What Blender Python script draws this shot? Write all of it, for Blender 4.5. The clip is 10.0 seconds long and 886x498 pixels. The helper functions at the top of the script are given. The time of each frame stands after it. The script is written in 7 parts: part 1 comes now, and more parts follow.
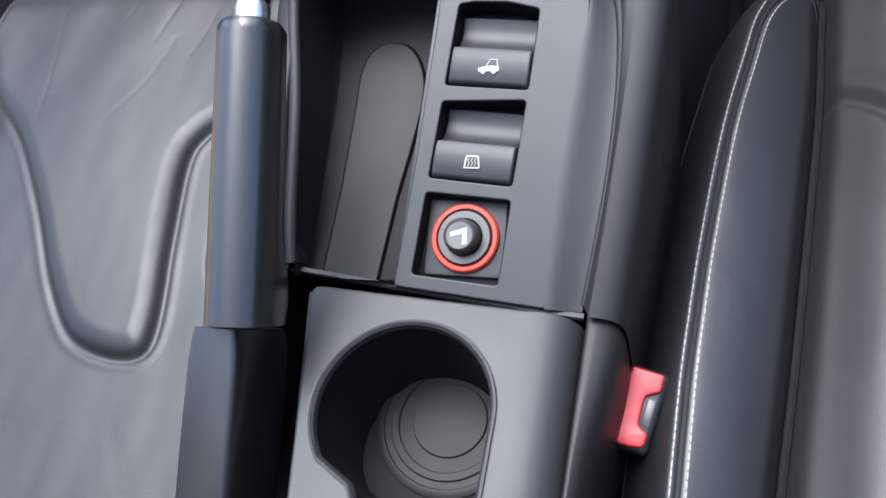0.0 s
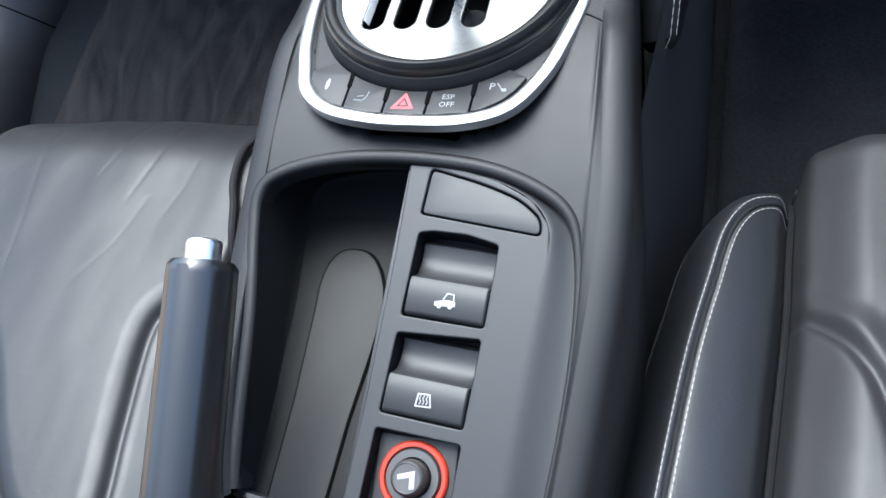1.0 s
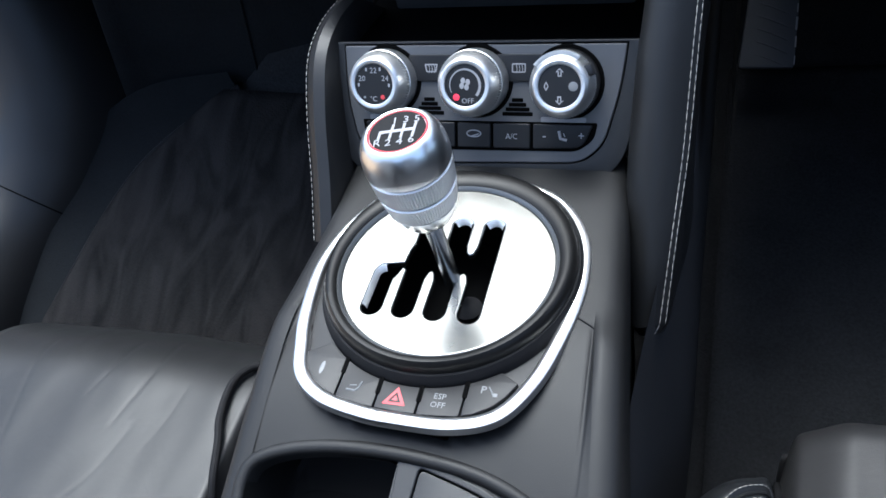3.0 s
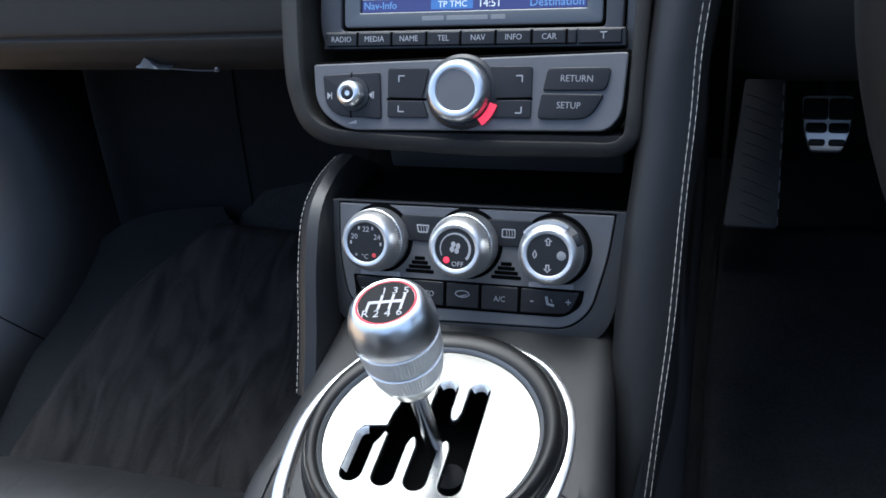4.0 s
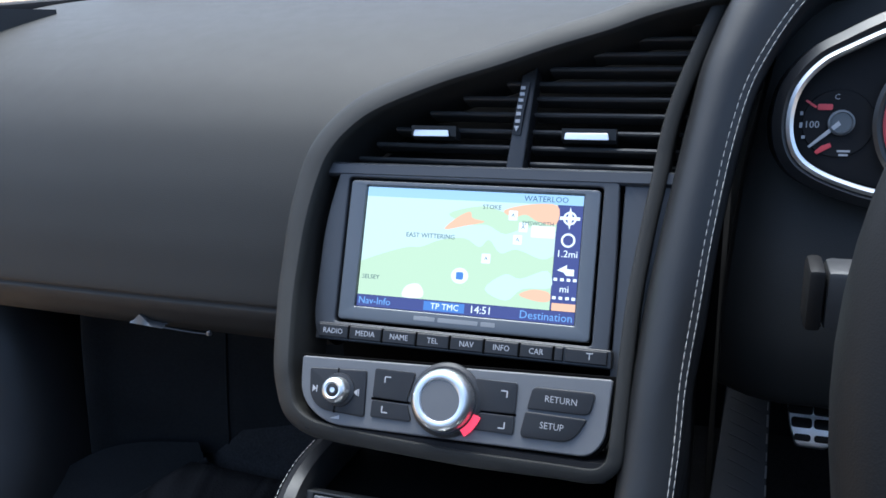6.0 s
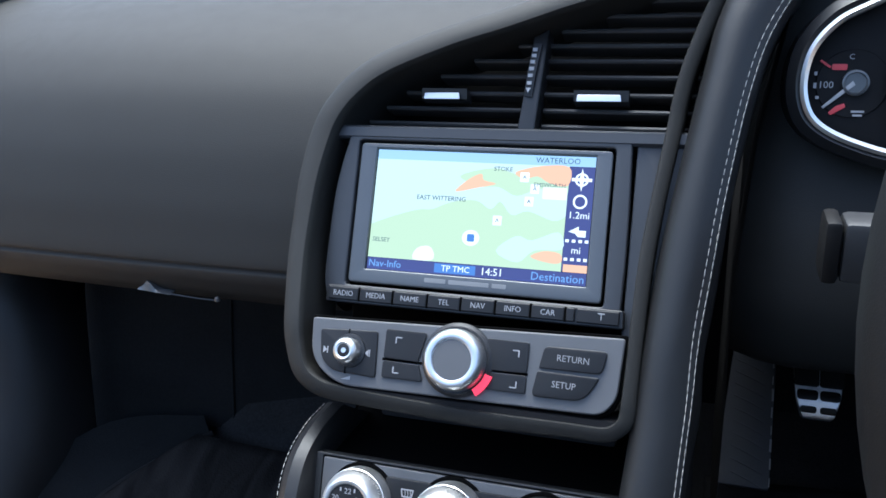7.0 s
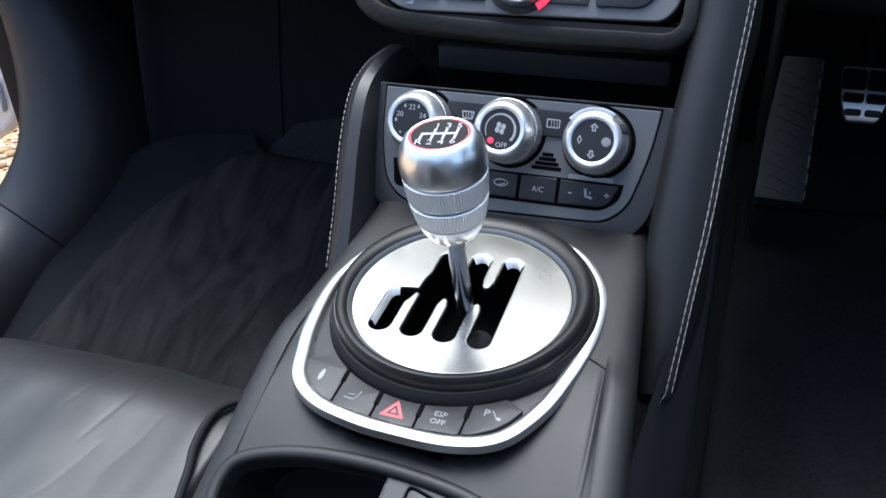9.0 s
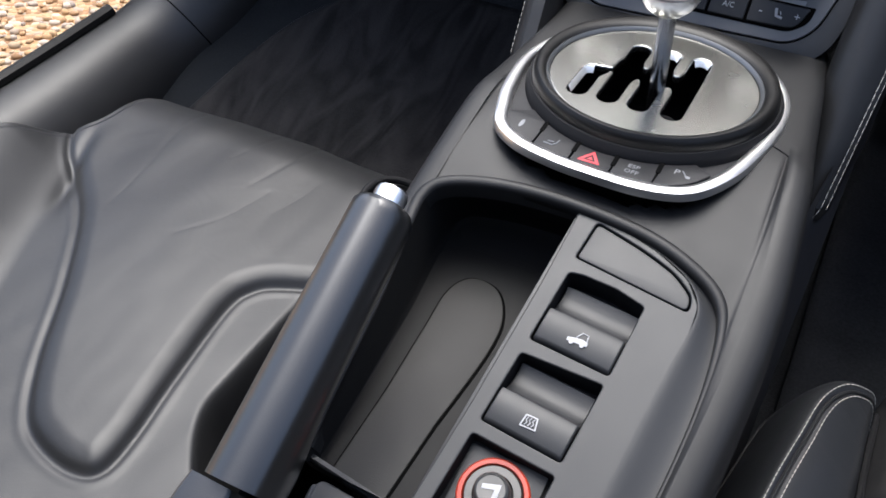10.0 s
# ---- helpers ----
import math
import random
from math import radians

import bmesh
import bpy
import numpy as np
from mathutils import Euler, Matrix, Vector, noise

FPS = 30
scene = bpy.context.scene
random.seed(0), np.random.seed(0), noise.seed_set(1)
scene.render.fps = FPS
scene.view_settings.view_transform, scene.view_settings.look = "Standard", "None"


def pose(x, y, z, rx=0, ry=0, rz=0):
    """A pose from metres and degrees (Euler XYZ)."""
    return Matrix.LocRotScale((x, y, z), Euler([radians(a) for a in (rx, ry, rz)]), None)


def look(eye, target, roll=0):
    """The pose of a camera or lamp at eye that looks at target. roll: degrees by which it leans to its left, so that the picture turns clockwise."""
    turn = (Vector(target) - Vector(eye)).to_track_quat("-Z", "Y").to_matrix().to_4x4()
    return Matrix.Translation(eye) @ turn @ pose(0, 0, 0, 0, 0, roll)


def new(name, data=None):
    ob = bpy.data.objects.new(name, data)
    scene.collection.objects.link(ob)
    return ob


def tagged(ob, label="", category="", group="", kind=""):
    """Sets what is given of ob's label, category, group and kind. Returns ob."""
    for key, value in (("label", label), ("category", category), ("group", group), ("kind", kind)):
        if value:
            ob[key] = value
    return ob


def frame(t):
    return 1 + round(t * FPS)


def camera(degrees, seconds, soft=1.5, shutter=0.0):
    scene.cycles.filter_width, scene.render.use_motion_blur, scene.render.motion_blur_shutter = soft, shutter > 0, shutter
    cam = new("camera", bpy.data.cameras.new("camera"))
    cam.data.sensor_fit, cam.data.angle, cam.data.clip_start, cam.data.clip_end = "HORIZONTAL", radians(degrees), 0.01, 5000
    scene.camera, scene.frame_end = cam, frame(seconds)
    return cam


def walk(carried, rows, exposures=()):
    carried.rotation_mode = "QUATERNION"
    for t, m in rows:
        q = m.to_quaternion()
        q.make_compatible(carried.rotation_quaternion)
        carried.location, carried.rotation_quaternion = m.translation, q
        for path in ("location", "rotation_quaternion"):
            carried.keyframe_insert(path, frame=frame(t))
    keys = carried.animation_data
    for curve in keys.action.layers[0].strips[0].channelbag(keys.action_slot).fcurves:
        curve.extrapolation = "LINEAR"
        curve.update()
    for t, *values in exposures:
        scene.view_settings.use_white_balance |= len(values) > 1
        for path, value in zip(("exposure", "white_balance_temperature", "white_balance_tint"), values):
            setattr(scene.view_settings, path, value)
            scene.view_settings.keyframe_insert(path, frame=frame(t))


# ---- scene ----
cam = camera(56.0, 10.0, soft=1.6)
PATH = [
    (0, 0.1349, 0.0017, 0.6598, 34.10, 13.92, 12.41),
    (0.5, 0.1456, 0.0493, 0.6770, 35.81, 12.83, 13.21),
    (1, 0.1449, 0.0729, 0.6931, 39.18, 12.08, 13.99),
    (1.5, 0.1412, 0.0959, 0.7112, 41.78, 11.09, 14.65),
    (2, 0.1370, 0.1087, 0.7242, 44.82, 9.94, 14.96),
    (2.2, 0.1396, 0.1123, 0.7332, 45.41, 9.96, 15.31),
    (3.3, 0.1402, 0.1292, 0.7513, 51.63, 8.54, 16.05),
    (3.5, 0.1355, 0.1281, 0.7499, 53.85, 7.62, 15.89),
    (4, 0.1395, 0.1404, 0.7697, 57.26, 6.73, 16.74),
    (4.5, 0.1362, 0.1525, 0.7894, 61.56, 5.20, 16.91),
    (5, 0.1385, 0.1632, 0.8099, 64.87, 4.33, 17.41),
    (5.5, 0.1377, 0.1653, 0.8199, 69.01, 2.90, 17.66),
    (5.7, 0.1398, 0.1697, 0.8272, 69.99, 2.78, 17.94),
    (6.8, 0.1333, 0.1662, 0.8204, 71.28, 1.79, 18.19),
    (7, 0.1324, 0.1627, 0.8106, 70.09, 2.21, 18.11),
    (7.5, 0.1276, 0.1495, 0.7887, 65.95, 2.88, 17.82),
    (8, 0.1251, 0.1327, 0.7633, 62.73, 3.05, 17.81),
    (8.5, 0.1301, 0.1119, 0.7370, 60.26, 2.68, 18.57),
    (9, 0.1292, 0.0878, 0.7014, 58.94, 2.09, 19.93),
    (9.5, 0.1090, 0.0400, 0.6780, 56.63, -1.17, 22.67),
    (10, 0.0910, -0.0140, 0.6500, 52.99, -3.68, 27.91),
]
walk(cam, [(t, pose(x, y, z, rx, ry, rz)) for t, x, y, z, rx, ry, rz in PATH],
     exposures=[(0.0, 1.98, 5600, 5), (0.5, 2.1, 5500, 2), (1.0, 2.25, 5500, 0), (2.0, 2.1, 5500, 1), (3.5, 1.58, 5500, 1), (4.0, 1.56, 5500, 1), (5.5, 1.9, 5500, 1), (7.5, 1.93, 5450, 1), (8.5, 2.0, 5500, 2), (9.5, 1.6, 5700, 3), (10.0, 1.62, 6000, 6)])

# ---- light: open-topped car under a bright, mostly clouded sky ----
world = bpy.data.worlds.new("sky")
scene.world = world
world.use_nodes = True
wn = world.node_tree
sky = wn.nodes.new("ShaderNodeTexSky")
sky.sky_type, sky.sun_disc = "NISHITA", False
sky.sun_elevation, sky.sun_rotation = radians(74), radians(322)
sky.dust_density, sky.air_density, sky.ozone_density = 6.0, 0.7, 1.0
wn.links.new(sky.outputs[0], wn.nodes["Background"].inputs[0])
wn.nodes["Background"].inputs[1].default_value = 0.15
sun_data = bpy.data.lights.new("sun", "SUN")
sun_data.energy, sun_data.angle, sun_data.color = 0.7, radians(36), (1.0, 0.97, 0.94)
sun = new("sun", sun_data)
sun.matrix_world = look((-0.55, 0.85, 3.4), (0, 0.4, 0.4))


# ---- materials ----
def material(name, color, rough=0.5, metal=0.0, grain=0.0, grain_scale=900.0, bump=0.0, bump_scale=900.0,
             vary=0.0, vary_scale=25.0, coat=0.0, emit=None, emit_strength=0.0, rough_vary=0.0, spec=0.5, sheen=0.0, wrinkle=0.0, coat_rough=0.03):
    m = bpy.data.materials.new(name)
    m.use_nodes = True
    nt = m.node_tree
    b = nt.nodes["Principled BSDF"]
    b.inputs["Base Color"].default_value = (*color, 1)
    b.inputs["Roughness"].default_value = rough
    b.inputs["Metallic"].default_value = metal
    b.inputs["Specular IOR Level"].default_value = spec
    b.inputs["Coat Weight"].default_value = coat
    b.inputs["Coat Roughness"].default_value = coat_rough
    b.inputs["Sheen Weight"].default_value = sheen
    geo = nt.nodes.new("ShaderNodeNewGeometry")
    if vary or grain:
        n1 = nt.nodes.new("ShaderNodeTexNoise")
        n1.inputs["Scale"].default_value, n1.inputs["Detail"].default_value = vary_scale, 5
        n2 = nt.nodes.new("ShaderNodeTexNoise")
        n2.inputs["Scale"].default_value, n2.inputs["Detail"].default_value = grain_scale, 2
        total = None
        for node, amount in ((n1, vary), (n2, grain)):
            nt.links.new(geo.outputs["Position"], node.inputs["Vector"])
            mul = nt.nodes.new("ShaderNodeMath")
            mul.operation = "MULTIPLY_ADD"
            nt.links.new(node.outputs["Fac"], mul.inputs[0])
            mul.inputs[1].default_value = 2 * amount
            mul.inputs[2].default_value = -amount if total is None else 0.0
            if total is not None:
                off = nt.nodes.new("ShaderNodeMath")
                off.operation = "ADD"
                nt.links.new(total, off.inputs[0])
                off.inputs[1].default_value = -amount
                nt.links.new(off.outputs[0], mul.inputs[2])
            total = mul.outputs[0]
        scale = nt.nodes.new("ShaderNodeMath")
        scale.operation = "ADD"
        scale.inputs[1].default_value = 1.0
        nt.links.new(total, scale.inputs[0])
        vm = nt.nodes.new("ShaderNodeVectorMath")
        vm.operation = "SCALE"
        vm.inputs[0].default_value = color
        nt.links.new(scale.outputs[0], vm.inputs["Scale"])
        nt.links.new(vm.outputs[0], b.inputs["Base Color"])
    if rough_vary:
        n3 = nt.nodes.new("ShaderNodeTexNoise")
        n3.inputs["Scale"].default_value, n3.inputs["Detail"].default_value = 60.0, 6
        nt.links.new(geo.outputs["Position"], n3.inputs["Vector"])
        mr = nt.nodes.new("ShaderNodeMapRange")
        mr.inputs["To Min"].default_value, mr.inputs["To Max"].default_value = max(0.02, rough - rough_vary), min(1, rough + rough_vary)
        nt.links.new(n3.outputs["Fac"], mr.inputs["Value"])
        nt.links.new(mr.outputs["Result"], b.inputs["Roughness"])
    if bump:
        vo = nt.nodes.new("ShaderNodeTexVoronoi")
        vo.inputs["Scale"].default_value = bump_scale
        nt.links.new(geo.outputs["Position"], vo.inputs["Vector"])
        bp = nt.nodes.new("ShaderNodeBump")
        bp.inputs["Strength"].default_value, bp.inputs["Distance"].default_value = bump, 0.0004
        nt.links.new(vo.outputs["Distance"], bp.inputs["Height"])
        nt.links.new(bp.outputs[0], b.inputs["Normal"])
        if wrinkle:
            crease = nt.nodes.new("ShaderNodeTexNoise")
            crease.inputs["Scale"].default_value, crease.inputs["Detail"].default_value, crease.inputs["Distortion"].default_value = 24.0, 5, 0.8
            nt.links.new(geo.outputs["Position"], crease.inputs["Vector"])
            fold = nt.nodes.new("ShaderNodeBump")
            fold.inputs["Strength"].default_value, fold.inputs["Distance"].default_value = wrinkle, 0.0035
            nt.links.new(crease.outputs["Fac"], fold.inputs["Height"])
            nt.links.new(fold.outputs[0], bp.inputs["Normal"])
    if emit:
        b.inputs["Emission Color"].default_value = (*emit, 1)
        b.inputs["Emission Strength"].default_value = emit_strength
    return m


LEATHER = material("black_leather", (0.0126, 0.0128, 0.0134), 0.44, bump=0.12, bump_scale=1500, vary=0.12, vary_scale=14, rough_vary=0.06, spec=0.42, wrinkle=0.15)
GRIP_LEATHER = material("polished_black_leather", (0.0105, 0.0104, 0.0102), 0.30, bump=0.08, bump_scale=1500, vary=0.10, vary_scale=20, rough_vary=0.05, spec=0.75, coat=0.40, coat_rough=0.2)
LIGHTER_LEATHER = material("lighter_seat_leather", (0.0225, 0.0220, 0.0228), 0.50, bump=0.11, bump_scale=1400, vary=0.10, vary_scale=14, rough_vary=0.05, spec=0.42, wrinkle=0.2)
BOLSTER_LEATHER = material("bolster_leather", (0.0145, 0.0154, 0.0172), 0.39, bump=0.11, bump_scale=1400, vary=0.10, vary_scale=14, rough_vary=0.05, spec=0.6, wrinkle=0.2)
DULL_METAL = material("dull_metal", (0.085, 0.083, 0.080), 0.40, metal=0.6, vary=0.1, rough_vary=0.08)
BEZEL = material("satin_dark_bezel", (0.11, 0.115, 0.12), 0.34, metal=0.5, vary=0.05, rough_vary=0.04)
# darker than the console plastic: the tray's own shade is in this colour
TRAY_SHADE = material("tray_shade_plastic", (0.0090, 0.0089, 0.0087), 0.60, bump=0.08, bump_scale=2200, vary=0.08, vary_scale=30, rough_vary=0.05, spec=0.16)
FOOTREST = material("footrest_rubber", (0.050, 0.053, 0.060), 0.50, bump=0.1, bump_scale=1500, vary=0.2, vary_scale=40, rough_vary=0.06)
SILL_TRIM = material("satin_sill_trim", (0.0180, 0.0178, 0.0180), 0.44, bump=0.10, bump_scale=2000, vary=0.1, vary_scale=20, rough_vary=0.06, spec=0.42)
WHEEL_LEATHER = material("wheel_leather", (0.006, 0.0056, 0.0053), 0.55, bump=0.1, bump_scale=1500, vary=0.1, vary_scale=20, spec=0.2)
TUNNEL_TRIM = material("tunnel_trim", (0.036, 0.036, 0.0385), 0.6, bump=0.2, bump_scale=1500, vary=0.1, vary_scale=20, spec=0.3)
DASH_SKIN = material("dash_skin", (0.0230, 0.0227, 0.0212), 0.58, bump=0.22, bump_scale=1500, vary=0.10, vary_scale=9, rough_vary=0.05, spec=0.22)
SOFT_PLASTIC = material("soft_touch_plastic", (0.022, 0.0225, 0.0235), 0.48, bump=0.08, bump_scale=2200, vary=0.08, vary_scale=30, rough_vary=0.05, spec=0.42)
CONSOLE_SKIN = material("console_skin_plastic", (0.0125, 0.0125, 0.0127), 0.50, bump=0.10, bump_scale=2200, vary=0.08, vary_scale=30, rough_vary=0.05, spec=0.30)
VENT_SLAT = material("vent_slat_plastic", (0.033, 0.033, 0.034), 0.42, vary=0.08, vary_scale=40, rough_vary=0.06, spec=0.5)
HOUSING = material("head_unit_plastic", (0.034, 0.036, 0.041), 0.42, bump=0.06, bump_scale=2400, vary=0.08, vary_scale=40, rough_vary=0.06)
HARD_PLASTIC = material("hard_black_plastic", (0.014, 0.014, 0.015), 0.36, vary=0.1, vary_scale=40, rough_vary=0.06)
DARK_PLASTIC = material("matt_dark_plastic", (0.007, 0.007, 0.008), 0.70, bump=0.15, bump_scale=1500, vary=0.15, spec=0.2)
GREY_PANEL = material("grey_panel_paint", (0.094, 0.095, 0.099), 0.42, bump=0.12, bump_scale=2500, vary=0.06, vary_scale=50, rough_vary=0.05)
KEY_BLACK = material("key_black", (0.010, 0.010, 0.011), 0.45, bump=0.1, bump_scale=2500, vary=0.08, rough_vary=0.05, spec=0.4)
RUBBER = material("black_rubber_ring", (0.0065, 0.0063, 0.0060), 0.40, vary=0.15, rough_vary=0.06, spec=0.26)
INLAY = material("rubber_mat", (0.0150, 0.0146, 0.0136), 0.58, bump=0.12, bump_scale=2000, vary=0.10, vary_scale=30, rough_vary=0.06, spec=0.26)
ALU_DISC = material("brushed_aluminium", (0.35, 0.348, 0.322), 0.27, metal=1.0, grain=0.03, grain_scale=500, vary=0.03, vary_scale=20, rough_vary=0.012)
ALU_POLISHED = material("polished_aluminium", (0.94, 0.94, 0.93), 0.30, metal=1.0, vary=0.05, vary_scale=60, rough_vary=0.03)
ALU_KNURLED = material("knurled_aluminium", (0.97, 0.97, 0.96), 0.52, metal=1.0, vary=0.06, rough_vary=0.08)
SATIN_CHROME = material("satin_chrome", (0.80, 0.80, 0.79), 0.32, metal=1.0, vary=0.04, rough_vary=0.05)
KNOB_SILVER = material("silver_knob_finish", (0.78, 0.78, 0.77), 0.42, metal=1.0, vary=0.05, rough_vary=0.06)
STEEL = material("steel", (0.40, 0.40, 0.41), 0.25, metal=1.0, vary=0.1, rough_vary=0.1)
CARPET = material("black_carpet", (0.023, 0.0235, 0.0247), 0.95, bump=1.0, bump_scale=420, vary=0.35, vary_scale=18, grain=0.5, grain_scale=350, spec=0.05)
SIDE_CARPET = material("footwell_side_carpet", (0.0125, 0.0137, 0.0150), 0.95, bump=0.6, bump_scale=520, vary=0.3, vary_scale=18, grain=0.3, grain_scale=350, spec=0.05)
THREAD = material("pale_grey_thread", (0.38, 0.365, 0.335), 0.7, vary=0.2, vary_scale=200)
WHITE_MARK = material("white_print", (0.33, 0.33, 0.34), 0.5, vary=0.03)
LAMP_GREY = material("pale_grey_lens", (0.27, 0.27, 0.275), 0.35, vary=0.05)
PALE_MARK = material("pale_print", (0.26, 0.26, 0.265), 0.5, vary=0.03)
DIM_MARK = material("grey_print", (0.20, 0.205, 0.21), 0.5, vary=0.03)
RED_MARK = material("red_print", (0.50, 0.05, 0.06), 0.4, vary=0.05)
RED_LAMP = material("red_lamp", (0.6, 0.03, 0.05), 0.3, emit=(1.0, 0.04, 0.09), emit_strength=0.3)
RED_PLASTIC = material("red_plastic", (0.55, 0.03, 0.035), 0.33, vary=0.06, vary_scale=40, rough_vary=0.06)
ORANGE_RING = material("orange_red_ring", (0.33, 0.028, 0.010), 0.28, vary=0.15, vary_scale=80)
WHITE_PAINT = material("white_car_paint", (0.80, 0.81, 0.82), 0.18, coat=0.6, vary=0.02)
PEDAL_METAL = material("pedal_metal", (0.94, 0.94, 0.95), 0.44, metal=1.0, vary=0.10, rough_vary=0.08)
DARK_GLASS = material("dark_glass", (0.01, 0.01, 0.012), 0.08, coat=0.5)
# near-black for joints, and for the shade inside wells, ducts and cubbies
GAP_AND_SHADE = material("gap_and_shade_black", (0.002, 0.002, 0.002), 0.9, vary=0.2, spec=0.05)


def brushed_pile():
    """Short velour pile, lighter and darker where shoes and a brush have laid it."""
    m = material("floor_mat_pile", (0.03, 0.03, 0.03), 0.95, bump=1.0, bump_scale=420, spec=0.1)
    nt = m.node_tree
    b = nt.nodes["Principled BSDF"]
    geo = nt.nodes.new("ShaderNodeNewGeometry")
    mapping = nt.nodes.new("ShaderNodeMapping")
    mapping.inputs["Rotation"].default_value = (0, 0, radians(24))
    mapping.inputs["Scale"].default_value = (30, 9, 9)
    nt.links.new(geo.outputs["Position"], mapping.inputs["Vector"])
    streak = nt.nodes.new("ShaderNodeTexNoise")
    streak.inputs["Scale"].default_value, streak.inputs["Detail"].default_value, streak.inputs["Distortion"].default_value = 1.0, 1.5, 1.8
    nt.links.new(mapping.outputs[0], streak.inputs["Vector"])
    grain = nt.nodes.new("ShaderNodeTexNoise")
    grain.inputs["Scale"].default_value = 260
    nt.links.new(geo.outputs["Position"], grain.inputs["Vector"])
    mix = nt.nodes.new("ShaderNodeMath")
    mix.operation = "MULTIPLY_ADD"
    mix.inputs[1].default_value = 0.16
    nt.links.new(grain.outputs["Fac"], mix.inputs[0])
    nt.links.new(streak.outputs["Fac"], mix.inputs[2])
    ramp = nt.nodes.new("ShaderNodeValToRGB")
    ramp.color_ramp.elements[0].position, ramp.color_ramp.elements[0].color = 0.38, (0.0080, 0.0077, 0.0079, 1)
    ramp.color_ramp.elements[1].position, ramp.color_ramp.elements[1].color = 0.74, (0.022, 0.0207, 0.0203, 1)
    nt.links.new(mix.outputs[0], ramp.inputs[0])
    nt.links.new(ramp.outputs[0], b.inputs["Base Color"])
    return m


MAT_PILE = brushed_pile()


# ---- building helpers ----
def plane(y0, z0, slope):
    """Millimetres across (u), up the slope (v) and out of it (n), for a panel whose middle line passes through (0, y0, z0)."""
    c = 1 / math.sqrt(1 + slope * slope)
    return Matrix(((1, 0, 0, 0), (0, c, -slope * c, y0), (0, slope * c, c, z0), (0, 0, 0, 1))) @ Matrix.Scale(0.001, 4)


GATE = plane(0.4003, 0.4456, 0.093)
DECK = GATE @ Matrix.Translation((0, 0, -8))
TRAY = plane(0.1842, 0.3460, 0.4605)
CLIM = plane(0.5341, 0.4660, 2.049)
SCREEN = plane(0.6204, 0.6092, 2.09)
CTRL = plane(0.5740, 0.5785, 1.9)


def thing(name, loc, label, category, group="", kind=""):
    ob = new(name)
    ob.empty_display_size = 0.02
    ob.location = loc
    return tagged(ob, label, category, group, kind)


def part(name, bm, mat, parent=None, label="", m=None, smooth=True, sharp=35):
    if m is not None:
        bm.transform(m)
    bmesh.ops.recalc_face_normals(bm, faces=bm.faces)
    me = bpy.data.meshes.new(name)
    bm.to_mesh(me)
    bm.free()
    me.materials.append(mat)
    if smooth:
        me.polygons.foreach_set("use_smooth", [True] * len(me.polygons))
        me.set_sharp_from_angle(angle=radians(sharp))
    ob = new(name, me)
    if parent is not None:
        root = parent
        ob.parent = parent
        mat_parent = Matrix.Identity(4)
        while root is not None:
            mat_parent = root.matrix_basis @ mat_parent if root.parent is None else root.matrix_parent_inverse @ root.matrix_basis @ mat_parent
            root = root.parent
        ob.matrix_parent_inverse = mat_parent.inverted()
    if label:
        ob["label"] = label
    return ob


def circle(cx, cy, r, n=48, ry=None):
    ry = r if ry is None else ry
    return [(cx + r * math.cos(2 * math.pi * i / n), cy + ry * math.sin(2 * math.pi * i / n)) for i in range(n)]


def rounded(points, r=2.0, seg=5):
    """A closed outline with its corners rounded."""
    out = []
    n = len(points)
    for i in range(n):
        a, b, c = Vector(points[i - 1]), Vector(points[i]), Vector(points[(i + 1) % n])
        rr = r[i] if isinstance(r, (list, tuple)) else r
        d1, d2 = (a - b), (c - b)
        k = min(rr, d1.length * 0.48, d2.length * 0.48)
        p, q = b + d1.normalized() * k, b + d2.normalized() * k
        for s in range(seg + 1):
            t = s / seg
            out.append(tuple((1 - t) ** 2 * p + 2 * t * (1 - t) * b + t * t * q))
    return out


def groove_field(x, y, line):
    """Signed distances (left of the line is plus) from a grid of points to a polyline, with smooth turns at its corners."""
    p = np.array([(q[0], q[1]) for q in line])
    d = np.diff(p, axis=0)
    tang = d / np.linalg.norm(d, axis=1)[:, None]
    knots = np.vstack([tang[:1], (tang[:-1] + tang[1:]) / 2, tang[-1:]])
    best, sign = np.full(x.shape, 9.0), np.ones(x.shape)
    for i in range(len(d)):
        t = np.clip(((x - p[i, 0]) * d[i, 0] + (y - p[i, 1]) * d[i, 1]) / (d[i] @ d[i]), 0, 1)
        dx, dy = x - p[i, 0] - t * d[i, 0], y - p[i, 1] - t * d[i, 1]
        r = np.hypot(dx, dy)
        tx, ty = knots[i, 0] * (1 - t) + knots[i + 1, 0] * t, knots[i, 1] * (1 - t) + knots[i + 1, 1] * t
        near = r < best
        best = np.where(near, r, best)
        sign = np.where(near, np.where(tx * dy - ty * dx >= 0, 1.0, -1.0), sign)
    return best * sign


def step01(t):
    t = np.clip(t, 0.0, 1.0)
    return t * t * (3 - 2 * t)


def noise_field(x, y, sx, sy, seed):
    return np.array([noise.noise(Vector((a * sx, b * sy, seed))) for a, b in zip(x.ravel(), y.ravel())]).reshape(x.shape)


def sheet(x, y, z):
    """A mesh of a grid of heights."""
    rows, cols = x.shape
    k = np.arange(rows * cols).reshape(rows, cols)
    faces = np.stack([k[:-1, :-1], k[:-1, 1:], k[1:, 1:], k[1:, :-1]], axis=-1).reshape(-1, 4)
    me = bpy.data.meshes.new("tmp")
    me.from_pydata(np.stack([x, y, z], axis=-1).reshape(-1, 3).tolist(), [], faces.tolist())
    bm = bmesh.new()
    bm.from_mesh(me)
    bpy.data.meshes.remove(me)
    return bm


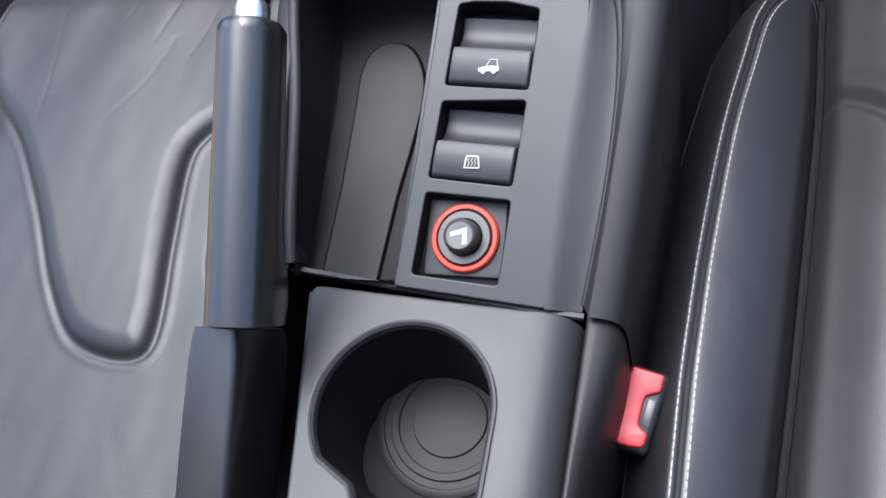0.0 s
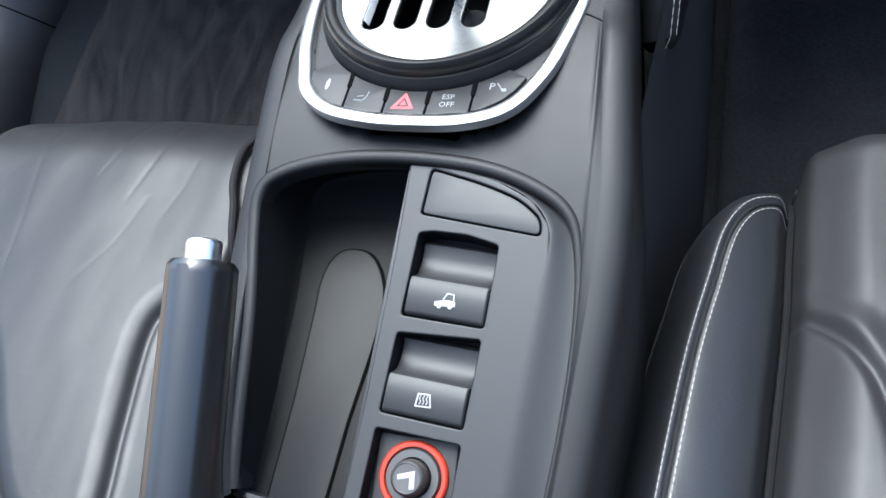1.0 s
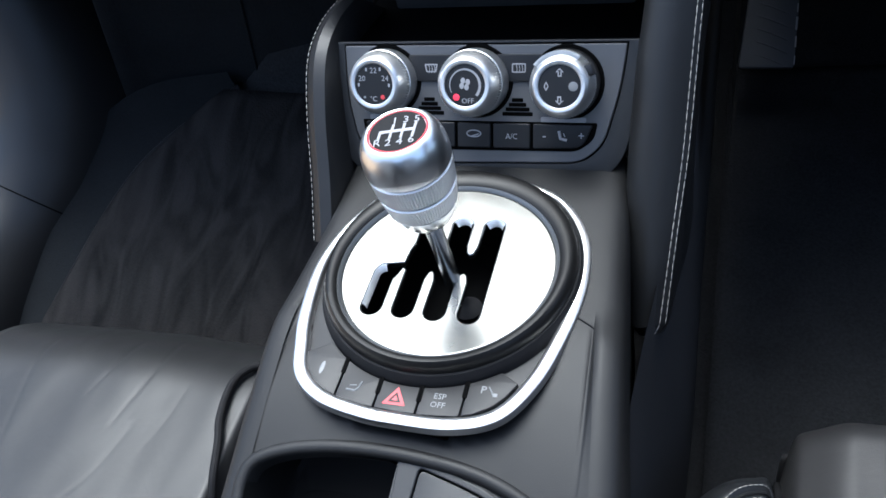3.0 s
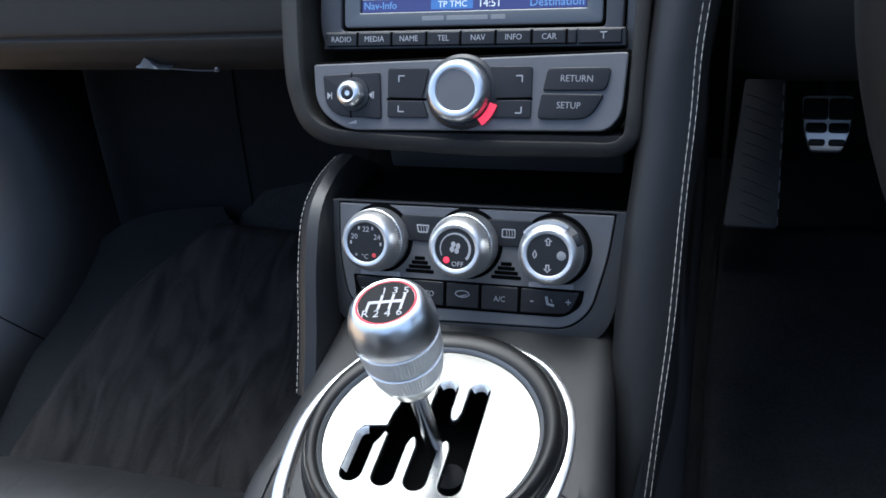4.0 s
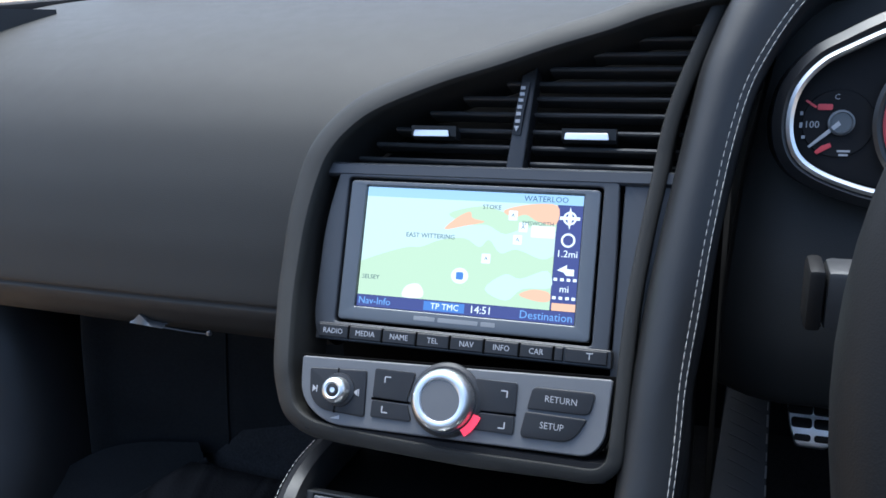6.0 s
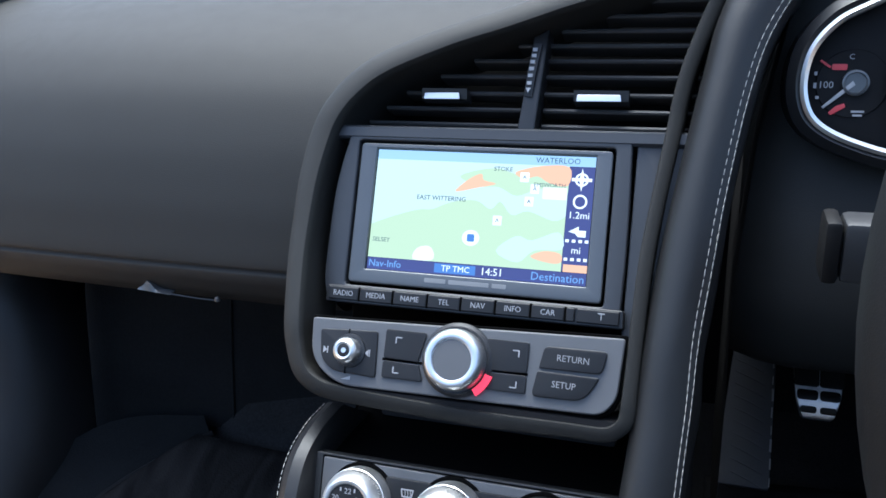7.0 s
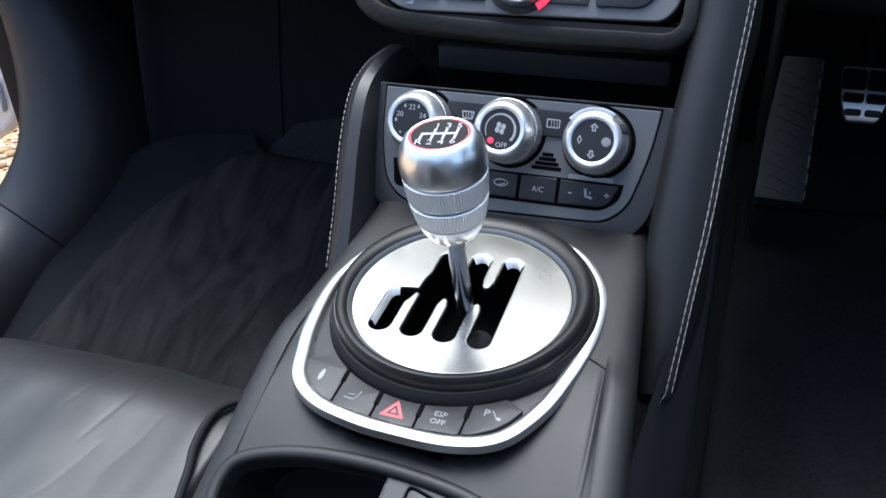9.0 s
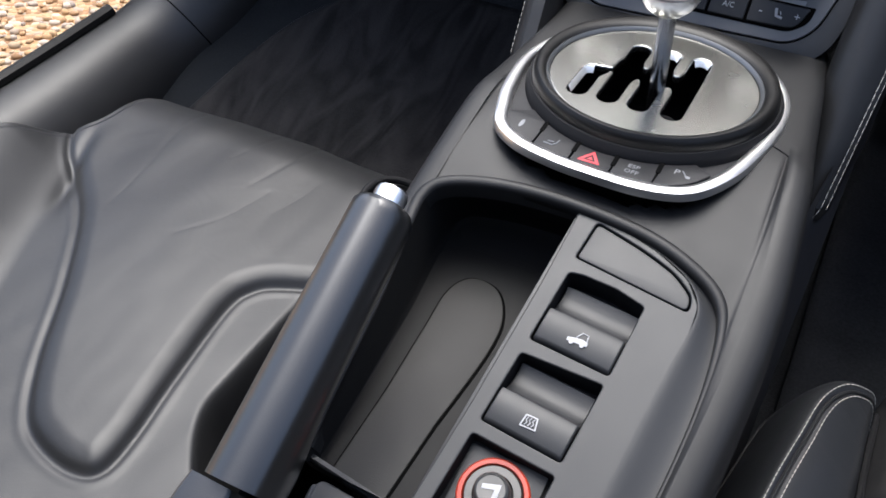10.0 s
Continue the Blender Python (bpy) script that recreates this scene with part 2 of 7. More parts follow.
def box(x0, y0, x1, y1):
    return [(x0, y0), (x1, y0), (x1, y1), (x0, y1)]


def rbox(x0, y0, x1, y1, r=2.0, seg=5):
    return rounded(box(x0, y0, x1, y1), r, seg)


def spline(points, n=8, closed=False):
    """Catmull-Rom through 2D or 3D points."""
    pts = [Vector(p) for p in points]
    out = []
    count = len(pts)
    for i in range(count if closed else count - 1):
        if closed:
            p0, p1, p2, p3 = pts[i - 1], pts[i], pts[(i + 1) % count], pts[(i + 2) % count]
        else:
            p0, p1, p2, p3 = pts[max(i - 1, 0)], pts[i], pts[i + 1], pts[min(i + 2, count - 1)]
        for s in range(n):
            t = s / n
            out.append(0.5 * ((2 * p1) + (p2 - p0) * t + (2 * p0 - 5 * p1 + 4 * p2 - p3) * t * t + (3 * p1 - p0 - 3 * p2 + p3) * t ** 3))
    if not closed:
        out.append(pts[-1])
    return out


def curve_mesh(cu):
    ob = bpy.data.objects.new("tmp", cu)
    me = bpy.data.meshes.new_from_object(ob)
    bm = bmesh.new()
    bm.from_mesh(me)
    bpy.data.objects.remove(ob)
    bpy.data.meshes.remove(me)
    return bm


def plate(outlines, n0, n1, bevel=0.4, steps=2):
    """A flat plate of millimetre outlines (the first outside, the others holes), from height n0 to n1, with rounded edges."""
    cu = bpy.data.curves.new("tmp", "CURVE")
    cu.dimensions, cu.fill_mode = "2D", "BOTH"
    bevel = min(bevel, (n1 - n0) * 0.49)
    cu.extrude, cu.bevel_depth, cu.bevel_resolution, cu.offset = (n1 - n0) / 2 - bevel, bevel, steps, -bevel
    for line in outlines:
        sp = cu.splines.new("POLY")
        sp.points.add(len(line) - 1)
        for p, q in zip(sp.points, line):
            p.co = (q[0], q[1], 0, 1)
        sp.use_cyclic_u = True
    bm = curve_mesh(cu)
    bpy.data.curves.remove(cu)
    bmesh.ops.translate(bm, verts=bm.verts, vec=(0, 0, (n0 + n1) / 2))
    bmesh.ops.remove_doubles(bm, verts=bm.verts, dist=1e-4)
    return bm


def letters(text, size, x=0.0, y=0.0, n=0.0, turn=0.0, width=1.0, align="CENTER"):
    cu = bpy.data.curves.new("tmp", "FONT")
    cu.body, cu.size, cu.align_x, cu.align_y = text, size, align, "CENTER"
    cu.extrude, cu.resolution_u = 0.06, 2
    bm = curve_mesh(cu)
    bpy.data.curves.remove(cu)
    bm.transform(Matrix.Translation((x, y, n)) @ Matrix.Rotation(radians(turn), 4, "Z") @ Matrix.Diagonal((width, 1, 1, 1)))
    return bm


def merge(*bms):
    out = bmesh.new()
    for b in bms:
        me = bpy.data.meshes.new("tmp")
        b.to_mesh(me)
        out.from_mesh(me)
        bpy.data.meshes.remove(me)
        b.free()
    return out


def loft(rows, closed=False, cap=False):
    bm = bmesh.new()
    vs = [[bm.verts.new(p) for p in row] for row in rows]
    for a, b in zip(vs, vs[1:]):
        for i in range(len(a) if closed else len(a) - 1):
            j = (i + 1) % len(a)
            bm.faces.new((a[i], a[j], b[j], b[i]))
    if cap:
        bm.faces.new(vs[0][::-1])
        bm.faces.new(vs[-1])
    return bm


def sweep(path, profile, up=(0, 0, 1), closed=False, cap=True, scale=None):
    """A profile (side, up) carried along a path of 3D points."""
    pts = [Vector(p) for p in path]
    up = Vector(up)
    rows = []
    n = len(pts)
    for i, p in enumerate(pts):
        d = (pts[(i + 1) % n] - pts[i - 1]) if closed else (pts[min(i + 1, n - 1)] - pts[max(i - 1, 0)])
        d.normalize()
        side = d.cross(up).normalized()
        u = side.cross(d)
        k = scale(i / (n - 1)) if scale else 1.0
        rows.append([p + side * (a * k) + u * (b * k) for a, b in profile])
    if closed:
        rows.append(rows[0])
    bm = loft(rows, closed=True, cap=cap and not closed)
    if closed:
        bmesh.ops.remove_doubles(bm, verts=bm.verts, dist=1e-7)
    return bm


def tube(path, r, n=8, up=(0, 0, 1), closed=False, scale=None):
    return sweep(path, circle(0, 0, r, n), up, closed, True, scale)


def lathe(profile, n=40, ripple=0, depth=0.0, ripple_rows=()):
    """A body of revolution of (radius, height), with fine flutes on the rows named."""
    rows = []
    for k, (r, h) in enumerate(profile):
        row = []
        for i in range(n):
            rr = r - (depth if ripple and k in ripple_rows and i % 2 else 0.0)
            a = 2 * math.pi * i / n
            row.append((rr * math.cos(a), rr * math.sin(a), h))
        rows.append(row)
    return loft(rows, closed=True, cap=True)


def bowl(outline, rings, centre=None):
    """A hollow: the outline carried inwards (share of its size) and down (millimetres), ring by ring, and closed."""
    cx = sum(p[0] for p in outline) / len(outline)
    cy = sum(p[1] for p in outline) / len(outline)
    cx, cy = centre or (cx, cy)
    rows = [[(cx + (p[0] - cx) * (s[0] if isinstance(s, tuple) else s), cy + (p[1] - cy) * (s[1] if isinstance(s, tuple) else s), h(p) if callable(h) else h) for p in outline] for s, h in rings]
    rows = [[(q[0], q[1], h(q) if callable(h) else h) for q in row] for (s, h), row in zip(rings, rows)]
    bm = loft(rows, closed=True)
    bm.faces.new([v for v in bm.verts][-len(outline):])
    return bm


def block(x0, y0, z0, x1, y1, z1, bevel=0.0, seg=2):
    bm = bmesh.new()
    bmesh.ops.create_cube(bm, size=1, matrix=Matrix.Translation(((x0 + x1) / 2, (y0 + y1) / 2, (z0 + z1) / 2)) @ Matrix.Diagonal((x1 - x0, y1 - y0, z1 - z0, 1)))
    if bevel:
        bmesh.ops.bevel(bm, geom=bm.edges[:], offset=bevel, segments=seg, profile=0.5, affect="EDGES")
    return bm


def smooth01(t):
    t = min(1.0, max(0.0, t))
    return t * t * (3 - 2 * t)


def stitches(name, path, mat, parent, r=0.45, length=2.6, gap=1.1, lift=0.0, up=(0, 0, 1)):
    """A seam of single stitches along a path in metres (sizes in millimetres), as one mesh of thread."""
    pts = [Vector(p) for p in path]
    dense = []
    for a, b in zip(pts, pts[1:]):
        d = (b - a).length
        k = max(1, int(d / 0.0005))
        for i in range(k):
            dense.append(a.lerp(b, i / k))
    i = 0
    bms = bmesh.new()
    while i < len(dense) - 8:
        j, d = i, 0.0
        while j < len(dense) - 1 and d < length / 1000:
            d += (dense[j + 1] - dense[j]).length
            j += 1
        a, b = dense[i], dense[j]
        ax = (b - a).normalized()
        m = Matrix.Translation((a + b) / 2) @ ax.to_track_quat("Z", "Y").to_matrix().to_4x4() @ Matrix.Diagonal((r / 1000, r / 1000, (b - a).length * 0.58, 1))
        bmesh.ops.create_icosphere(bms, subdivisions=1, radius=1, matrix=m)
        d = 0.0
        while j < len(dense) - 1 and d < gap / 1000:
            d += (dense[j + 1] - dense[j]).length
            j += 1
        i = j
    return part(name, bms, mat, parent)


# ---- ground and the car's tub ----
def ground_sheet():
    bm = bmesh.new()
    bmesh.ops.create_grid(bm, x_segments=8, y_segments=8, size=600, matrix=Matrix.Translation((0, 0, -0.17)))
    m = bpy.data.materials.new("gravel")
    m.use_nodes = True
    nt = m.node_tree
    b = nt.nodes["Principled BSDF"]
    geo = nt.nodes.new("ShaderNodeNewGeometry")
    vo = nt.nodes.new("ShaderNodeTexVoronoi")
    vo.inputs["Scale"].default_value = 55
    nt.links.new(geo.outputs["Position"], vo.inputs["Vector"])
    ramp = nt.nodes.new("ShaderNodeValToRGB")
    els = ramp.color_ramp.elements
    els[0].color, els[1].color = (0.20, 0.11, 0.05, 1), (0.52, 0.40, 0.26, 1)
    for pos, col in ((0.3, (0.36, 0.20, 0.09, 1)), (0.6, (0.42, 0.29, 0.15, 1)), (0.8, (0.30, 0.24, 0.18, 1))):
        els.new(pos).color = col
    sep = nt.nodes.new("ShaderNodeSeparateColor")
    nt.links.new(vo.outputs["Color"], sep.inputs[0])
    nt.links.new(sep.outputs[0], ramp.inputs[0])
    nt.links.new(ramp.outputs[0], b.inputs["Base Color"])
    b.inputs["Roughness"].default_value = 0.85
    bump = nt.nodes.new("ShaderNodeBump")
    bump.inputs["Distance"].default_value, bump.invert = 0.012, True
    nt.links.new(vo.outputs["Distance"], bump.inputs["Height"])
    nt.links.new(bump.outputs[0], b.inputs["Normal"])
    return tagged(part("ground", bm, m, smooth=False), "tan gravel drive beside the car", "ground", kind="structure")


ground_sheet()


def pebbles():
    shapes = []
    for k in range(5):
        bm = bmesh.new()
        bmesh.ops.create_icosphere(bm, subdivisions=1, radius=1)
        for v in bm.verts:
            v.co *= 0.8 + 0.4 * random.random()
        shapes.append(([v.co.copy() for v in bm.verts], [[v.index for v in f.verts] for f in bm.faces]))
        bm.free()
    verts, faces = [], []
    for i in range(5200):
        x, y = -0.75 - 1.7 * random.random(), 0.15 + 1.9 * random.random()
        r = random.uniform(0.006, 0.015)
        co, fs = random.choice(shapes)
        m = Matrix.Translation((x, y, -0.167)) @ Matrix.Rotation(random.uniform(0, 6.28), 4, "Z") @ Matrix.Diagonal((r, r * random.uniform(0.6, 1), r * random.uniform(0.4, 0.8), 1))
        base = len(verts)
        verts += [tuple(m @ c) for c in co]
        faces += [[base + j for j in f] for f in fs]
    me = bpy.data.meshes.new("pebbles")
    me.from_pydata(verts, [], faces)
    pm = bpy.data.materials.new("pebble_stone")
    pm.use_nodes = True
    nt = pm.node_tree
    b = nt.nodes["Principled BSDF"]
    geo = nt.nodes.new("ShaderNodeNewGeometry")
    ramp = nt.nodes.new("ShaderNodeValToRGB")
    els = ramp.color_ramp.elements
    els[0].color, els[1].color = (0.22, 0.12, 0.055, 1), (0.58, 0.48, 0.36, 1)
    for pos, col in ((0.35, (0.40, 0.24, 0.11, 1)), (0.65, (0.45, 0.33, 0.19, 1)), (0.85, (0.28, 0.23, 0.19, 1))):
        els.new(pos).color = col
    nt.links.new(geo.outputs["Random Per Island"], ramp.inputs[0])
    nt.links.new(ramp.outputs[0], b.inputs["Base Color"])
    b.inputs["Roughness"].default_value = 0.8
    me.materials.append(pm)
    me.polygons.foreach_set("use_smooth", [True] * len(me.polygons))
    tagged(new("pebbles", me), "loose tan and brown gravel stones", "gravel", kind="stuff")


pebbles()


def floor_height(y, x=-1.0):
    if x > 0:
        return 0.10 + 0.22 * max(0.0, y - 0.45)
    return 0.10 + 0.55 * max(0.0, y - 0.45) if y < 0.84 else 0.3145 + 0.9 * (y - 0.84)


def car_floor():
    rows = []
    for i in range(60):
        y = -0.55 + 1.75 * i / 59
        rows.append([(-0.62 + 1.34 * k / 40, y, floor_height(y, -0.62 + 1.34 * k / 40) - 0.012 - 0.06 * smooth01((-0.36 + 0.62 - 1.34 * k / 40) / 0.06) * smooth01((y - 0.5) / 0.1)) for k in range(41)])
    ob = part("floor", loft(rows), CARPET)
    mod = ob.modifiers.new("thick", "SOLIDIFY")
    mod.thickness, mod.offset = 0.03, 1.0
    tagged(ob, "black carpeted car floor rising towards the toe board", "floor", kind="structure")
    walls = (("wall_front", (-0.66, 1.16, 0.0, 0.76, 1.20, 0.86)), ("wall_rear", (-0.66, -0.60, 0.0, 0.76, -0.56, 0.80)),
             ("wall_driver_side", (0.72, -0.56, 0.0, 0.76, 1.16, 0.62)))
    for name, b in walls:
        tagged(part(name, block(*b, 0.006), DARK_PLASTIC), "plain dark panel closing the car's cabin", "wall", kind="structure")
    kick = part("wall_passenger_side", block(-0.70, 0.80, 0.0, -0.655, 1.16, 0.80, 0.006), DARK_PLASTIC)
    tagged(kick, "dark trimmed side wall of the footwell", "wall", kind="structure")


car_floor()


def door_sill():
    sill = thing("door_sill", (-0.63, 0.3, 0.0), "black moulded door sill sweeping up into the door pillar", "door sill", kind="structure")
    path = spline([(-0.630, -0.58, 0.150), (-0.632, 0.0, 0.172), (-0.636, 0.30, 0.188), (-0.640, 0.45, 0.200), (-0.642, 0.60, 0.222), (-0.634, 0.68, 0.244),
                   (-0.614, 0.735, 0.285), (-0.603, 0.775, 0.350), (-0.609, 0.805, 0.440), (-0.637, 0.830, 0.560), (-0.639, 0.850, 0.800)], 8)
    prof = spline([(-0.045, -0.10), (-0.045, 0.0), (-0.036, 0.022), (-0.012, 0.031), (0.020, 0.026), (0.045, 0.006), (0.062, -0.03), (0.068, -0.10)], 4)
    part("sill_trim", sweep(path, [tuple(p) for p in prof], up=(0, -0.25, 1)), SILL_TRIM, sill)
    seal = [Vector(p) + Vector((-0.030, -0.008, 0.031)) for p in path if p.y < 0.66]
    at = min(range(len(path)), key=lambda k: abs(path[k].y - 0.705))
    d = (path[at + 1] - path[at - 1]).normalized()
    side = d.cross(Vector((0, -0.25, 1))).normalized()
    up = side.cross(d)
    part("trim_joint", tube([path[at] + side * (p.x * 1.004) + up * (p.y + 0.0001) for p in prof], 0.0008, 6, up=(0, 1, 0)), GAP_AND_SHADE, sill, "thin joint in the sill trim")
    part("door_seal", tube(seal, 0.008, 10), RUBBER, sill, "black rubber door seal")


door_sill()


def toe_board():
    """Carpet beside and ahead of the mat, with the seam lines that show in the footwell."""
    side = thing("footwell_carpet", (-0.55, 0.8, 0.1), "black carpet folded up the footwell's side", "carpet", kind="structure")
    line = [(-0.379, 0.840, 0.312), (-0.480, 0.748, 0.262), (-0.539, 0.596, 0.178), (-0.57, 0.45, 0.10), (-0.58, 0.2, 0.10)]
    top = [(-0.400, 0.856, 0.322), (-0.519, 0.814, 0.312), (-0.619, 0.672, 0.236), (-0.625, 0.45, 0.17), (-0.63, 0.2, 0.15)]
    rows = []
    a, b = spline(line, 8), spline(top, 8)
    for p, q in zip(a, b):
        rows.append([p + Vector((0.03, 0, -0.02))] + [p.lerp(q, k / 6) + Vector((0, 0, -0.010 * math.sin(math.pi * k / 6))) for k in range(7)])
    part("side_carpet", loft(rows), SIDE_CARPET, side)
    part("carpet_edge", tube(a, 0.004, 8), DARK_PLASTIC, side, "bound edge of the carpet")
    kick = [(-0.372, 0.87, 0.30), (-0.36, 0.88, 0.46), (-0.34, 0.90, 0.64)]
    turn = spline([(0, 0), (-0.045, -0.006), (-0.090, -0.016), (-0.122, -0.030), (-0.142, -0.046), (-0.152, -0.046), (-0.157, -0.020), (-0.157, 0.03)], 5)
    wall = loft([[(x0 + p[0], y0 + p[1], z0 - 0.06 * p[0]) for p in turn] for x0, y0, z0 in spline(kick, 6)])
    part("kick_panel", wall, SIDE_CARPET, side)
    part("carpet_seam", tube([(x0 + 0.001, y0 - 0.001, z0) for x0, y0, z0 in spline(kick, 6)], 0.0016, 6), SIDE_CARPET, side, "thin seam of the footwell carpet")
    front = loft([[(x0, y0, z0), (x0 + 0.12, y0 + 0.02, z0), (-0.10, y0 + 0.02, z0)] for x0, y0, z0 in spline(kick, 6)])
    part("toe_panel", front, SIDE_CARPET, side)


toe_board()


def floor_mat(name, x0, x1, y0, y1, label):
    rows = []
    ny, nx = 56, 46
    for i in range(ny + 1):
        y = y0 + (y1 - y0) * i / ny
        row = []
        for k in range(nx + 1):
            x = x0 + (x1 - x0) * k / nx
            if name == "passenger":
                left = float(np.interp(y, (0.2, 0.45, 0.596, 0.748, 0.840), (-0.575, -0.566, -0.536, -0.477, -0.377)))
                x = left + (x1 - left) * k / nx
            wob = 0.004 * noise.noise(Vector((x * 9, y * 7, 1.3))) + 0.003 * math.sin(40 * (x * 0.35 + y)) * smooth01((y - 0.5) * 6)
            row.append((x, y, floor_height(y, x) + 0.004 + wob))
        rows.append(row)
    ob = part("floor_mat", loft(rows), MAT_PILE if name == "passenger" else CARPET)
    mod = ob.modifiers.new("thick", "SOLIDIFY")
    mod.thickness = 0.005
    return tagged(ob, label, "floor mat")


floor_mat("passenger", -0.54, -0.15, 0.20, 0.828, "charcoal velour floor mat with brushed pile in the passenger footwell")
floor_mat("driver", 0.145, 0.66, 0.25, 1.02, "black velour floor mat in the driver's footwell")


# ---- dashboard ----
def dashboard():
    dash = thing("dashboard", (-0.4, 0.70, 0.55), "black leather-look dashboard with a curved surround over the centre stack", "dashboard", kind="structure")
    prof = spline([(0.085, -0.040), (0.030, -0.038), (0.010, -0.027), (0.001, -0.013), (-0.001, -0.004), (0.0009, -0.0012), (0.0009, 0.0006), (-0.001, 0.003), (0.003, 0.020), (0.012, 0.050), (0.030, 0.090),
                   (0.060, 0.130), (0.110, 0.165), (0.190, 0.192), (0.330, 0.210), (0.470, 0.214)], 6)
    edge = [(0.0, -120), (0.64, -120), (0.68, -114), (0.718, -102), (0.739, -74), (0.758, -29), (0.772, 13), (0.785, 57), (0.797, 101), (0.810, 151), (0.825, 215)]

    def station(t):
        return 0.652 + 0.045 * max(0, t) ** 1.3, 0.596 - 0.014 * t

    def reach(z):
        for (za, xa), (zb, xb) in zip(edge, edge[1:]):
            if za <= z <= zb:
                return 0.001 * (xa + (xb - xa) * (z - za) / (zb - za))
        return 0.215
    rows = []
    for i in range(61):
        k = i / 60
        row = []
        for p in prof:
            y0, z0 = station(1 - k)
            z = z0 + p[1]
            x1 = reach(z)
            row.append((-0.70 + (x1 + 0.70) * k, y0 + p[0], z))
        rows.append(row)
    part("padded_panel", loft(rows), DASH_SKIN, dash, "smooth padded panel with a seam along its lower edge")
    xs = [-0.70 + 0.58 * i / 60 for i in range(61)]

    def at_x(x):
        return station((-0.12 - x) / 0.58)
    # glovebox catch under the edge
    catch = []
    for i in range(11):
        k = i / 10
        x, up = -0.294 + 0.030 * k, 0.0006 + 0.0075 * math.exp(-((k - 0.32) / 0.16) ** 2)
        catch.append([(x, 0.661, 0.5668 - 0.002 * k), (x, 0.6625, 0.5668 - 0.002 * k + up), (x, 0.672, 0.5668 - 0.002 * k + 0.7 * up), (x, 0.672, 0.5660)])
    part("glovebox_catch", loft(catch, closed=True, cap=True), BEZEL, dash, "small grey glovebox catch")
    rail = spline([(-0.266, 0.6625, 0.5652), (-0.240, 0.663, 0.5634), (-0.222, 0.6635, 0.5630)], 6)
    part("catch_rail", tube(rail, 0.0007, 6), HARD_PLASTIC, dash, "thin lip of the glovebox catch")
    part("catch_stud", lathe([(0.0022, 0.0), (0.0020, 0.0026), (0.0012, 0.0034), (0.0001, 0.0035)], 14), BEZEL, dash, "small grey stud", Matrix.Translation((-0.2225, 0.6625, 0.5632)))
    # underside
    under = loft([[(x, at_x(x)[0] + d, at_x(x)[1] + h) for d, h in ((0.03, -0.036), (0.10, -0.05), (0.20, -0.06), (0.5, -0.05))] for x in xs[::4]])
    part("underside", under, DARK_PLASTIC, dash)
    # surround of the centre stack
    low = [SCREEN.inverted() @ CTRL @ Vector(p) for p in ((96, 2, -1), (95.5, -14, -1), (92.5, -21, -1), (84, -25.6, -1), (62, -25.8, -1), (14, -26.2, -1), (-38, -24.6, -1), (-74, -22.8, -1), (-92, -20.0, -1), (-104.5, -12.0, -1), (-111, 2, -1), (-115, 20, -1))]
    width = [0.46, 0.46, 0.46, 0.46, 0.46, 0.42, 0.42, 0.42, 0.46, 0.46, 0.46, 0.46, 0.50, 0.50, 0.54, 0.60, 0.66, 0.74, 0.80, 0.84, 0.88, 0.98, 1.06, 1.08] + [1.06, 1.0] + [0.90] * 7
    path = [(138, 215, 4), (125, 180, 5), (114, 145, 7), (109.5, 122, 8), (107.5, 104, 9), (102, 62, 14), (98, 20, 20)] + [tuple(p) for p in low] + \
           [(-120.5, 10, 20), (-122, 36, 16), (-122, 64, 13), (-118.5, 91, 11), (-112, 110, 11), (-98.5, 127.5, 11), (-77, 143, 11), (-34.5, 160, 11), (2, 171.5, 11), (37, 183.5, 11), (67, 192.5, 11), (100, 204, 11), (150, 216, 11), (210, 228, 11)]
    count = len(path) - 1
    path = spline(path, 8)
    prof2 = [(-9, -62), (-9.8, -11), (-9.4, -7), (-8.0, -4.6), (-4.5, -2.2), (0, -0.2), (4.5, 1.2), (7.6, 1.2), (9.2, -1.0), (9.5, -6), (9, -62)]
    part("surround", sweep(path, prof2, up=(0, 0, 1), scale=lambda t: float(np.interp(t * count, range(len(width)), width))), DASH_SKIN, dash, "raised padded surround of the centre stack", SCREEN)
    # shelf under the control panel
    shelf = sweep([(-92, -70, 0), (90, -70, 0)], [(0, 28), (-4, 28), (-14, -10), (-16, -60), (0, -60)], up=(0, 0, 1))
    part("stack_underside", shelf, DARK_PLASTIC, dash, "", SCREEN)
    # near-black back of the stack: the shade is in its colour
    part("stack_back", block(-100, -60, -68, 110, 108, -62), GAP_AND_SHADE, dash, "", SCREEN)
    # cubby behind the climate controls, back and floor near-black to imitate its shade
    part("cubby_back", block(-0.11, 0.66, 0.42, 0.11, 0.68, 0.60, 0.003), GAP_AND_SHADE, dash)
    part("cubby_floor", block(-0.10, 0.572, 0.492, 0.10, 0.665, 0.503, 0.002), GAP_AND_SHADE, dash, "shallow shelf behind the climate controls")
    part("cubby_lip", block(-0.079, 0.630, 0.5032, 0.084, 0.659, 0.521, 0.003), TUNNEL_TRIM, dash, "dark grey shelf edge")


dashboard()


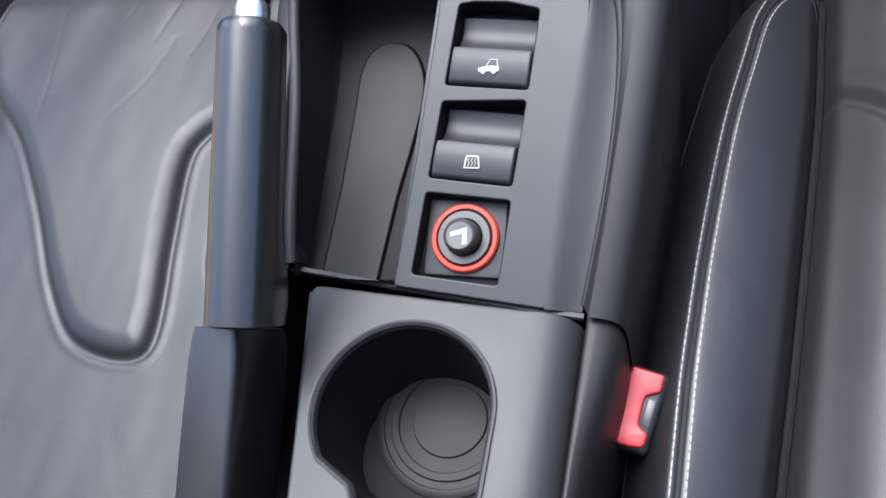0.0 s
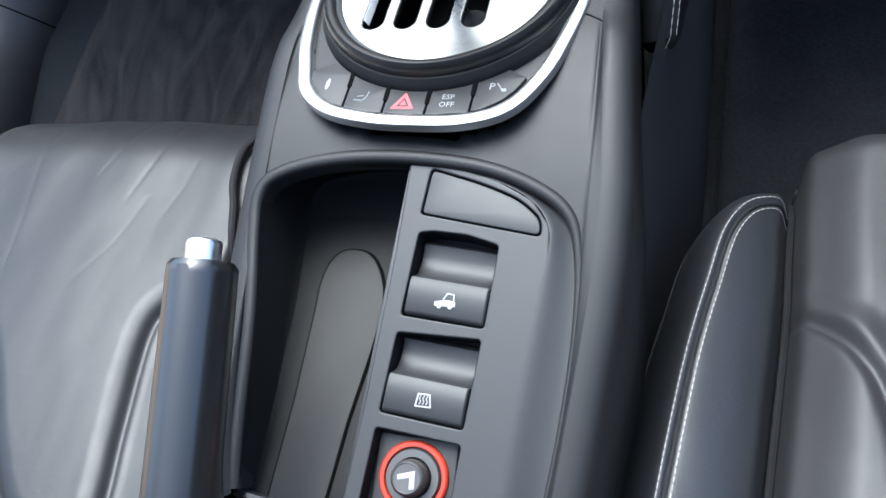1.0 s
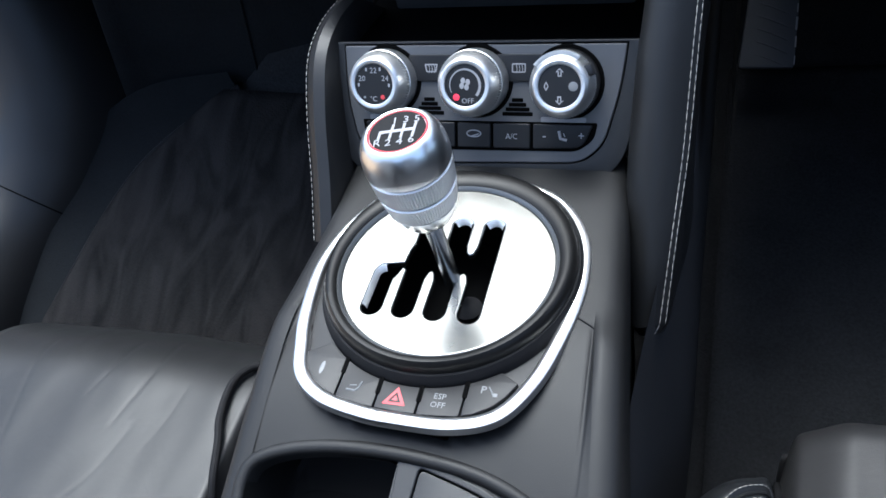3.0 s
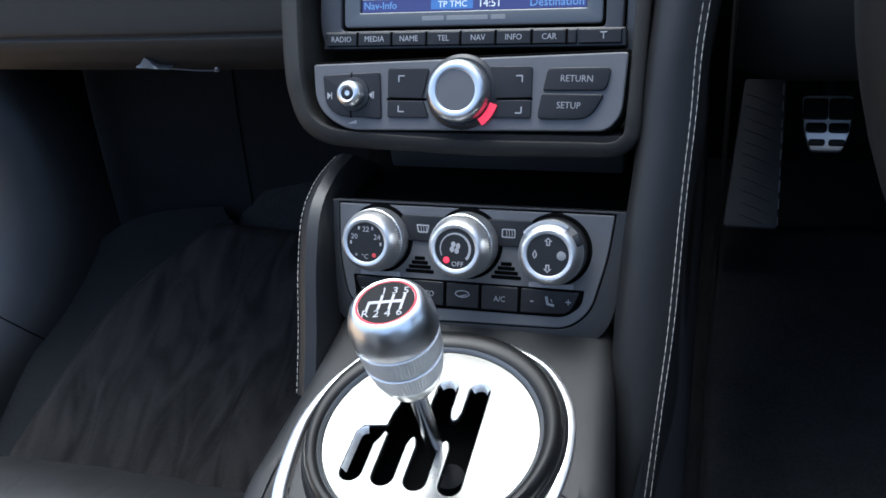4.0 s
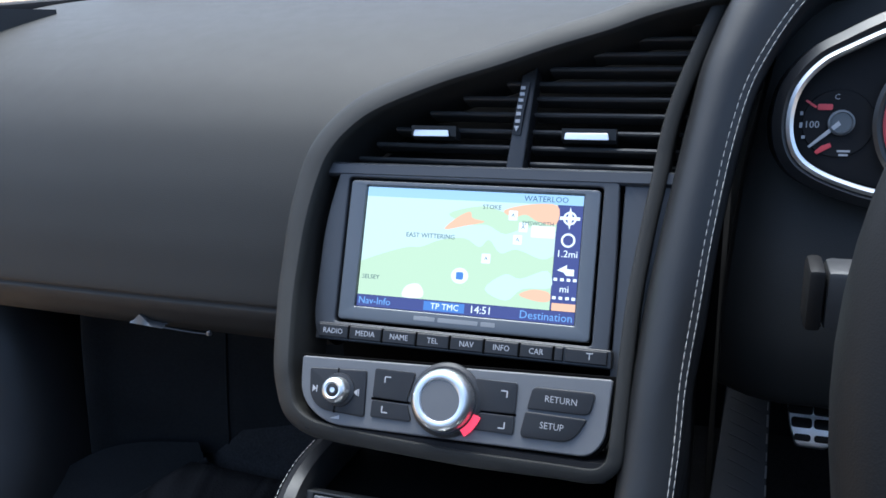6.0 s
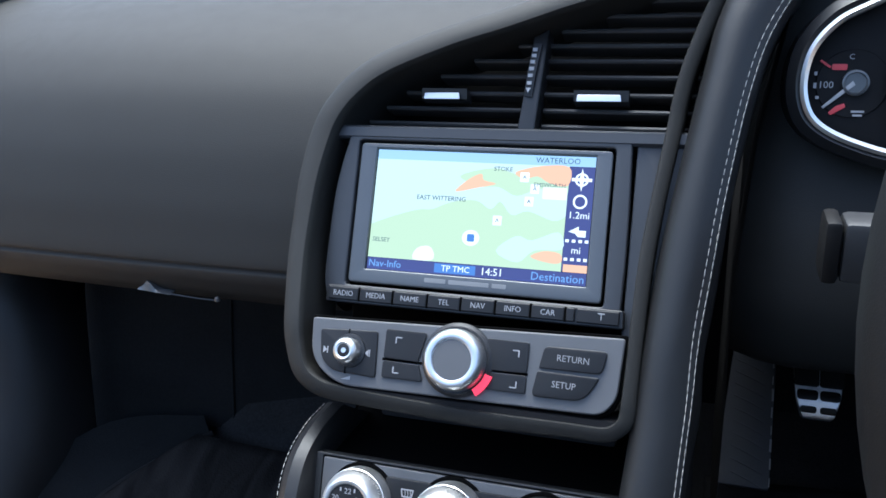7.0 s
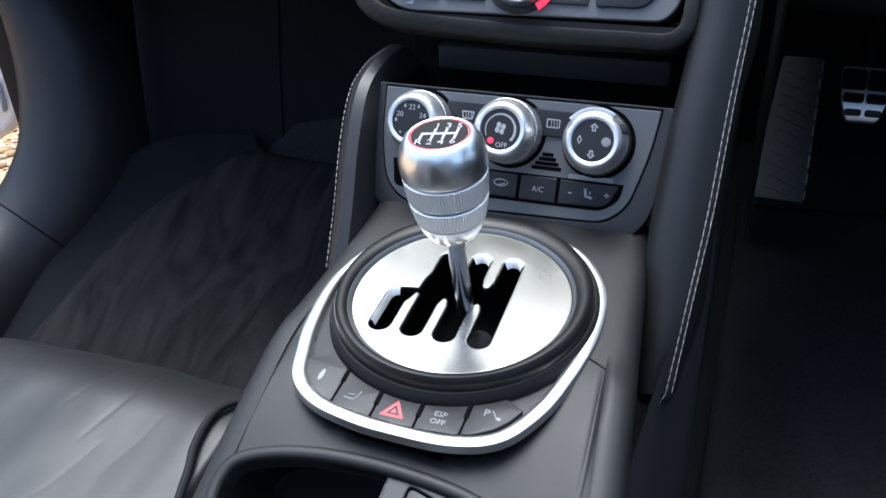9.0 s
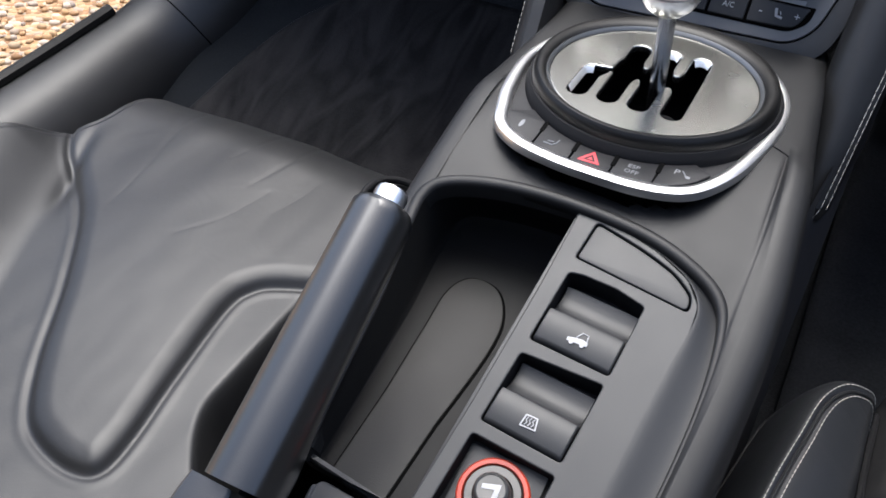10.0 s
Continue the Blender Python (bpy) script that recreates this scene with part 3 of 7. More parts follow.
def knee_pad():
    pad = thing("console_pad", (0.11, 0.5, 0.37), "black leather side pad of the centre stack with pale twin stitching", "trim pad", kind="structure")
    left = [(0.0995, 0.469, 0.378), (0.0935, 0.490, 0.412), (0.0925, 0.513, 0.456), (0.095, 0.543, 0.513), (0.098, 0.565, 0.553), (0.1020, 0.586, 0.596),
            (0.1075, 0.611, 0.644), (0.1145, 0.633, 0.687), (0.1240, 0.660, 0.740), (0.1325, 0.677, 0.775), (0.155, 0.700, 0.820), (0.20, 0.73, 0.86)]
    seam = [(0.1145, 0.472, 0.380), (0.1185, 0.497, 0.428), (0.122, 0.521, 0.470), (0.1245, 0.553, 0.531), (0.127, 0.574, 0.573), (0.128, 0.590, 0.605),
            (0.132, 0.609, 0.641), (0.137, 0.631, 0.683), (0.146, 0.657, 0.734), (0.158, 0.675, 0.768), (0.186, 0.697, 0.808), (0.235, 0.72, 0.845)]
    a, b = spline(left, 6), spline(seam, 6)
    rows, stitch_a, stitch_b = [], [], []
    n = len(a)
    for i, (p, q) in enumerate(zip(a, b)):
        tang = (a[min(i + 1, n - 1)] - a[max(i - 1, 0)]).normalized()
        across = (q - p).normalized()
        out = across.cross(tang).normalized()
        if out.y > 0:
            out = -out
        k = 0.35 + 0.65 * smooth01(i / 5)
        w = (q - p).length
        row = [p - out * 0.050 - across * 0.002, p - out * 0.012 - across * 0.003, p - out * 0.003 - across * 0.001, p + across * w * 0.12 + out * 0.002 * k, p + across * w * 0.30 + out * 0.005 * k, p + across * w * 0.5 + out * 0.006 * k,
               p + across * w * 0.72 + out * 0.0045 * k, p + across * w * 0.90 + out * 0.0015 * k, q, q + across * 0.0028 - out * 0.0014, q + across * 0.0050 - out * 0.006,
               q + across * 0.0058 - out * 0.016, q + across * 0.006 - out * 0.05]
        rows.append(row)
        stitch_a.append(q + out * 0.0006 - across * 0.0012)
        stitch_b.append(q - out * 0.0006 + across * 0.0022)
    tip = sum((p for p in rows[0]), Vector()) / len(rows[0])
    first = [p.lerp(tip, 0.35) + Vector((0, -0.001, -0.008)) for p in rows[0]]
    zero = [p.lerp(tip, 0.9) + Vector((0, 0.004, -0.012)) for p in rows[0]]
    part("pad_cover", loft([zero, first] + rows), LEATHER, pad)
    turn = [tuple(Vector((0.104, 0.470, 0.370))), tuple(Vector((0.110, 0.469, 0.371)))]
    stitches("stitching", [*turn, *stitch_a], THREAD, pad, 0.36, 5.0, 0.15)
    stitches("stitching", stitch_b, THREAD, pad, 0.28, 4.6, 0.25)
    # small pad on the other side of the climate controls
    wing = thing("console_pad", (-0.10, 0.5, 0.41), "small black leather pad beside the climate controls with pale stitching", "trim pad", kind="structure")
    front = spline([(-0.089, 0.474, 0.425), (-0.092, 0.498, 0.456), (-0.096, 0.522, 0.488), (-0.098, 0.546, 0.514), (-0.097, 0.572, 0.525), (-0.094, 0.60, 0.528)], 6)
    rows, edge = [], []
    for i, p in enumerate(front):
        rows.append([p + Vector((0.006, 0.04, -0.03)), p + Vector((0.006, 0.004, -0.004)), p + Vector((0.003, -0.001, 0.001)), p + Vector((-0.004, -0.002, 0.002)), p + Vector((-0.010, 0.001, -0.001)),
                     p + Vector((-0.014, 0.008, -0.006)), p + Vector((-0.015, 0.05, -0.04))])
        edge.append(p + Vector((-0.0125, 0.0035, -0.0025)))
    part("pad_cover", loft(rows), LEATHER, wing)
    stitches("stitching", edge, THREAD, wing, 0.3, 2.8, 0.7)
    # dark side of the tunnel under the pad
    tunnel = thing("tunnel_side", (0.13, 0.5, 0.1), "dark carpeted side of the centre tunnel", "tunnel trim", kind="structure")
    rows = []
    for y, xt, zt in ((0.02, 0.076, 0.300), (0.20, 0.078, 0.300), (0.30, 0.092, 0.340), (0.45, 0.106, 0.385), (0.52, 0.118, 0.43), (0.60, 0.120, 0.52), (0.72, 0.118, 0.60), (1.16, 0.118, 0.62)):
        zb = floor_height(y, 1.0) - 0.02
        rows.append([(xt, y, zt), (xt + 0.004, y, zt - 0.06), (xt + 0.008, y, zt - 0.12), (xt + 0.014, y, zb)])
    part("tunnel_carpet", loft(rows), TUNNEL_TRIM, tunnel)
    rows = []
    for y, xt, zt in ((0.10, -0.085, 0.30), (0.30, -0.095, 0.36), (0.45, -0.105, 0.39), (0.52, -0.110, 0.42), (0.60, -0.112, 0.46), (0.9, -0.115, 0.60)):
        zb = floor_height(y) - 0.02
        rows.append([(xt, y, zt), (xt - 0.010, y, zt - 0.05), (xt - 0.016, y, zt - 0.10), (xt - 0.026, y, zb)])
    part("tunnel_carpet", loft(rows), TUNNEL_TRIM, tunnel)


knee_pad()


# ---- centre console ----
def deck_height(y):
    """The height of the console's skin along its middle."""
    if y <= 0.333:
        return 0.346 + 0.4605 * (y - 0.1842)
    if y <= 0.345:
        t = (y - 0.333) / 0.012
        return 0.4145 + (0.4315 - 0.4145) * smooth01(t)
    base = 0.4456 + 0.093 * (y - 0.4003) - 0.0085
    return base


CONSOLE = thing("centre_console", (0.0, 0.3, 0.1), "dark grey moulded centre console between the two seats", "console")


TRIM_LINE = [(30, 112), (52, 101), (66, 84), (74, 64), (76, 42), (74.5, 22), (70, -1), (62.5, -26), (49, -47), (28, -55.2), (0, -56), (-20, -54.5), (-42, -49), (-57.5, -37), (-65, -18), (-70, 0), (-74, 28), (-73.5, 48), (-68, 70), (-58, 90)]


def inside(x, y, line):
    hit = False
    for (x0, y0), (x1, y1) in zip(line, line[1:] + line[:1]):
        if (y0 > y) != (y1 > y) and x < x0 + (x1 - x0) * (y - y0) / (y1 - y0):
            hit = not hit
    return hit


def console_shell():
    def right(y):
        return float(np.interp(y, (0.165, 0.208, 0.241, 0.271, 0.298, 0.328, 0.352, 0.392, 0.446, 0.546), (0.0955, 0.1005, 0.1035, 0.1062, 0.1080, 0.1078, 0.1058, 0.1020, 0.0965, 0.0870)))

    def left(y):
        return -0.0895 + 0.004 * smooth01((y - 0.40) / 0.10) + 0.003 * smooth01((0.28 - y) / 0.12)

    # the skin runs from the tray's lip out to both sides and up round the gate
    lip_line = [TRAY @ Vector((p.x, p.y, 0)) for p in spline([(80, -9), (86, 40), (89, 90), (87, 128), (80, 146), (63, 158), (38, 166.5), (4, 171), (-28, 171), (-56, 166.5), (-74, 158), (-80.5, 144), (-79.5, 120), (-75, 80), (-69, 25), (-65, 0)], 8)]
    chrome_line = [DECK @ Vector((p[0], p[1], 0)) for p in ((112, 74), (84, 36), (71, -8), (60.5, -39), (45, -55), (20, -60), (0, -60), (-18, -58.5), (-40, -52), (-57.5, -39), (-68, -8), (-84, 36), (-112, 74))]

    def resample(points, n):
        pts = [Vector((p[0], p[1], 0)) for p in points]
        run = [0.0]
        for a, b in zip(pts, pts[1:]):
            run.append(run[-1] + (b - a).length)
        return [(float(np.interp(run[-1] * k / (n - 1), run, [p.x for p in pts])), float(np.interp(run[-1] * k / (n - 1), run, [p.y for p in pts]))) for k in range(n)]
    a = max(range(len(lip_line)), key=lambda k: lip_line[k].x)
    b = min(range(len(lip_line)), key=lambda k: lip_line[k].x)
    y_end = 0.430
    inset = 0.013
    outer = [(right(y) - inset, y) for y in np.linspace(0.170, 0.385, 24)][:-1]
    outer += [(right(y) - inset, y) for y in np.linspace(0.385, y_end, 10)]
    outer += [(x, y_end) for x in np.linspace(right(y_end) - inset, left(y_end) + inset, 52)][1:-1]
    outer += [(left(y) + inset, y) for y in np.linspace(y_end, 0.385, 10)]
    outer += [(min(left(y), -0.0865 if y < 0.2 else 0) + inset, y) for y in np.linspace(0.385, 0.176, 25)][1:]
    inner = resample(lip_line[:a + 1], 24)[:-1] + resample(lip_line[a:b + 1], 71)[:-1] + resample(lip_line[b:], 24)
    count = len(outer)
    grid_x = np.array([[p[0] + (q[0] - p[0]) * (k / 22) for k in range(23)] for p, q in zip(inner, outer)])
    grid_y = np.array([[p[1] + (q[1] - p[1]) * (k / 22) for k in range(23)] for p, q in zip(inner, outer)])
    low = 0.346 + 0.4605 * (grid_y - 0.1842) - 0.001
    top = 0.4456 + 0.093 * (grid_y - 0.4003) - 0.0085
    d_lip = np.abs(groove_field(grid_x, grid_y, lip_line))
    d_chrome = groove_field(grid_x, grid_y, chrome_line)
    outside = np.clip(d_chrome if d_chrome[count // 2, 0] > 0 else -d_chrome, 0, None)
    share = d_lip / (d_lip + outside + 1e-5)
    height = np.minimum(top, low + (top - low) * (1 - (1 - share) ** 1.6))
    pinned, rise = step01((grid_y - 0.398) / 0.028), height - low
    for _ in range(240):
        rise[:, -1] = rise[:, -2]
        rise[1:-1, 1:-1] = (rise[1:-1, 1:-1] * 2 + rise[:-2, 1:-1] + rise[2:, 1:-1] + rise[1:-1, :-2] + rise[1:-1, 2:]) / 6
        rise += (top - low - rise) * pinned
    height = low + rise
    rows = []
    for i in range(count):
        row = [(grid_x[i, k], grid_y[i, k], height[i, k]) for k in range(23)]
        x, y, z = row[-1]
        side = (1 if x > 0 else -1) * (1 if y < y_end - 0.0001 or abs(x) > 0.075 else 0)
        f = smooth01((y - 0.20) / 0.1)
        flare = 0.0 if x > 0 else f
        row += [(x + side * p, y, z - q) for p, q in ((0.0045, 0.0003), (0.0085, 0.0012), (0.0115, 0.0030), (0.0135, 0.0058), (0.0148, 0.0100), (0.0154, 0.016), (0.0157, 0.026), (0.0158 + 0.004 * flare, 0.06), (0.0158 + 0.007 * flare, 0.11), (0.0158 + 0.014 * flare, 0.20))]
        rows.append(row)

    def open_well(bm):
        low = {w for w in bm.verts if w.co.z > 0.38 and inside(2 + (1000 * w.co.x - 2) * 1.06, 28 + (1000 * (w.co.y - 0.4003) - 28) * 1.06, TRIM_LINE)}
        away = [f for f in bm.faces if all(w in low for w in f.verts)]
        for w in low:
            w.co.z -= 0.007
        bmesh.ops.delete(bm, geom=away, context="FACES")
        return bm
    part("console_skin", open_well(loft(rows)), CONSOLE_SKIN, CONSOLE, sharp=80)
    rows = []
    for y in np.linspace(y_end, 0.545, 40):
        z, l, r = deck_height(y), left(y) + inset, right(y) - inset
        prof = ((0.0, 0.0), (0.0045, 0.0003), (0.0085, 0.0012), (0.0115, 0.0030), (0.0135, 0.0058), (0.0148, 0.0100), (0.0154, 0.016), (0.0157, 0.026), (0.0158, 0.06), (0.0158, 0.11), (0.0158, 0.20))
        rows.append([(l - p, y, z - q) for p, q in reversed(prof)] + [(l + (r - l) * k / 40, y, z) for k in range(1, 40)] + [(r + p, y, z - q) for p, q in prof])
    part("front_skin", open_well(loft(rows)), CONSOLE_SKIN, CONSOLE, "console skin ahead of the gear gate", sharp=80)
    # the skin beside the cup holder
    rows = []
    for y in np.linspace(-0.05, 0.174, 24):
        z, x, k = 0.3390 + 0.04 * (y - 0.17), 0.0822 - 0.012 * (0.174 - y), 0.42 + 0.58 * smooth01((y - 0.095) / 0.075)
        rows.append([(x - 0.0012, y, z - 0.030), (x - 0.0010, y, z - 0.004), (x - 0.0003, y, z - 0.0008), (x + 0.0010, y, z)] + [(x + k * p, y, z - q) for p, q in ((0.0045, 0.0005), (0.0085, 0.0016), (0.0115, 0.0034), (0.0135, 0.0062), (0.0148, 0.0104), (0.0154, 0.016), (0.0157, 0.026), (0.0158, 0.06), (0.0158, 0.16))])
    part("rear_skin", loft(rows), CONSOLE_SKIN, CONSOLE, "console skin beside the cup holder", sharp=80)
    # raised lip round the front of the tray and switch bay
    lip = [(80, -9, -1), (86, 40, -1), (89, 90, -1), (87, 127, -0.5), (80, 145, 0.5), (63, 156.5, 1.5), (38, 164.5, 2.5), (4, 168, 3), (-28, 167.4, 3), (-55, 163, 2.5), (-73, 155.5, 2), (-79, 145, 1.5), (-78.2, 128, 1), (-74, 100, 1), (-71, 75, 1), (-67, 25, 1), (-64, 2, 0)]
    path = spline(lip, 8)
    part("tray_lip", sweep(path, [(-3.8, -12), (-3.7, -2.4), (-3.1, -0.7), (-1.8, 0.3), (0.2, 0.5), (2.0, 0.0), (3.2, -1.4), (3.8, -9)], up=(0, 0, 1), scale=lambda t: 0.40 + 0.60 * smooth01((t - 0.06) / 0.28)), CONSOLE_SKIN, CONSOLE, "rounded lip round the tray", TRAY)
    # cross seams where the skin panels meet
    def on_skin(x, y):
        over = max(0.0, x - right(y) + inset, left(y) + inset - x)
        return (x, y, 0.4456 + 0.093 * (y - 0.4003) - 0.0083 - float(np.interp(over, (0.0, 0.0045, 0.0085, 0.0115, 0.0135, 0.0148, 0.0154), (0.0, 0.0003, 0.0012, 0.0030, 0.0058, 0.0100, 0.016))))
    for pts in ([on_skin(*q) for q in ((0.0775, 0.4163), (0.086, 0.411), (0.0935, 0.404), (0.0985, 0.397), (0.1025, 0.390))], [on_skin(*q) for q in ((-0.072, 0.412), (-0.079, 0.405), (-0.0845, 0.3975), (-0.0885, 0.391))]):
        part("panel_gap", tube(spline(pts, 6), 0.0005, 6), DARK_PLASTIC, CONSOLE, "thin joint in the console skin")


console_shell()


def tray():
    out = [(-61, -4)] + [tuple(p) for p in spline([(-62, 12), (-63.8, 40), (-68, 84), (-70.4, 102), (-74.6, 129), (-75.4, 146), (-70.5, 155.5), (-57, 160), (-33, 163.4), (-3, 164)], 5)] + [(2.6, 162), (-1, 80), (-8, -4)]

    def lower(drop):
        def h(p):
            y = p[1] * 0.908
            surf = 0.4605 * y
            floor = -12 + 0.20 * (y - 8)
            return ((floor - surf) * 1.0085) * drop
        return h
    t = thing("console_tray", (-0.03, 0.25, 0.33), "deep dark grey oddments tray in the centre console", "tray")
    part("tray_wall", bowl(out, [(1.0, 0.0), ((0.995, 1.0), lower(0.06)), ((0.988, 1.04), lower(0.30)), ((0.978, 1.09), lower(0.80)), ((0.955, 1.085), lower(0.95)), ((0.91, 1.06), lower(0.995)), ((0.72, 0.95), lower(1.0))], (-32, -4)), TRAY_SHADE, t, "", TRAY)
    mat = [(-53, 192), (-51, 236), (-53, 280), (-54, 302), (-50, 315), (-41, 320), (-28, 316), (-18, 299), (-16, 275), (-20, 230), (-22, 191)]
    line = [tuple(p) for p in spline(mat[1:-1], 6)]
    line = [(-51, 186)] + line + [(-22, 186)]
    fl = plane(0.193, 0.334, 0.2)
    c = math.cos(math.atan(0.2))
    line = [(x, (y - 193) / c) for x, y in line]
    part("tray_mat", plate([line], 1.6, 2.8, 0.5), INLAY, t, "removable grey rubber mat", fl)
    part("mat_gap", plate([[(x * 1.0 + (1.0 if x > -40 else -1.0), y + (1.0 if y > 60 else 0)) for x, y in line]], 1.0, 1.7, 0.2), GAP_AND_SHADE, t, "dark gap round the mat", fl)
    part("tray_floor", plate([rbox(-72, -6, 2, 150, 20)], -2, 1.0, 0.3), TRAY_SHADE, t, "", fl)


tray()


def switch_bay():
    bay = thing("switch_bay", (0.03, 0.25, 0.36), "grey plastic switch panel in the centre console", "switch panel")
    outer = [(-9, -6), (64, -12), (66, 35), (71.5, 100), (74, 122), (73.2, 137), (64, 149), (46, 158), (22, 165), (6, 168), (2, 166), (0.5, 120), (-4, 50)]
    sock = rounded([(-0.5, 0), (41, -3), (44, 36), (3, 39)], 2)
    sw2 = rounded([(3.5, 46), (44, 42.5), (47.5, 83), (7, 83)], 2)
    sw1 = rounded([(7.5, 91), (48, 88), (50.5, 127), (35, 131), (18, 132), (11, 131)], 2)
    cover = rounded([(10.4, 140), (69.7, 132.0), (69.0, 140.6), (58.5, 149.4), (40, 156.4), (13.0, 163.2)], [2, 3, 7, 14, 14, 3])
    part("panel", plate([rounded(outer, 3), sock, sw2, sw1, cover], -3, 0, 0.8), SOFT_PLASTIC, bay, "", TRAY, sharp=8)
    # the slope from the panel down to the outer lip
    rows = []
    for a, b in zip(spline([(64, -12), (66, 35), (71.5, 100), (74, 122), (73.2, 137), (64, 149), (46, 158), (22, 165)], 6),
                    spline([(79, -12), (85, 40), (88, 90), (86, 126.5), (79, 144.5), (62.5, 156), (38, 165), (10, 169)], 6)):
        rows.append([(a.x - 0.07 * (b.x - a.x), a.y - 0.07 * (b.y - a.y), 0.02), (a.x, a.y, -0.06)] + [(a.x + (b.x - a.x) * t, a.y + (b.y - a.y) * t, n) for t, n in ((0.12, -0.4), (0.3, -1.5), (0.52, -3.0), (0.75, -4.2), (0.9, -4.7), (1.0, -4.8))])
    part("side_slope", loft(rows), SOFT_PLASTIC, bay, "", TRAY)
    # recess walls darker than the panel, standing in for their shade
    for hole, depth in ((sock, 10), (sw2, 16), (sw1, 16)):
        part("recess", bowl(hole, [(1.0, -0.4), (0.995, -depth), (0.9, -depth)]), DARK_PLASTIC, bay, "recess walled in darker plastic to imitate its shade", TRAY)
    part("blank_cover", plate([rounded([(11.2, 140.8), (68.9, 133.0), (68.2, 140.2), (58.0, 148.7), (39.8, 155.6), (13.6, 162.3)], [2, 3, 7, 14, 14, 3])], -3.5, -0.7, 0.6), SOFT_PLASTIC, bay, "blank cover panel", TRAY)
    part("divider_wall", plate([[(-9, -6), (-5, -6), (3.5, 166), (1.5, 166)]], -45, -1, 0.3), SOFT_PLASTIC, bay, "", TRAY)
    # rear edge of the switch panel and tray
    part("rear_edge", sweep([(-66, 0, -6), (-9, -6, -4), (62, -13, -3), (80, -14, -4)], [(-1.5, -14), (1.5, -14), (1.5, 0), (0.5, 1), (-1.5, 0)], up=(0, 0, 1)), SOFT_PLASTIC, bay, "", TRAY)
    for kind, cx, v0, v1, lean in (("window", 25.5, 43.5, 83, 0.085), ("roof", 29.5, 89, 129, 0.07)):
        sw = thing("rocker_switch", (0.001 * cx, 0.26, 0.37), "dark grey rocker switch with a white %s symbol" % ("heated screen" if kind == "window" else "folding roof"), "switch", "console rocker switches")
        h = v1 - v0
        prof = [(v0 + 1.2, -12), (v0 + 1.2, -1.5), (v0 + 2.2, 0.2), (v0 + 3.5, 0.9), (v0 + 0.30 * h, 1.4), (v0 + 0.43 * h, 1.2), (v0 + 0.48 * h, 0.2), (v0 + 0.50 * h, -3.5), (v0 + 0.56 * h, -7.2), (v0 + 0.68 * h, -9.2), (v0 + 0.80 * h, -9.4), (v0 + 0.92 * h, -8.0), (v0 + 0.97 * h, -12)]
        rows = []
        for k, s in enumerate((-1, -0.985, -0.95, -0.6, 0, 0.6, 0.95, 0.985, 1)):
            low = {0: 3, 1: 1, 2: 0.3, 6: 0.3, 7: 1, 8: 3}.get(k, 0.0)
            rows.append([(cx + s * 19.6 + lean * (v - (v0 + v1) / 2), v - 0.085 * s * 19.6, n - low) for v, n in prof])
        part("rocker", loft(rows, closed=False, cap=True), SOFT_PLASTIC, sw, "", TRAY)
        mv = v0 + 0.25 * h
        mx = cx + lean * (mv - (v0 + v1) / 2)
        if kind == "roof":
            marks = merge(plate([[(mx - 5, mv - 2.5), (mx + 5, mv - 2.5), (mx + 5, mv - 0.2), (mx + 2.0, mv + 0.4), (mx - 1, mv + 0.2), (mx - 5, mv - 0.6)]], 1.3, 1.75, 0.1),
                          tube([(mx - 1, mv + 0.4, 1.6), (mx + 1.0, mv + 3.4, 1.6), (mx + 4.0, mv + 3.0, 1.6), (mx + 4.2, mv, 1.6)], 0.4, 5),
                          plate([circle(mx - 2.6, mv - 2.6, 1.1, 14)], 1.3, 1.8, 0.1), plate([circle(mx + 2.6, mv - 2.6, 1.1, 14)], 1.3, 1.8, 0.1))
        else:
            screen_line = plate([rounded([(mx - 4, mv - 3.2), (mx + 4, mv - 3.2), (mx + 3, mv + 3), (mx - 3, mv + 3)], 0.6), rounded([(mx - 3.2, mv - 2.5), (mx + 3.2, mv - 2.5), (mx + 2.4, mv + 2.3), (mx - 2.4, mv + 2.3)], 0.4)], 1.3, 1.75, 0.1)
            marks = merge(screen_line, *[tube([(mx + d - 0.3, mv - 2, 1.6), (mx + d + 0.4, mv - 0.6, 1.6), (mx + d - 0.4, mv + 0.6, 1.6), (mx + d + 0.3, mv + 2, 1.6)], 0.28, 5) for d in (-1.6, 0, 1.6)])
        part("symbol", marks, WHITE_MARK, sw, "white symbol", TRAY)
    # lighter
    li = thing("cigarette_lighter", (0.021, 0.204, 0.34), "cigarette lighter with a chrome knob in a glowing red ring", "lighter")
    at = TRAY @ Matrix.Translation((22, 19, -10))
    part("socket_plate", plate([rbox(-19, -18, 19, 18, 2)], 0.1, 2.2, 0.5), SOFT_PLASTIC, li, "", at)
    part("ring", lathe([(13.4, 2.0), (13.4, 4.0), (13.8, 4.8), (15.6, 4.8), (16.4, 4.0), (16.6, 2.0)], 48), ORANGE_RING, li, "translucent orange-red ring", at)
    part("inner_sleeve", lathe([(8.6, 1.0), (8.6, 4.5), (9.2, 5.4), (12.4, 5.4), (13.2, 3.6), (13.2, 1.0)], 40), DULL_METAL, li, "", at)
    part("lighter_knob", lathe([(8.0, 1.0), (8.2, 9.0), (8.0, 11.6), (7.2, 12.8), (6.6, 13.2), (6.2, 12.9), (0.1, 12.7)], 40), DULL_METAL, li, "dull metal lighter knob", at)
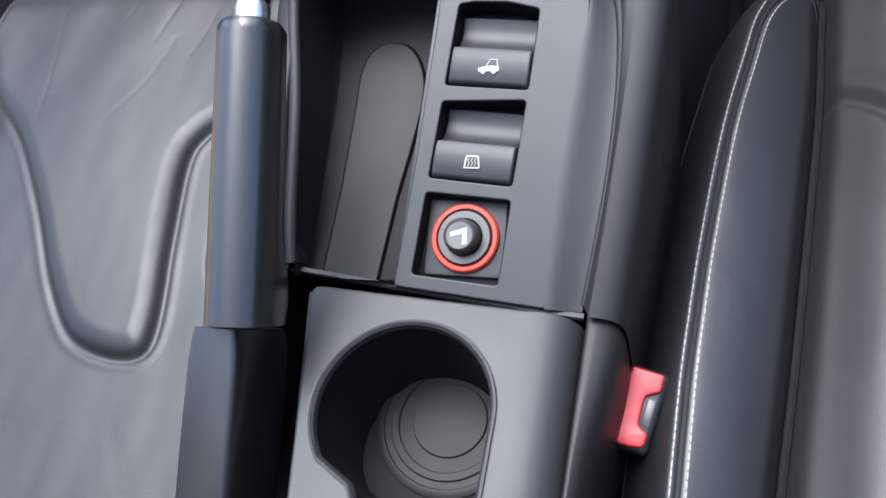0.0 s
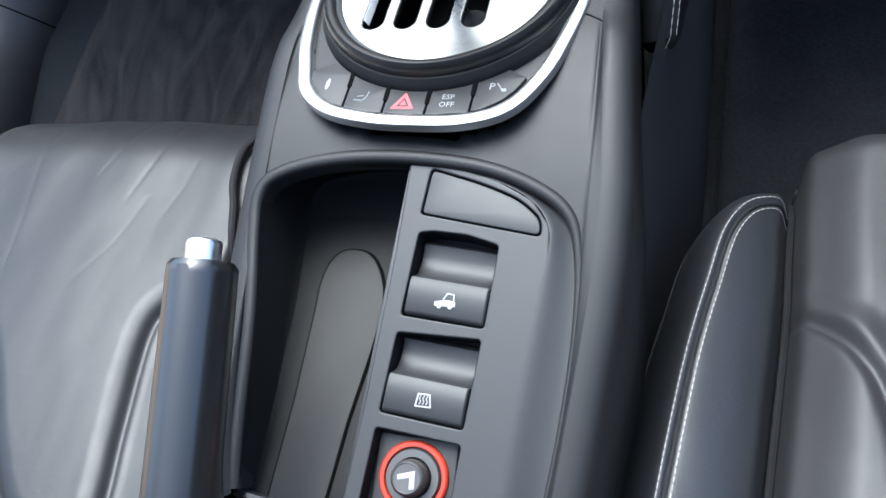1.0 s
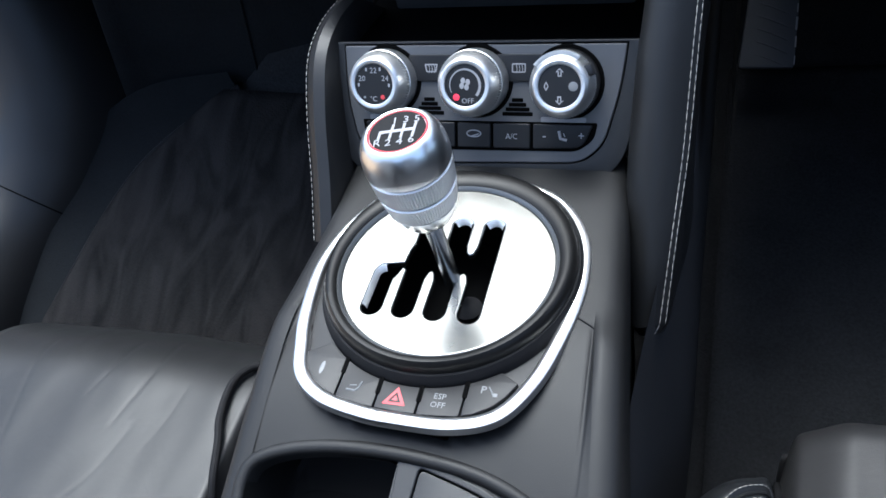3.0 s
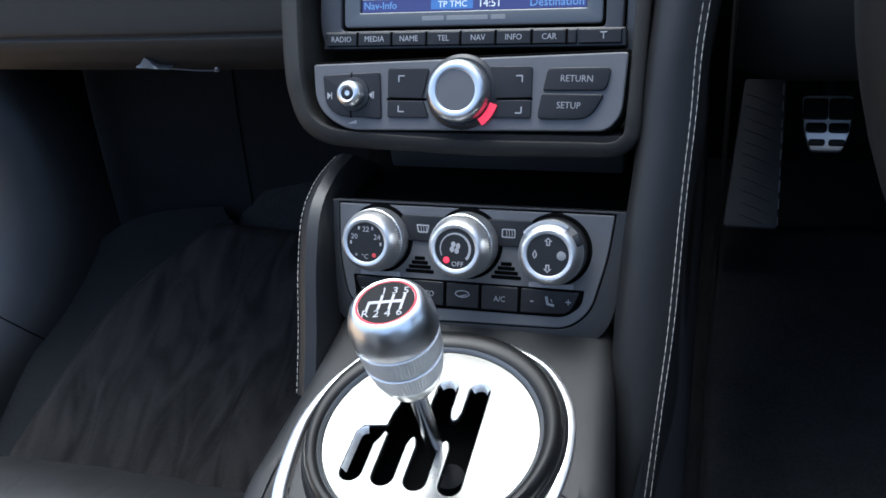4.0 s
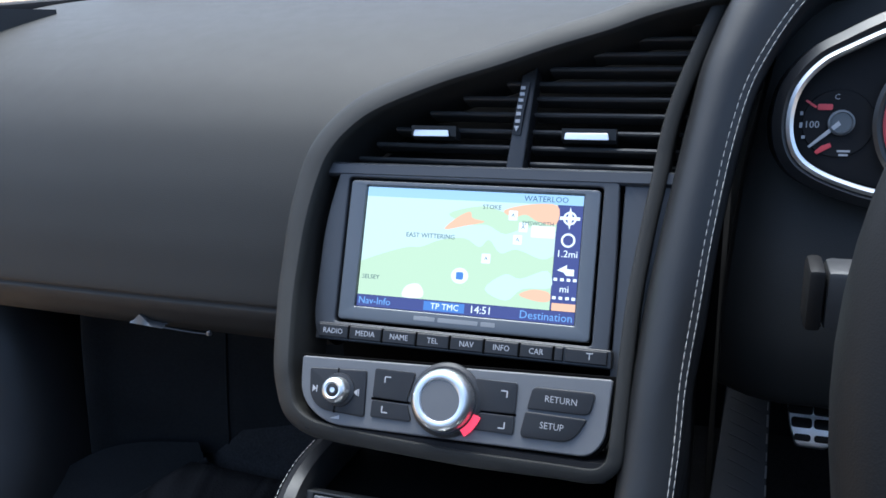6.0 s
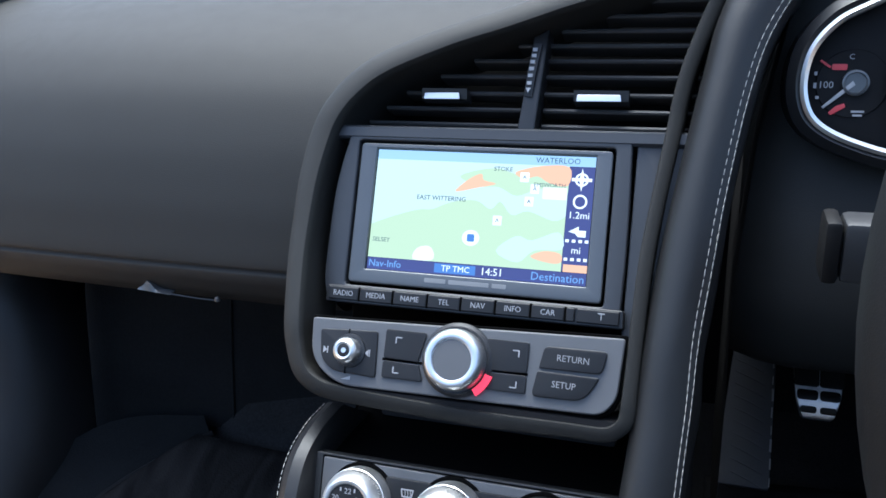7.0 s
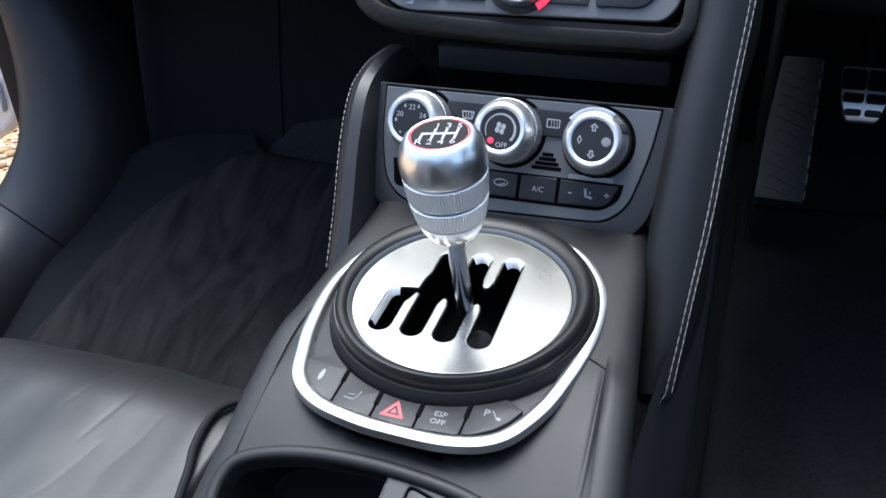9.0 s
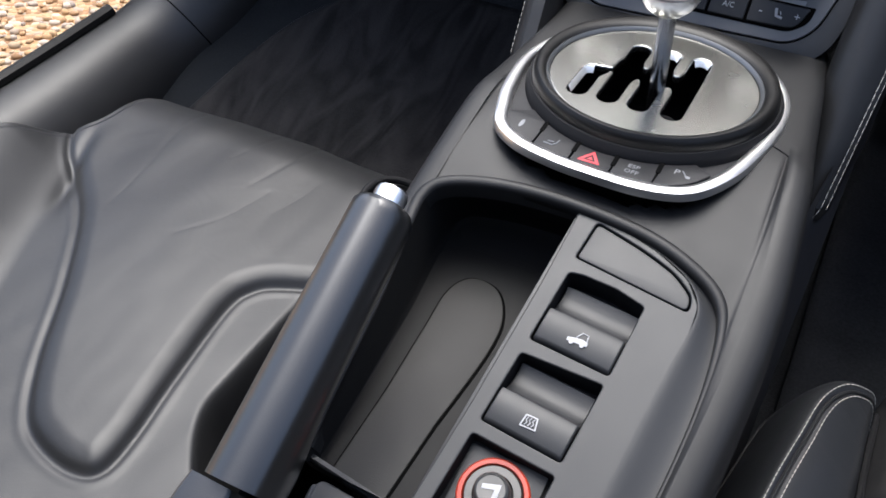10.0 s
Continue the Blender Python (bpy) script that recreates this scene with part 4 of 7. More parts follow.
    part("symbol", plate([[(-4.5, 1.0), (3.5, 3.6), (4.0, -4.2), (1.6, -4.6), (1.4, 0.4), (-4.2, -1.2)]], 12.7, 13.0, 0.1), WHITE_MARK, li, "pale symbol", at)


switch_bay()


def cup_holder():
    cup = thing("cup_holder", (0.015, 0.12, 0.26), "dark grey cup holder block with a ringed round well", "cup holder")
    at = plane(0.0, 0.3375, 0.04)
    well = circle(9, 120, 41, 56)
    top = rounded([(-12, -30), (62, -40), (62, 170.6), (-50, 176.5)], [4, 0.5, 0.5, 6])
    hole = well[:35] + [(-6, 85), (0, 74), (1, 50), (10, 18), (30, 10), (46, 20), (50, 50), (50, 90)]
    part("block_top", plate([top, hole], -4, 0, 1.6, 3), SOFT_PLASTIC, cup, "", at, sharp=8)
    part("rim", sweep([(x, y, 0.2) for x, y in hole], [(-2.2, -3), (-1.6, -0.2), (-0.4, 0.9), (0.8, 0.6), (1.4, -3)], up=(0, 0, 1), closed=True), SOFT_PLASTIC, cup, "rounded rim of the well", at)
    # well wall in darker plastic than the block: its shade is in the colour
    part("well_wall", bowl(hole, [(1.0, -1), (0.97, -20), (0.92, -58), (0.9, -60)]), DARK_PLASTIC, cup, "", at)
    rings = [(38, -58.8), (36, -57.6), (34.2, -57.6), (33.6, -58.6), (30.4, -58.6), (29.8, -57.4), (26.4, -57.4), (25.8, -58.4), (19.0, -58.4), (18.4, -57.2), (0.1, -57.0)]
    part("well_base", lathe(rings, 56), INLAY, cup, "ringed grey rubber base", at @ Matrix.Translation((13.5, 136, 0)))
    part("block_front", plate([[(-49, -60), (66, -60), (66, -4), (-49, -4)]], -2, 0, 0.5), SOFT_PLASTIC, cup, "", Matrix.Translation((0, 0.1690, 0.344)) @ Matrix.Rotation(radians(90), 4, "X") @ Matrix.Scale(0.001, 4))
    rows = [[(-0.0306 - 0.2 * (y - 0.0775) - a, y, 0.3335 + b + 0.04 * y) for a, b in ((-0.002, 0.003), (0.001, 0.002), (0.003, -0.002), (0.004, -0.01), (0.004, -0.04), (0.004, -0.10))] for y in [-0.03 + 0.0203 * k for k in range(11)]]
    part("block_side", loft(rows), SOFT_PLASTIC, cup)
    rows = [[(x, y, 0.3375 + 0.04 * y + dz) for x, dz in ((0.0565, 0.0003), (0.0605, 0.0001), (0.0655, -0.0006), (0.0705, -0.0018), (0.0750, -0.0046), (0.0785, -0.0090), (0.0805, -0.0150), (0.0812, -0.024), (0.0812, -0.10))] for y in np.linspace(-0.045, 0.1698, 12)]
    part("block_side", loft(rows), SOFT_PLASTIC, cup)


cup_holder()


# ---- gear gate ----
def gear_gate():
    gate = thing("gear_gate", (0.0035, 0.44, 0.44), "brushed aluminium open-slot gear gate in a black rubber ring", "gear gate")
    disc = circle(3.5, 36.0, 59.4, 96, 59.6)
    cols = [-30.8, -13.0, 4.8, 23.3]
    w = 5.8

    # outline of the slots, anticlockwise from the foot of the first column
    slot = []
    for i, cx in enumerate(cols):
        foot = [(cx - w, 6)] + [(cx - w * math.cos(math.pi * k / 8), 1.5 - w * math.sin(math.pi * k / 8) + 3.5) for k in range(9)] + [(cx + w, 6)]
        slot += foot
        if i == 0:
            slot += [(cx + w, 24), (cx + w + 2.0, 28.5), (cols[1] - w - 2.5, 34), (cols[1] - w, 32)]
        elif i < 3:
            slot += [(cx + w, 26), (cx + w + 1.4, 31), ((cx + cols[i + 1]) / 2, 32.6), (cols[i + 1] - w - 1.4, 31), (cols[i + 1] - w, 26)]
    slot += [(cols[3] + w, 40)] + [(cols[3] + w * math.cos(math.pi * k / 8), 68 + w * math.sin(math.pi * k / 8)) for k in range(9)]
    slot += [(cols[3] - w, 52), (cols[3] - w - 1.4, 47), ((cols[3] + cols[2]) / 2, 45.4), (cols[2] + w + 1.4, 47), (cols[2] + w, 52)]
    slot += [(cols[2] + w * math.cos(math.pi * k / 8), 68 + w * math.sin(math.pi * k / 8)) for k in range(9)]
    slot += [(cols[2] - w, 52), (cols[2] - w - 1.4, 47), ((cols[2] + cols[1]) / 2, 45.4), (cols[1] + w + 1.4, 47), (cols[1] + w, 52)]
    slot += [(cols[1] + w * math.cos(math.pi * k / 8), 66 + w * math.sin(math.pi * k / 8)) for k in range(9)]
    slot += [(cols[1] - w, 52), (cols[1] - w - 1.5, 46.5), (cols[0] + w + 4, 37), (cols[0] - w + 2.5, 34.5), (cols[0] - w, 30)]
    # the plate
    part("gate_plate", plate([disc, slot], -4.6, 0, 1.1, 4), ALU_DISC, gate, "brushed aluminium plate with slots", GATE, sharp=8)
    # added strips, brighter than the plate, imitate light caught by these slot ends
    for cx, v in ((cols[2], 68), (cols[3], 68), (cols[0], 29)):
        line = [(math.cos(radians(a)), v + w * math.sin(radians(a))) for a in (range(20, 161, 10) if v > 60 else range(95, 181, 10))]
        if v < 60:
            line += [(-1.0, q) for q in (24, 18, 12, 6)]
        part("slot_end_glint", loft([[(cx + c * r, q if v < 60 and q < 29 else v + (q - v) * r / w, n) for r, n in ((w + 0.1, -0.4), (w - 0.7, -1.1), (w - 2.0, -4.4))] for c, q in line]), ALU_KNURLED, gate, "brighter strip standing in for light on a slot's cut end", GATE)
    # well painted near-black, so its inner shade is part of the colour
    part("gate_well", bowl(circle(3.5, 38, 52, 48), [(1.0, -4.8), (1.0, -42), (0.9, -44)]), GAP_AND_SHADE, gate, "dark well under the plate", GATE)
    part("selector_pivot", lathe([(7, -30), (9, -24), (8, -17), (3, -14), (0.1, -14)], 28), DARK_PLASTIC, gate, "dark selector seen through the slots", GATE @ Matrix.Translation((16, 22, 0)))
    def hoop(cv, rx, ry, n):
        return [(x, y, n) for x, y in circle(3.5, cv, rx, 112, ry)]
    ring = [hoop(36.1, 61.2, 61.6, -4), hoop(36.1, 61.2, 61.6, 2.2), hoop(36.5, 61.9, 62.5, 3.1), hoop(37.3, 63.1, 64.3, 3.9), hoop(38.3, 64.8, 66.6, 4.4), hoop(39.1, 66.8, 69.0, 4.2), hoop(39.6, 68.6, 70.8, 2.8), hoop(39.9, 69.8, 72.0, 0.2), hoop(40.0, 70.2, 72.4, -3.5), hoop(40.0, 70.0, 72.2, -12)]
    part("rubber_ring", loft(ring, closed=True), RUBBER, gate, "glossy black stepped ring", GATE)
    # added slope, black to imitate the shadow of the ring above the keys
    collar = [hoop(40.0, 69.4, 71.6, -2.6), hoop(40.2, 71.2, 73.6, -3.0), hoop(40.6, 72.6, 75.6, -5.2), hoop(41.0, 73.6, 77.2, -8.0), hoop(41.0, 73.8, 77.6, -11)]
    part("collar", loft(collar, closed=True), DARK_PLASTIC, gate, "added black slope standing in for the ring's shadow on the keys", GATE)
    bevel = [hoop(36.1, 61.2, 61.6, 1.9), hoop(36.1, 60.8, 61.2, 2.1), hoop(36.0, 60.0, 60.3, 1.4), hoop(36.0, 59.2, 59.4, 0.05)]
    part("bevel_ring", loft(bevel, closed=True), BEZEL, gate, "bright bevelled ring round the plate", GATE)


gear_gate()


def gear_lever():
    lever = thing("gear_lever", (0.008, 0.429, 0.43), "polished and knurled aluminium gear lever knob on a steel shaft", "gear lever")
    foot, top = Vector((0.0085, 0.430, 0.440)), Vector((0.0028, 0.4155, 0.5515))
    axis = (top - foot).normalized()
    q = axis.to_track_quat("Z", "Y")
    at = Matrix.Translation(top) @ q.to_matrix().to_4x4() @ Matrix.Scale(0.001, 4)
    part("shaft", lathe([(4.6, -128), (4.6, -60), (5.4, -56), (5.4, -52)], 24), STEEL, lever, "bright steel shaft", at)
    part("knob", lathe([(5.0, -60), (8.5, -58.6), (12.6, -55.0), (15.0, -51.0), (16.4, -47.6), (17.0, -45.2)], 56), ALU_POLISHED, lever, "tapered polished base of the knob", at)
    for a, b, r0, r1 in ((-45.0, -33.6, 17.4, 19.5), (-32.4, -20.2, 19.7, 20.6)):
        part("knurled_band", lathe([(r0 - 1, a), (r0, a + 0.5), (r1, b - 0.5), (r1 - 1, b)], 176, 1, 0.6, (1, 2)), ALU_KNURLED, lever, "knurled grip band", at)
    part("groove", lathe([(15.2, -46), (18.0, -19.0)], 48), HARD_PLASTIC, lever, "", at)
    part("cap", lathe([(19.4, -19.2), (20.6, -18.8), (20.9, -17.0), (20.9, -13), (20.5, -9.5), (19.7, -6.4), (18.5, -3.6), (17.2, -1.6), (15.9, -0.4), (15.0, 0.0), (14.5, -0.2), (14.3, -0.8)], 64), ALU_POLISHED, lever, "mirror-polished cap", at)
    part("red_ring", lathe([(13.3, -1.0), (13.4, -0.3), (13.9, -0.1), (14.4, -0.3), (14.5, -1.0)], 56), RED_MARK, lever, "thin red ring", at)
    part("shift_pattern_disc", lathe([(13.3, -1.2), (13.2, -0.5), (0.1, -0.4)], 48), DARK_PLASTIC, lever, "black disc with a seven-gate shift pattern", at)
    face = at @ Matrix.Rotation(radians(31), 4, "Z")
    cols = [-8.0, -2.7, 2.6, 7.9]

    def lean(x, y):
        return (x + 0.10 * y, y)
    lines = [plate([[lean(x - 0.6, -5.0), lean(x + 0.6, -5.0), lean(x + 0.6, 4.6 if i else 0.9), lean(x - 0.6, 4.6 if i else 0.9)]], -0.45, -0.1, 0.05) for i, x in enumerate(cols)]
    lines.append(plate([[lean(cols[0] - 0.6, -0.9), lean(cols[3] + 0.6, -0.9), lean(cols[3] + 0.6, 0.9), lean(cols[0] - 0.6, 0.9)]], -0.45, -0.12, 0.05))
    part("shift_lines", merge(*lines), WHITE_MARK, lever, "white shift pattern lines", face)
    marks = [("R", cols[0], -7.2), ("2", cols[1], -7.6), ("4", cols[2], -7.6), ("6", cols[3], -7.2), ("1", cols[1], 7.0), ("3", cols[2], 7.0), ("5", cols[3], 6.6)]
    part("gear_numbers", merge(*[letters(q, 6.2, *lean(x, y), -0.2) for q, x, y in marks]), WHITE_MARK, lever, "white gear numbers", face)


gear_lever()


def chrome_trim_and_buttons():
    trim = thing("chrome_trim", (0.0, 0.38, 0.43), "satin chrome horseshoe trim round the gear gate", "trim")
    line = TRIM_LINE
    path = [Vector((p.x, p.y, 0.2)) for p in spline(line, 8)]
    prof = [(-4.0, -3), (-3.9, -0.2), (-3.3, 1.4), (-1.6, 2.3), (0.6, 2.5), (2.6, 1.9), (3.7, 0.6), (4.0, -1.0), (4.0, -3)]
    part("chrome_band", sweep(path, prof, up=(0, 0, 1), scale=lambda t: 0.45 + 0.55 * smooth01(t / 0.28) * smooth01((1 - t) / 0.22)), SATIN_CHROME, trim, "", DECK)
    inner = [tuple(p) for p in spline([(p[0] * 0.957, p[1] + (1.5 if p[1] < 0 else 0)) for p in line], 4)]
    base = thing("button_strip", (0.0, 0.37, 0.43), "black surround of the row of console buttons", "button panel")
    part("strip_base", plate([inner, circle(3.5, 41, 60, 64)], -4.5, -2.2, 0.3), KEY_BLACK, base, "", DECK)
    # five keys between near-parallel gaps, from the collar out to the trim
    def arc(x):
        return 41 - 77.6 * math.sqrt(1 - ((x - 3.5) / 73.9) ** 2) - 0.4
    rim = [(-61.2, -22), (-59.6, -27), (-55.4, -33.4), (-50.5, -39.6), (-44.0, -44.2), (-32, -48.4), (-19, -50.6), (0, -51.9), (14, -51.8), (28, -50.6), (37, -48.0), (45.5, -42.6), (51.5, -35.5), (55.5, -27.5)]

    def edge(x):
        return float(np.interp(x, [q[0] for q in rim], [q[1] for q in rim]))
    cuts = [-47.5, -35.2, -13.2, 8.9, 31.0, 46.5]
    labels = ["glovebox", "spoiler", "hazard warning", "stability control", "parking aid"]
    for c in cuts[1:5]:
        part("key_notch", plate([rounded([(c - 1.3, arc(c) - 8.5), (c + 1.2, arc(c) - 8.5), (c + 1.0, arc(c) + 1.5), (c - 1.5, arc(c) + 1.5)], 0.5, 3)], -2.4, 0.75, 0.2), GAP_AND_SHADE, base, "dark notch between two buttons", DECK)
    for i in range(5):
        a, b = cuts[i] + 0.45, cuts[i + 1] - 0.45
        out = [(x, edge(x)) for x in np.linspace(b, a, 9)]
        if i == 0:
            out = [(x, edge(x)) for x in np.linspace(b, -59.5, 12)] + [(-60.4, -23.5)]
        if i == 4:
            out = [(x, edge(x)) for x in np.linspace(55.2, a, 12)]
        pts = [(x, arc(x)) for x in np.linspace(a, b, 9)] + out
        key = thing("console_button", (0.001 * pts[4][0], 0.37, 0.43), "black console button with a %s symbol" % labels[i] if i != 2 else "black hazard button with a red triangle", "button", "console buttons")
        part("key", plate([rounded(pts, 0.5, 2)], -3.2, 0.4, 0.45), KEY_BLACK, key, "", DECK)
        x, y = ((-47.6, -32.1), (-26.3, -41.0), (-3.2, -44.0), (18.9, -43.4), (42.0, -34.7))[i]
        if i == 2:
            tri = plate([rounded([(x - 6.2, y - 4.6), (x + 6.2, y - 4.6), (x, y + 6.0)], 0.8), rounded([(x - 3.4, y - 3.0), (x + 3.4, y - 3.0), (x, y + 2.9)], 0.4)], 0.3, 0.62, 0.1)
            part("triangle", tri, RED_MARK, key, "red warning triangle", DECK)
            part("triangle_core", plate([[(x - 1.6, y - 2.0), (x + 1.6, y - 2.0), (x, y + 1.0)]], 0.3, 0.6, 0.1), RED_MARK, key, "", DECK)
        elif i == 3:
            part("legend", merge(letters("ESP", 4.4, x, y + 2.6, 0.45), letters("OFF", 4.4, x, y - 2.2, 0.45)), DIM_MARK, key, "white lettering", DECK)
        elif i == 4:
            part("legend", merge(letters("P", 6.0, x - 2.6, y + 0.6, 0.45), tube([(x - 0.2, y + 2.6, 0.5), (x + 1.4, y + 0.4, 0.5), (x + 2.4, y - 1.6, 0.5)], 0.35, 5), plate([box(x + 2.4, y - 2.6, x + 4.6, y - 0.6)], 0.3, 0.6, 0.1)), DIM_MARK, key, "white symbol", DECK)
        elif i == 1:
            part("legend", merge(tube([(x - 4, y - 2, 0.5), (x + 1, y - 2.4, 0.5), (x + 2.4, y - 0.4, 0.5)], 0.5, 5), tube([(x + 2.4, y - 0.6, 0.5), (x + 3.2, y + 3.4, 0.5)], 0.4, 5), tube([(x - 2.6, y + 0.2, 0.5), (x + 1.0, y + 0.8, 0.5)], 0.4, 5)), DIM_MARK, key, "white symbol", DECK)
        else:
            part("legend", plate([circle(x, y, 1.2, 14, 4.0)], 0.3, 0.6, 0.1), DIM_MARK, key, "white symbol", DECK)


chrome_trim_and_buttons()


# ---- climate controls ----
def climate_panel():
    cl = thing("climate_panel", (0.0, 0.54, 0.45), "grey climate control panel with three silver knobs", "control panel")
    shape = rounded([(-87, 55), (-86.5, 22), (-80, -6), (-66, -17.5), (62, -14), (75, -3), (84, 30), (87, 55)], [1, 20, 14, 16, 16, 14, 20, 1], 6)
    part("fascia", plate([shape], -4, 0, 0.8), GREY_PANEL, cl, "smooth grey fascia", CLIM, sharp=8)
    border = [(x * 1.012, 20 + (y - 20) * 1.024) for x, y in shape]
    part("fascia_gap", plate([border], -9, -3.2, 0.5), GAP_AND_SHADE, cl, "dark gap round the fascia", CLIM)
    collar = rounded([(-98, 57.3), (-98, 15), (-90, -16), (-72, -30), (70, -27), (86, -14), (96, 24), (98, 57.3)], [0.2, 20, 16, 20, 20, 16, 20, 0.2], 6)
    part("panel_collar", plate([collar, [(x * 1.011, 20 + (y - 20) * 1.026) for x, y in shape]], -12, -1.0, 0.4), SOFT_PLASTIC, cl, "", CLIM)
    # upper keys
    for x0, x1 in ((-44, -15.5), (10.5, 39)):
        k = part("key", plate([rbox(x0, 33.5, x1, 49.5, 1.2)], -0.5, 1.6, 0.5), KEY_BLACK, cl, "black demister key", CLIM)
        c = (x0 + x1) / 2
        if x0 > 0:
            fan = plate([rbox(c - 4.2, 38.8, c + 4.2, 44.2, 0.9), rbox(c - 3.5, 39.5, c + 3.5, 43.5, 0.6)], 1.5, 1.85, 0.1)
        else:
            fan = plate([rounded([(c - 3.2, 39), (c + 3.2, 39), (c + 4.2, 44), (c - 4.2, 44)], 0.6), rounded([(c - 2.5, 39.8), (c + 2.5, 39.8), (c + 3.3, 43.2), (c - 3.3, 43.2)], 0.4)], 1.5, 1.85, 0.1)
        part("symbol", merge(fan, *[tube([(c + d, 38.6, 1.7), (c + d + 0.5, 41, 1.7), (c + d, 43.4, 1.7)], 0.22, 5) for d in (-1.5, 0.2, 1.9)]), WHITE_MARK, k, "white demister symbol", CLIM)
    for c in (-32, 23.6):
        for i in range(4):
            w = 3.4 + 1.95 * i
            part("slot", plate([rbox(c - w, 22.6 - 2.75 * i - 1.15, c + w, 22.6 - 2.75 * i + 1.15, 0.4)], -0.2, 0.25, 0.05), GAP_AND_SHADE, cl, "small dark sensor slot", CLIM)
    # lower keys
    xs = [-76, -41, -14.6, 8.0, 32.6, 70]
    texts = ["heat_left", "AUTO", "air", "A/C", "heat_right"]
    for i in range(5):
        a, b = xs[i] + 0.9, xs[i + 1] - 0.9
        corners = [(a, -6.2), (b, -6.2), (b, 8.8), (a, 8.8)]
        rad = [1.2, 1.2, 1.2, 1.2]
        if i == 0:
            corners, rad = [(a + 7, -7.2), (b, -6.8), (b, 8.8), (a, 8.8)], [6, 1, 1, 2]
        if i == 4:
            corners, rad = [(a, -6.0), (b - 6, -5.0), (b, 8.6), (a, 8.8)], [1, 6, 2, 1]
        k = part("key", plate([rounded(corners, rad)], -0.5, 1.8, 0.6), KEY_BLACK, cl, "black climate key", CLIM)
        c = (a + b) / 2
        if texts[i] in ("AUTO", "A/C"):
            part("legend", letters(texts[i], 4.9, c, 1.0, 1.9, 0, 0.9), WHITE_MARK, k, "white lettering", CLIM)
        elif i == 2:
            part("symbol", merge(sweep([(p[0], p[1], 1.9) for p in circle(c, 2.4, 4.4, 20, 2.0)], circle(0, 0, 0.4, 5), closed=True), tube([(c - 2, 0.6, 1.9), (c + 3, 2.2, 1.9)], 0.4, 5)), WHITE_MARK, k, "white recirculation symbol", CLIM)
        else:
            part("legend", merge(letters("-", 8, c - 11, 2, 1.9), letters("+", 7, c + 11, 2, 1.9), tube([(c - 2.2, 5.0, 1.9), (c - 1.2, 0.4, 1.9), (c + 2.6, -0.4, 1.9)], 0.9, 6), tube([(c + 0.6, 3.6, 1.9), (c + 1.4, 1.6, 1.9)], 0.3, 5)), WHITE_MARK, k, "white heated-seat symbol", CLIM)
            part("lamp_strip", plate([rbox(c - 13.5, 9.8, c + 13.5, 12.8, 0.8)], -0.2, 0.6, 0.2), LAMP_GREY, cl, "grey lamp strip", CLIM)
    gap = rounded([(-74.5, -7.6), (-62, -8.6), (60, -7.4), (70, 0), (71.4, 9.8), (-77, 9.8)], [4, 4, 5, 5, 1, 1])
    part("key_gap", plate([gap], -0.3, 0.35, 0.1), GAP_AND_SHADE, cl, "dark gap round the climate keys", CLIM)
    # knobs
    for i, (u, v, h) in enumerate(((-59.0, 33.7, 26), (-1.0, 33.7, 30), (53.0, 33.0, 26))):
        at = CLIM @ Matrix.Translation((u, v, 0)) @ Matrix.Diagonal((0.92, 0.92, 0.92, 1))
        kn = part("knob", lathe([(21.2, 0.5), (21.6, 3), (21.2, h - 12.8), (20.4, h - 12.2)], 48), HARD_PLASTIC if i == 2 else KNOB_SILVER, cl, ("silver climate knob with a black dial of temperature marks", "silver climate knob with a black fan-speed dial", "silver climate knob with black airflow arrows")[i], at)
        # raised black ring imitates the contact shade round the knob
        part("foot_shade", lathe([(24.2, -0.5), (23.6, 0.6), (20, 0.9), (19.5, 0.2)], 48), GAP_AND_SHADE, kn, "black ring standing in for shade round the knob's foot", at)
        rip = 140
        part("silver_ring", lathe([(20.4, h - 12.6), (21.0, h - 12.0), (20.3, h - 8.4)], rip, 1, 0.35, (1, 2)), KNOB_SILVER, kn, "finely knurled silver ring", at)
        part("silver_rim", lathe([(20.2, h - 8.5), (18.9, h - 4.8), (17.6, h - 2.2), (16.6, h - 0.7), (15.6, h), (14.0, h), (13.3, h - 0.4), (13.0, h - 1.2)], 64), KNOB_SILVER, kn, "smooth silver rim", at)
        part("dial", lathe([(13.2, h - 1.5), (13.0, h - 0.9), (0.1, h - 0.9)], 48), KEY_BLACK, kn, "black dial", at)
        n = h - 0.8
        if i == 0:
            part("legend", merge(letters("22", 5.0, 0, 8.6, n), letters("20", 5.0, -8.2, 3.6, n), letters("24", 5.0, 8.0, 3.6, n), letters("\u00b0C", 4.6, -0.5, -9.6, n)), WHITE_MARK, kn, "white temperature figures", at)
            ticks = merge(*[plate([box(10.6 * math.cos(radians(a)) - 0.6, 10.6 * math.sin(radians(a)) - 1.1, 10.6 * math.cos(radians(a)) + 0.6, 10.6 * math.sin(radians(a)) + 1.1)], n - 0.05, n + 0.1, 0.02) for a in (182, 118, 64, -4)])
            part("ticks", ticks, WHITE_MARK, kn, "", at)
            part("red_mark", plate([circle(6.0, -8.4, 1.5, 14)], n - 0.05, n + 0.15, 0.02), RED_MARK, kn, "red dot", at)
            part("blue_mark", plate([circle(-6.6, -8.4, 0.9, 12)], n - 0.05, n + 0.15, 0.02), DIM_MARK, kn, "", at)
        elif i == 1:
            arc = [(9.8 * math.cos(radians(a)), 9.8 * math.sin(radians(a)), n) for a in range(-40, 216, 8)]
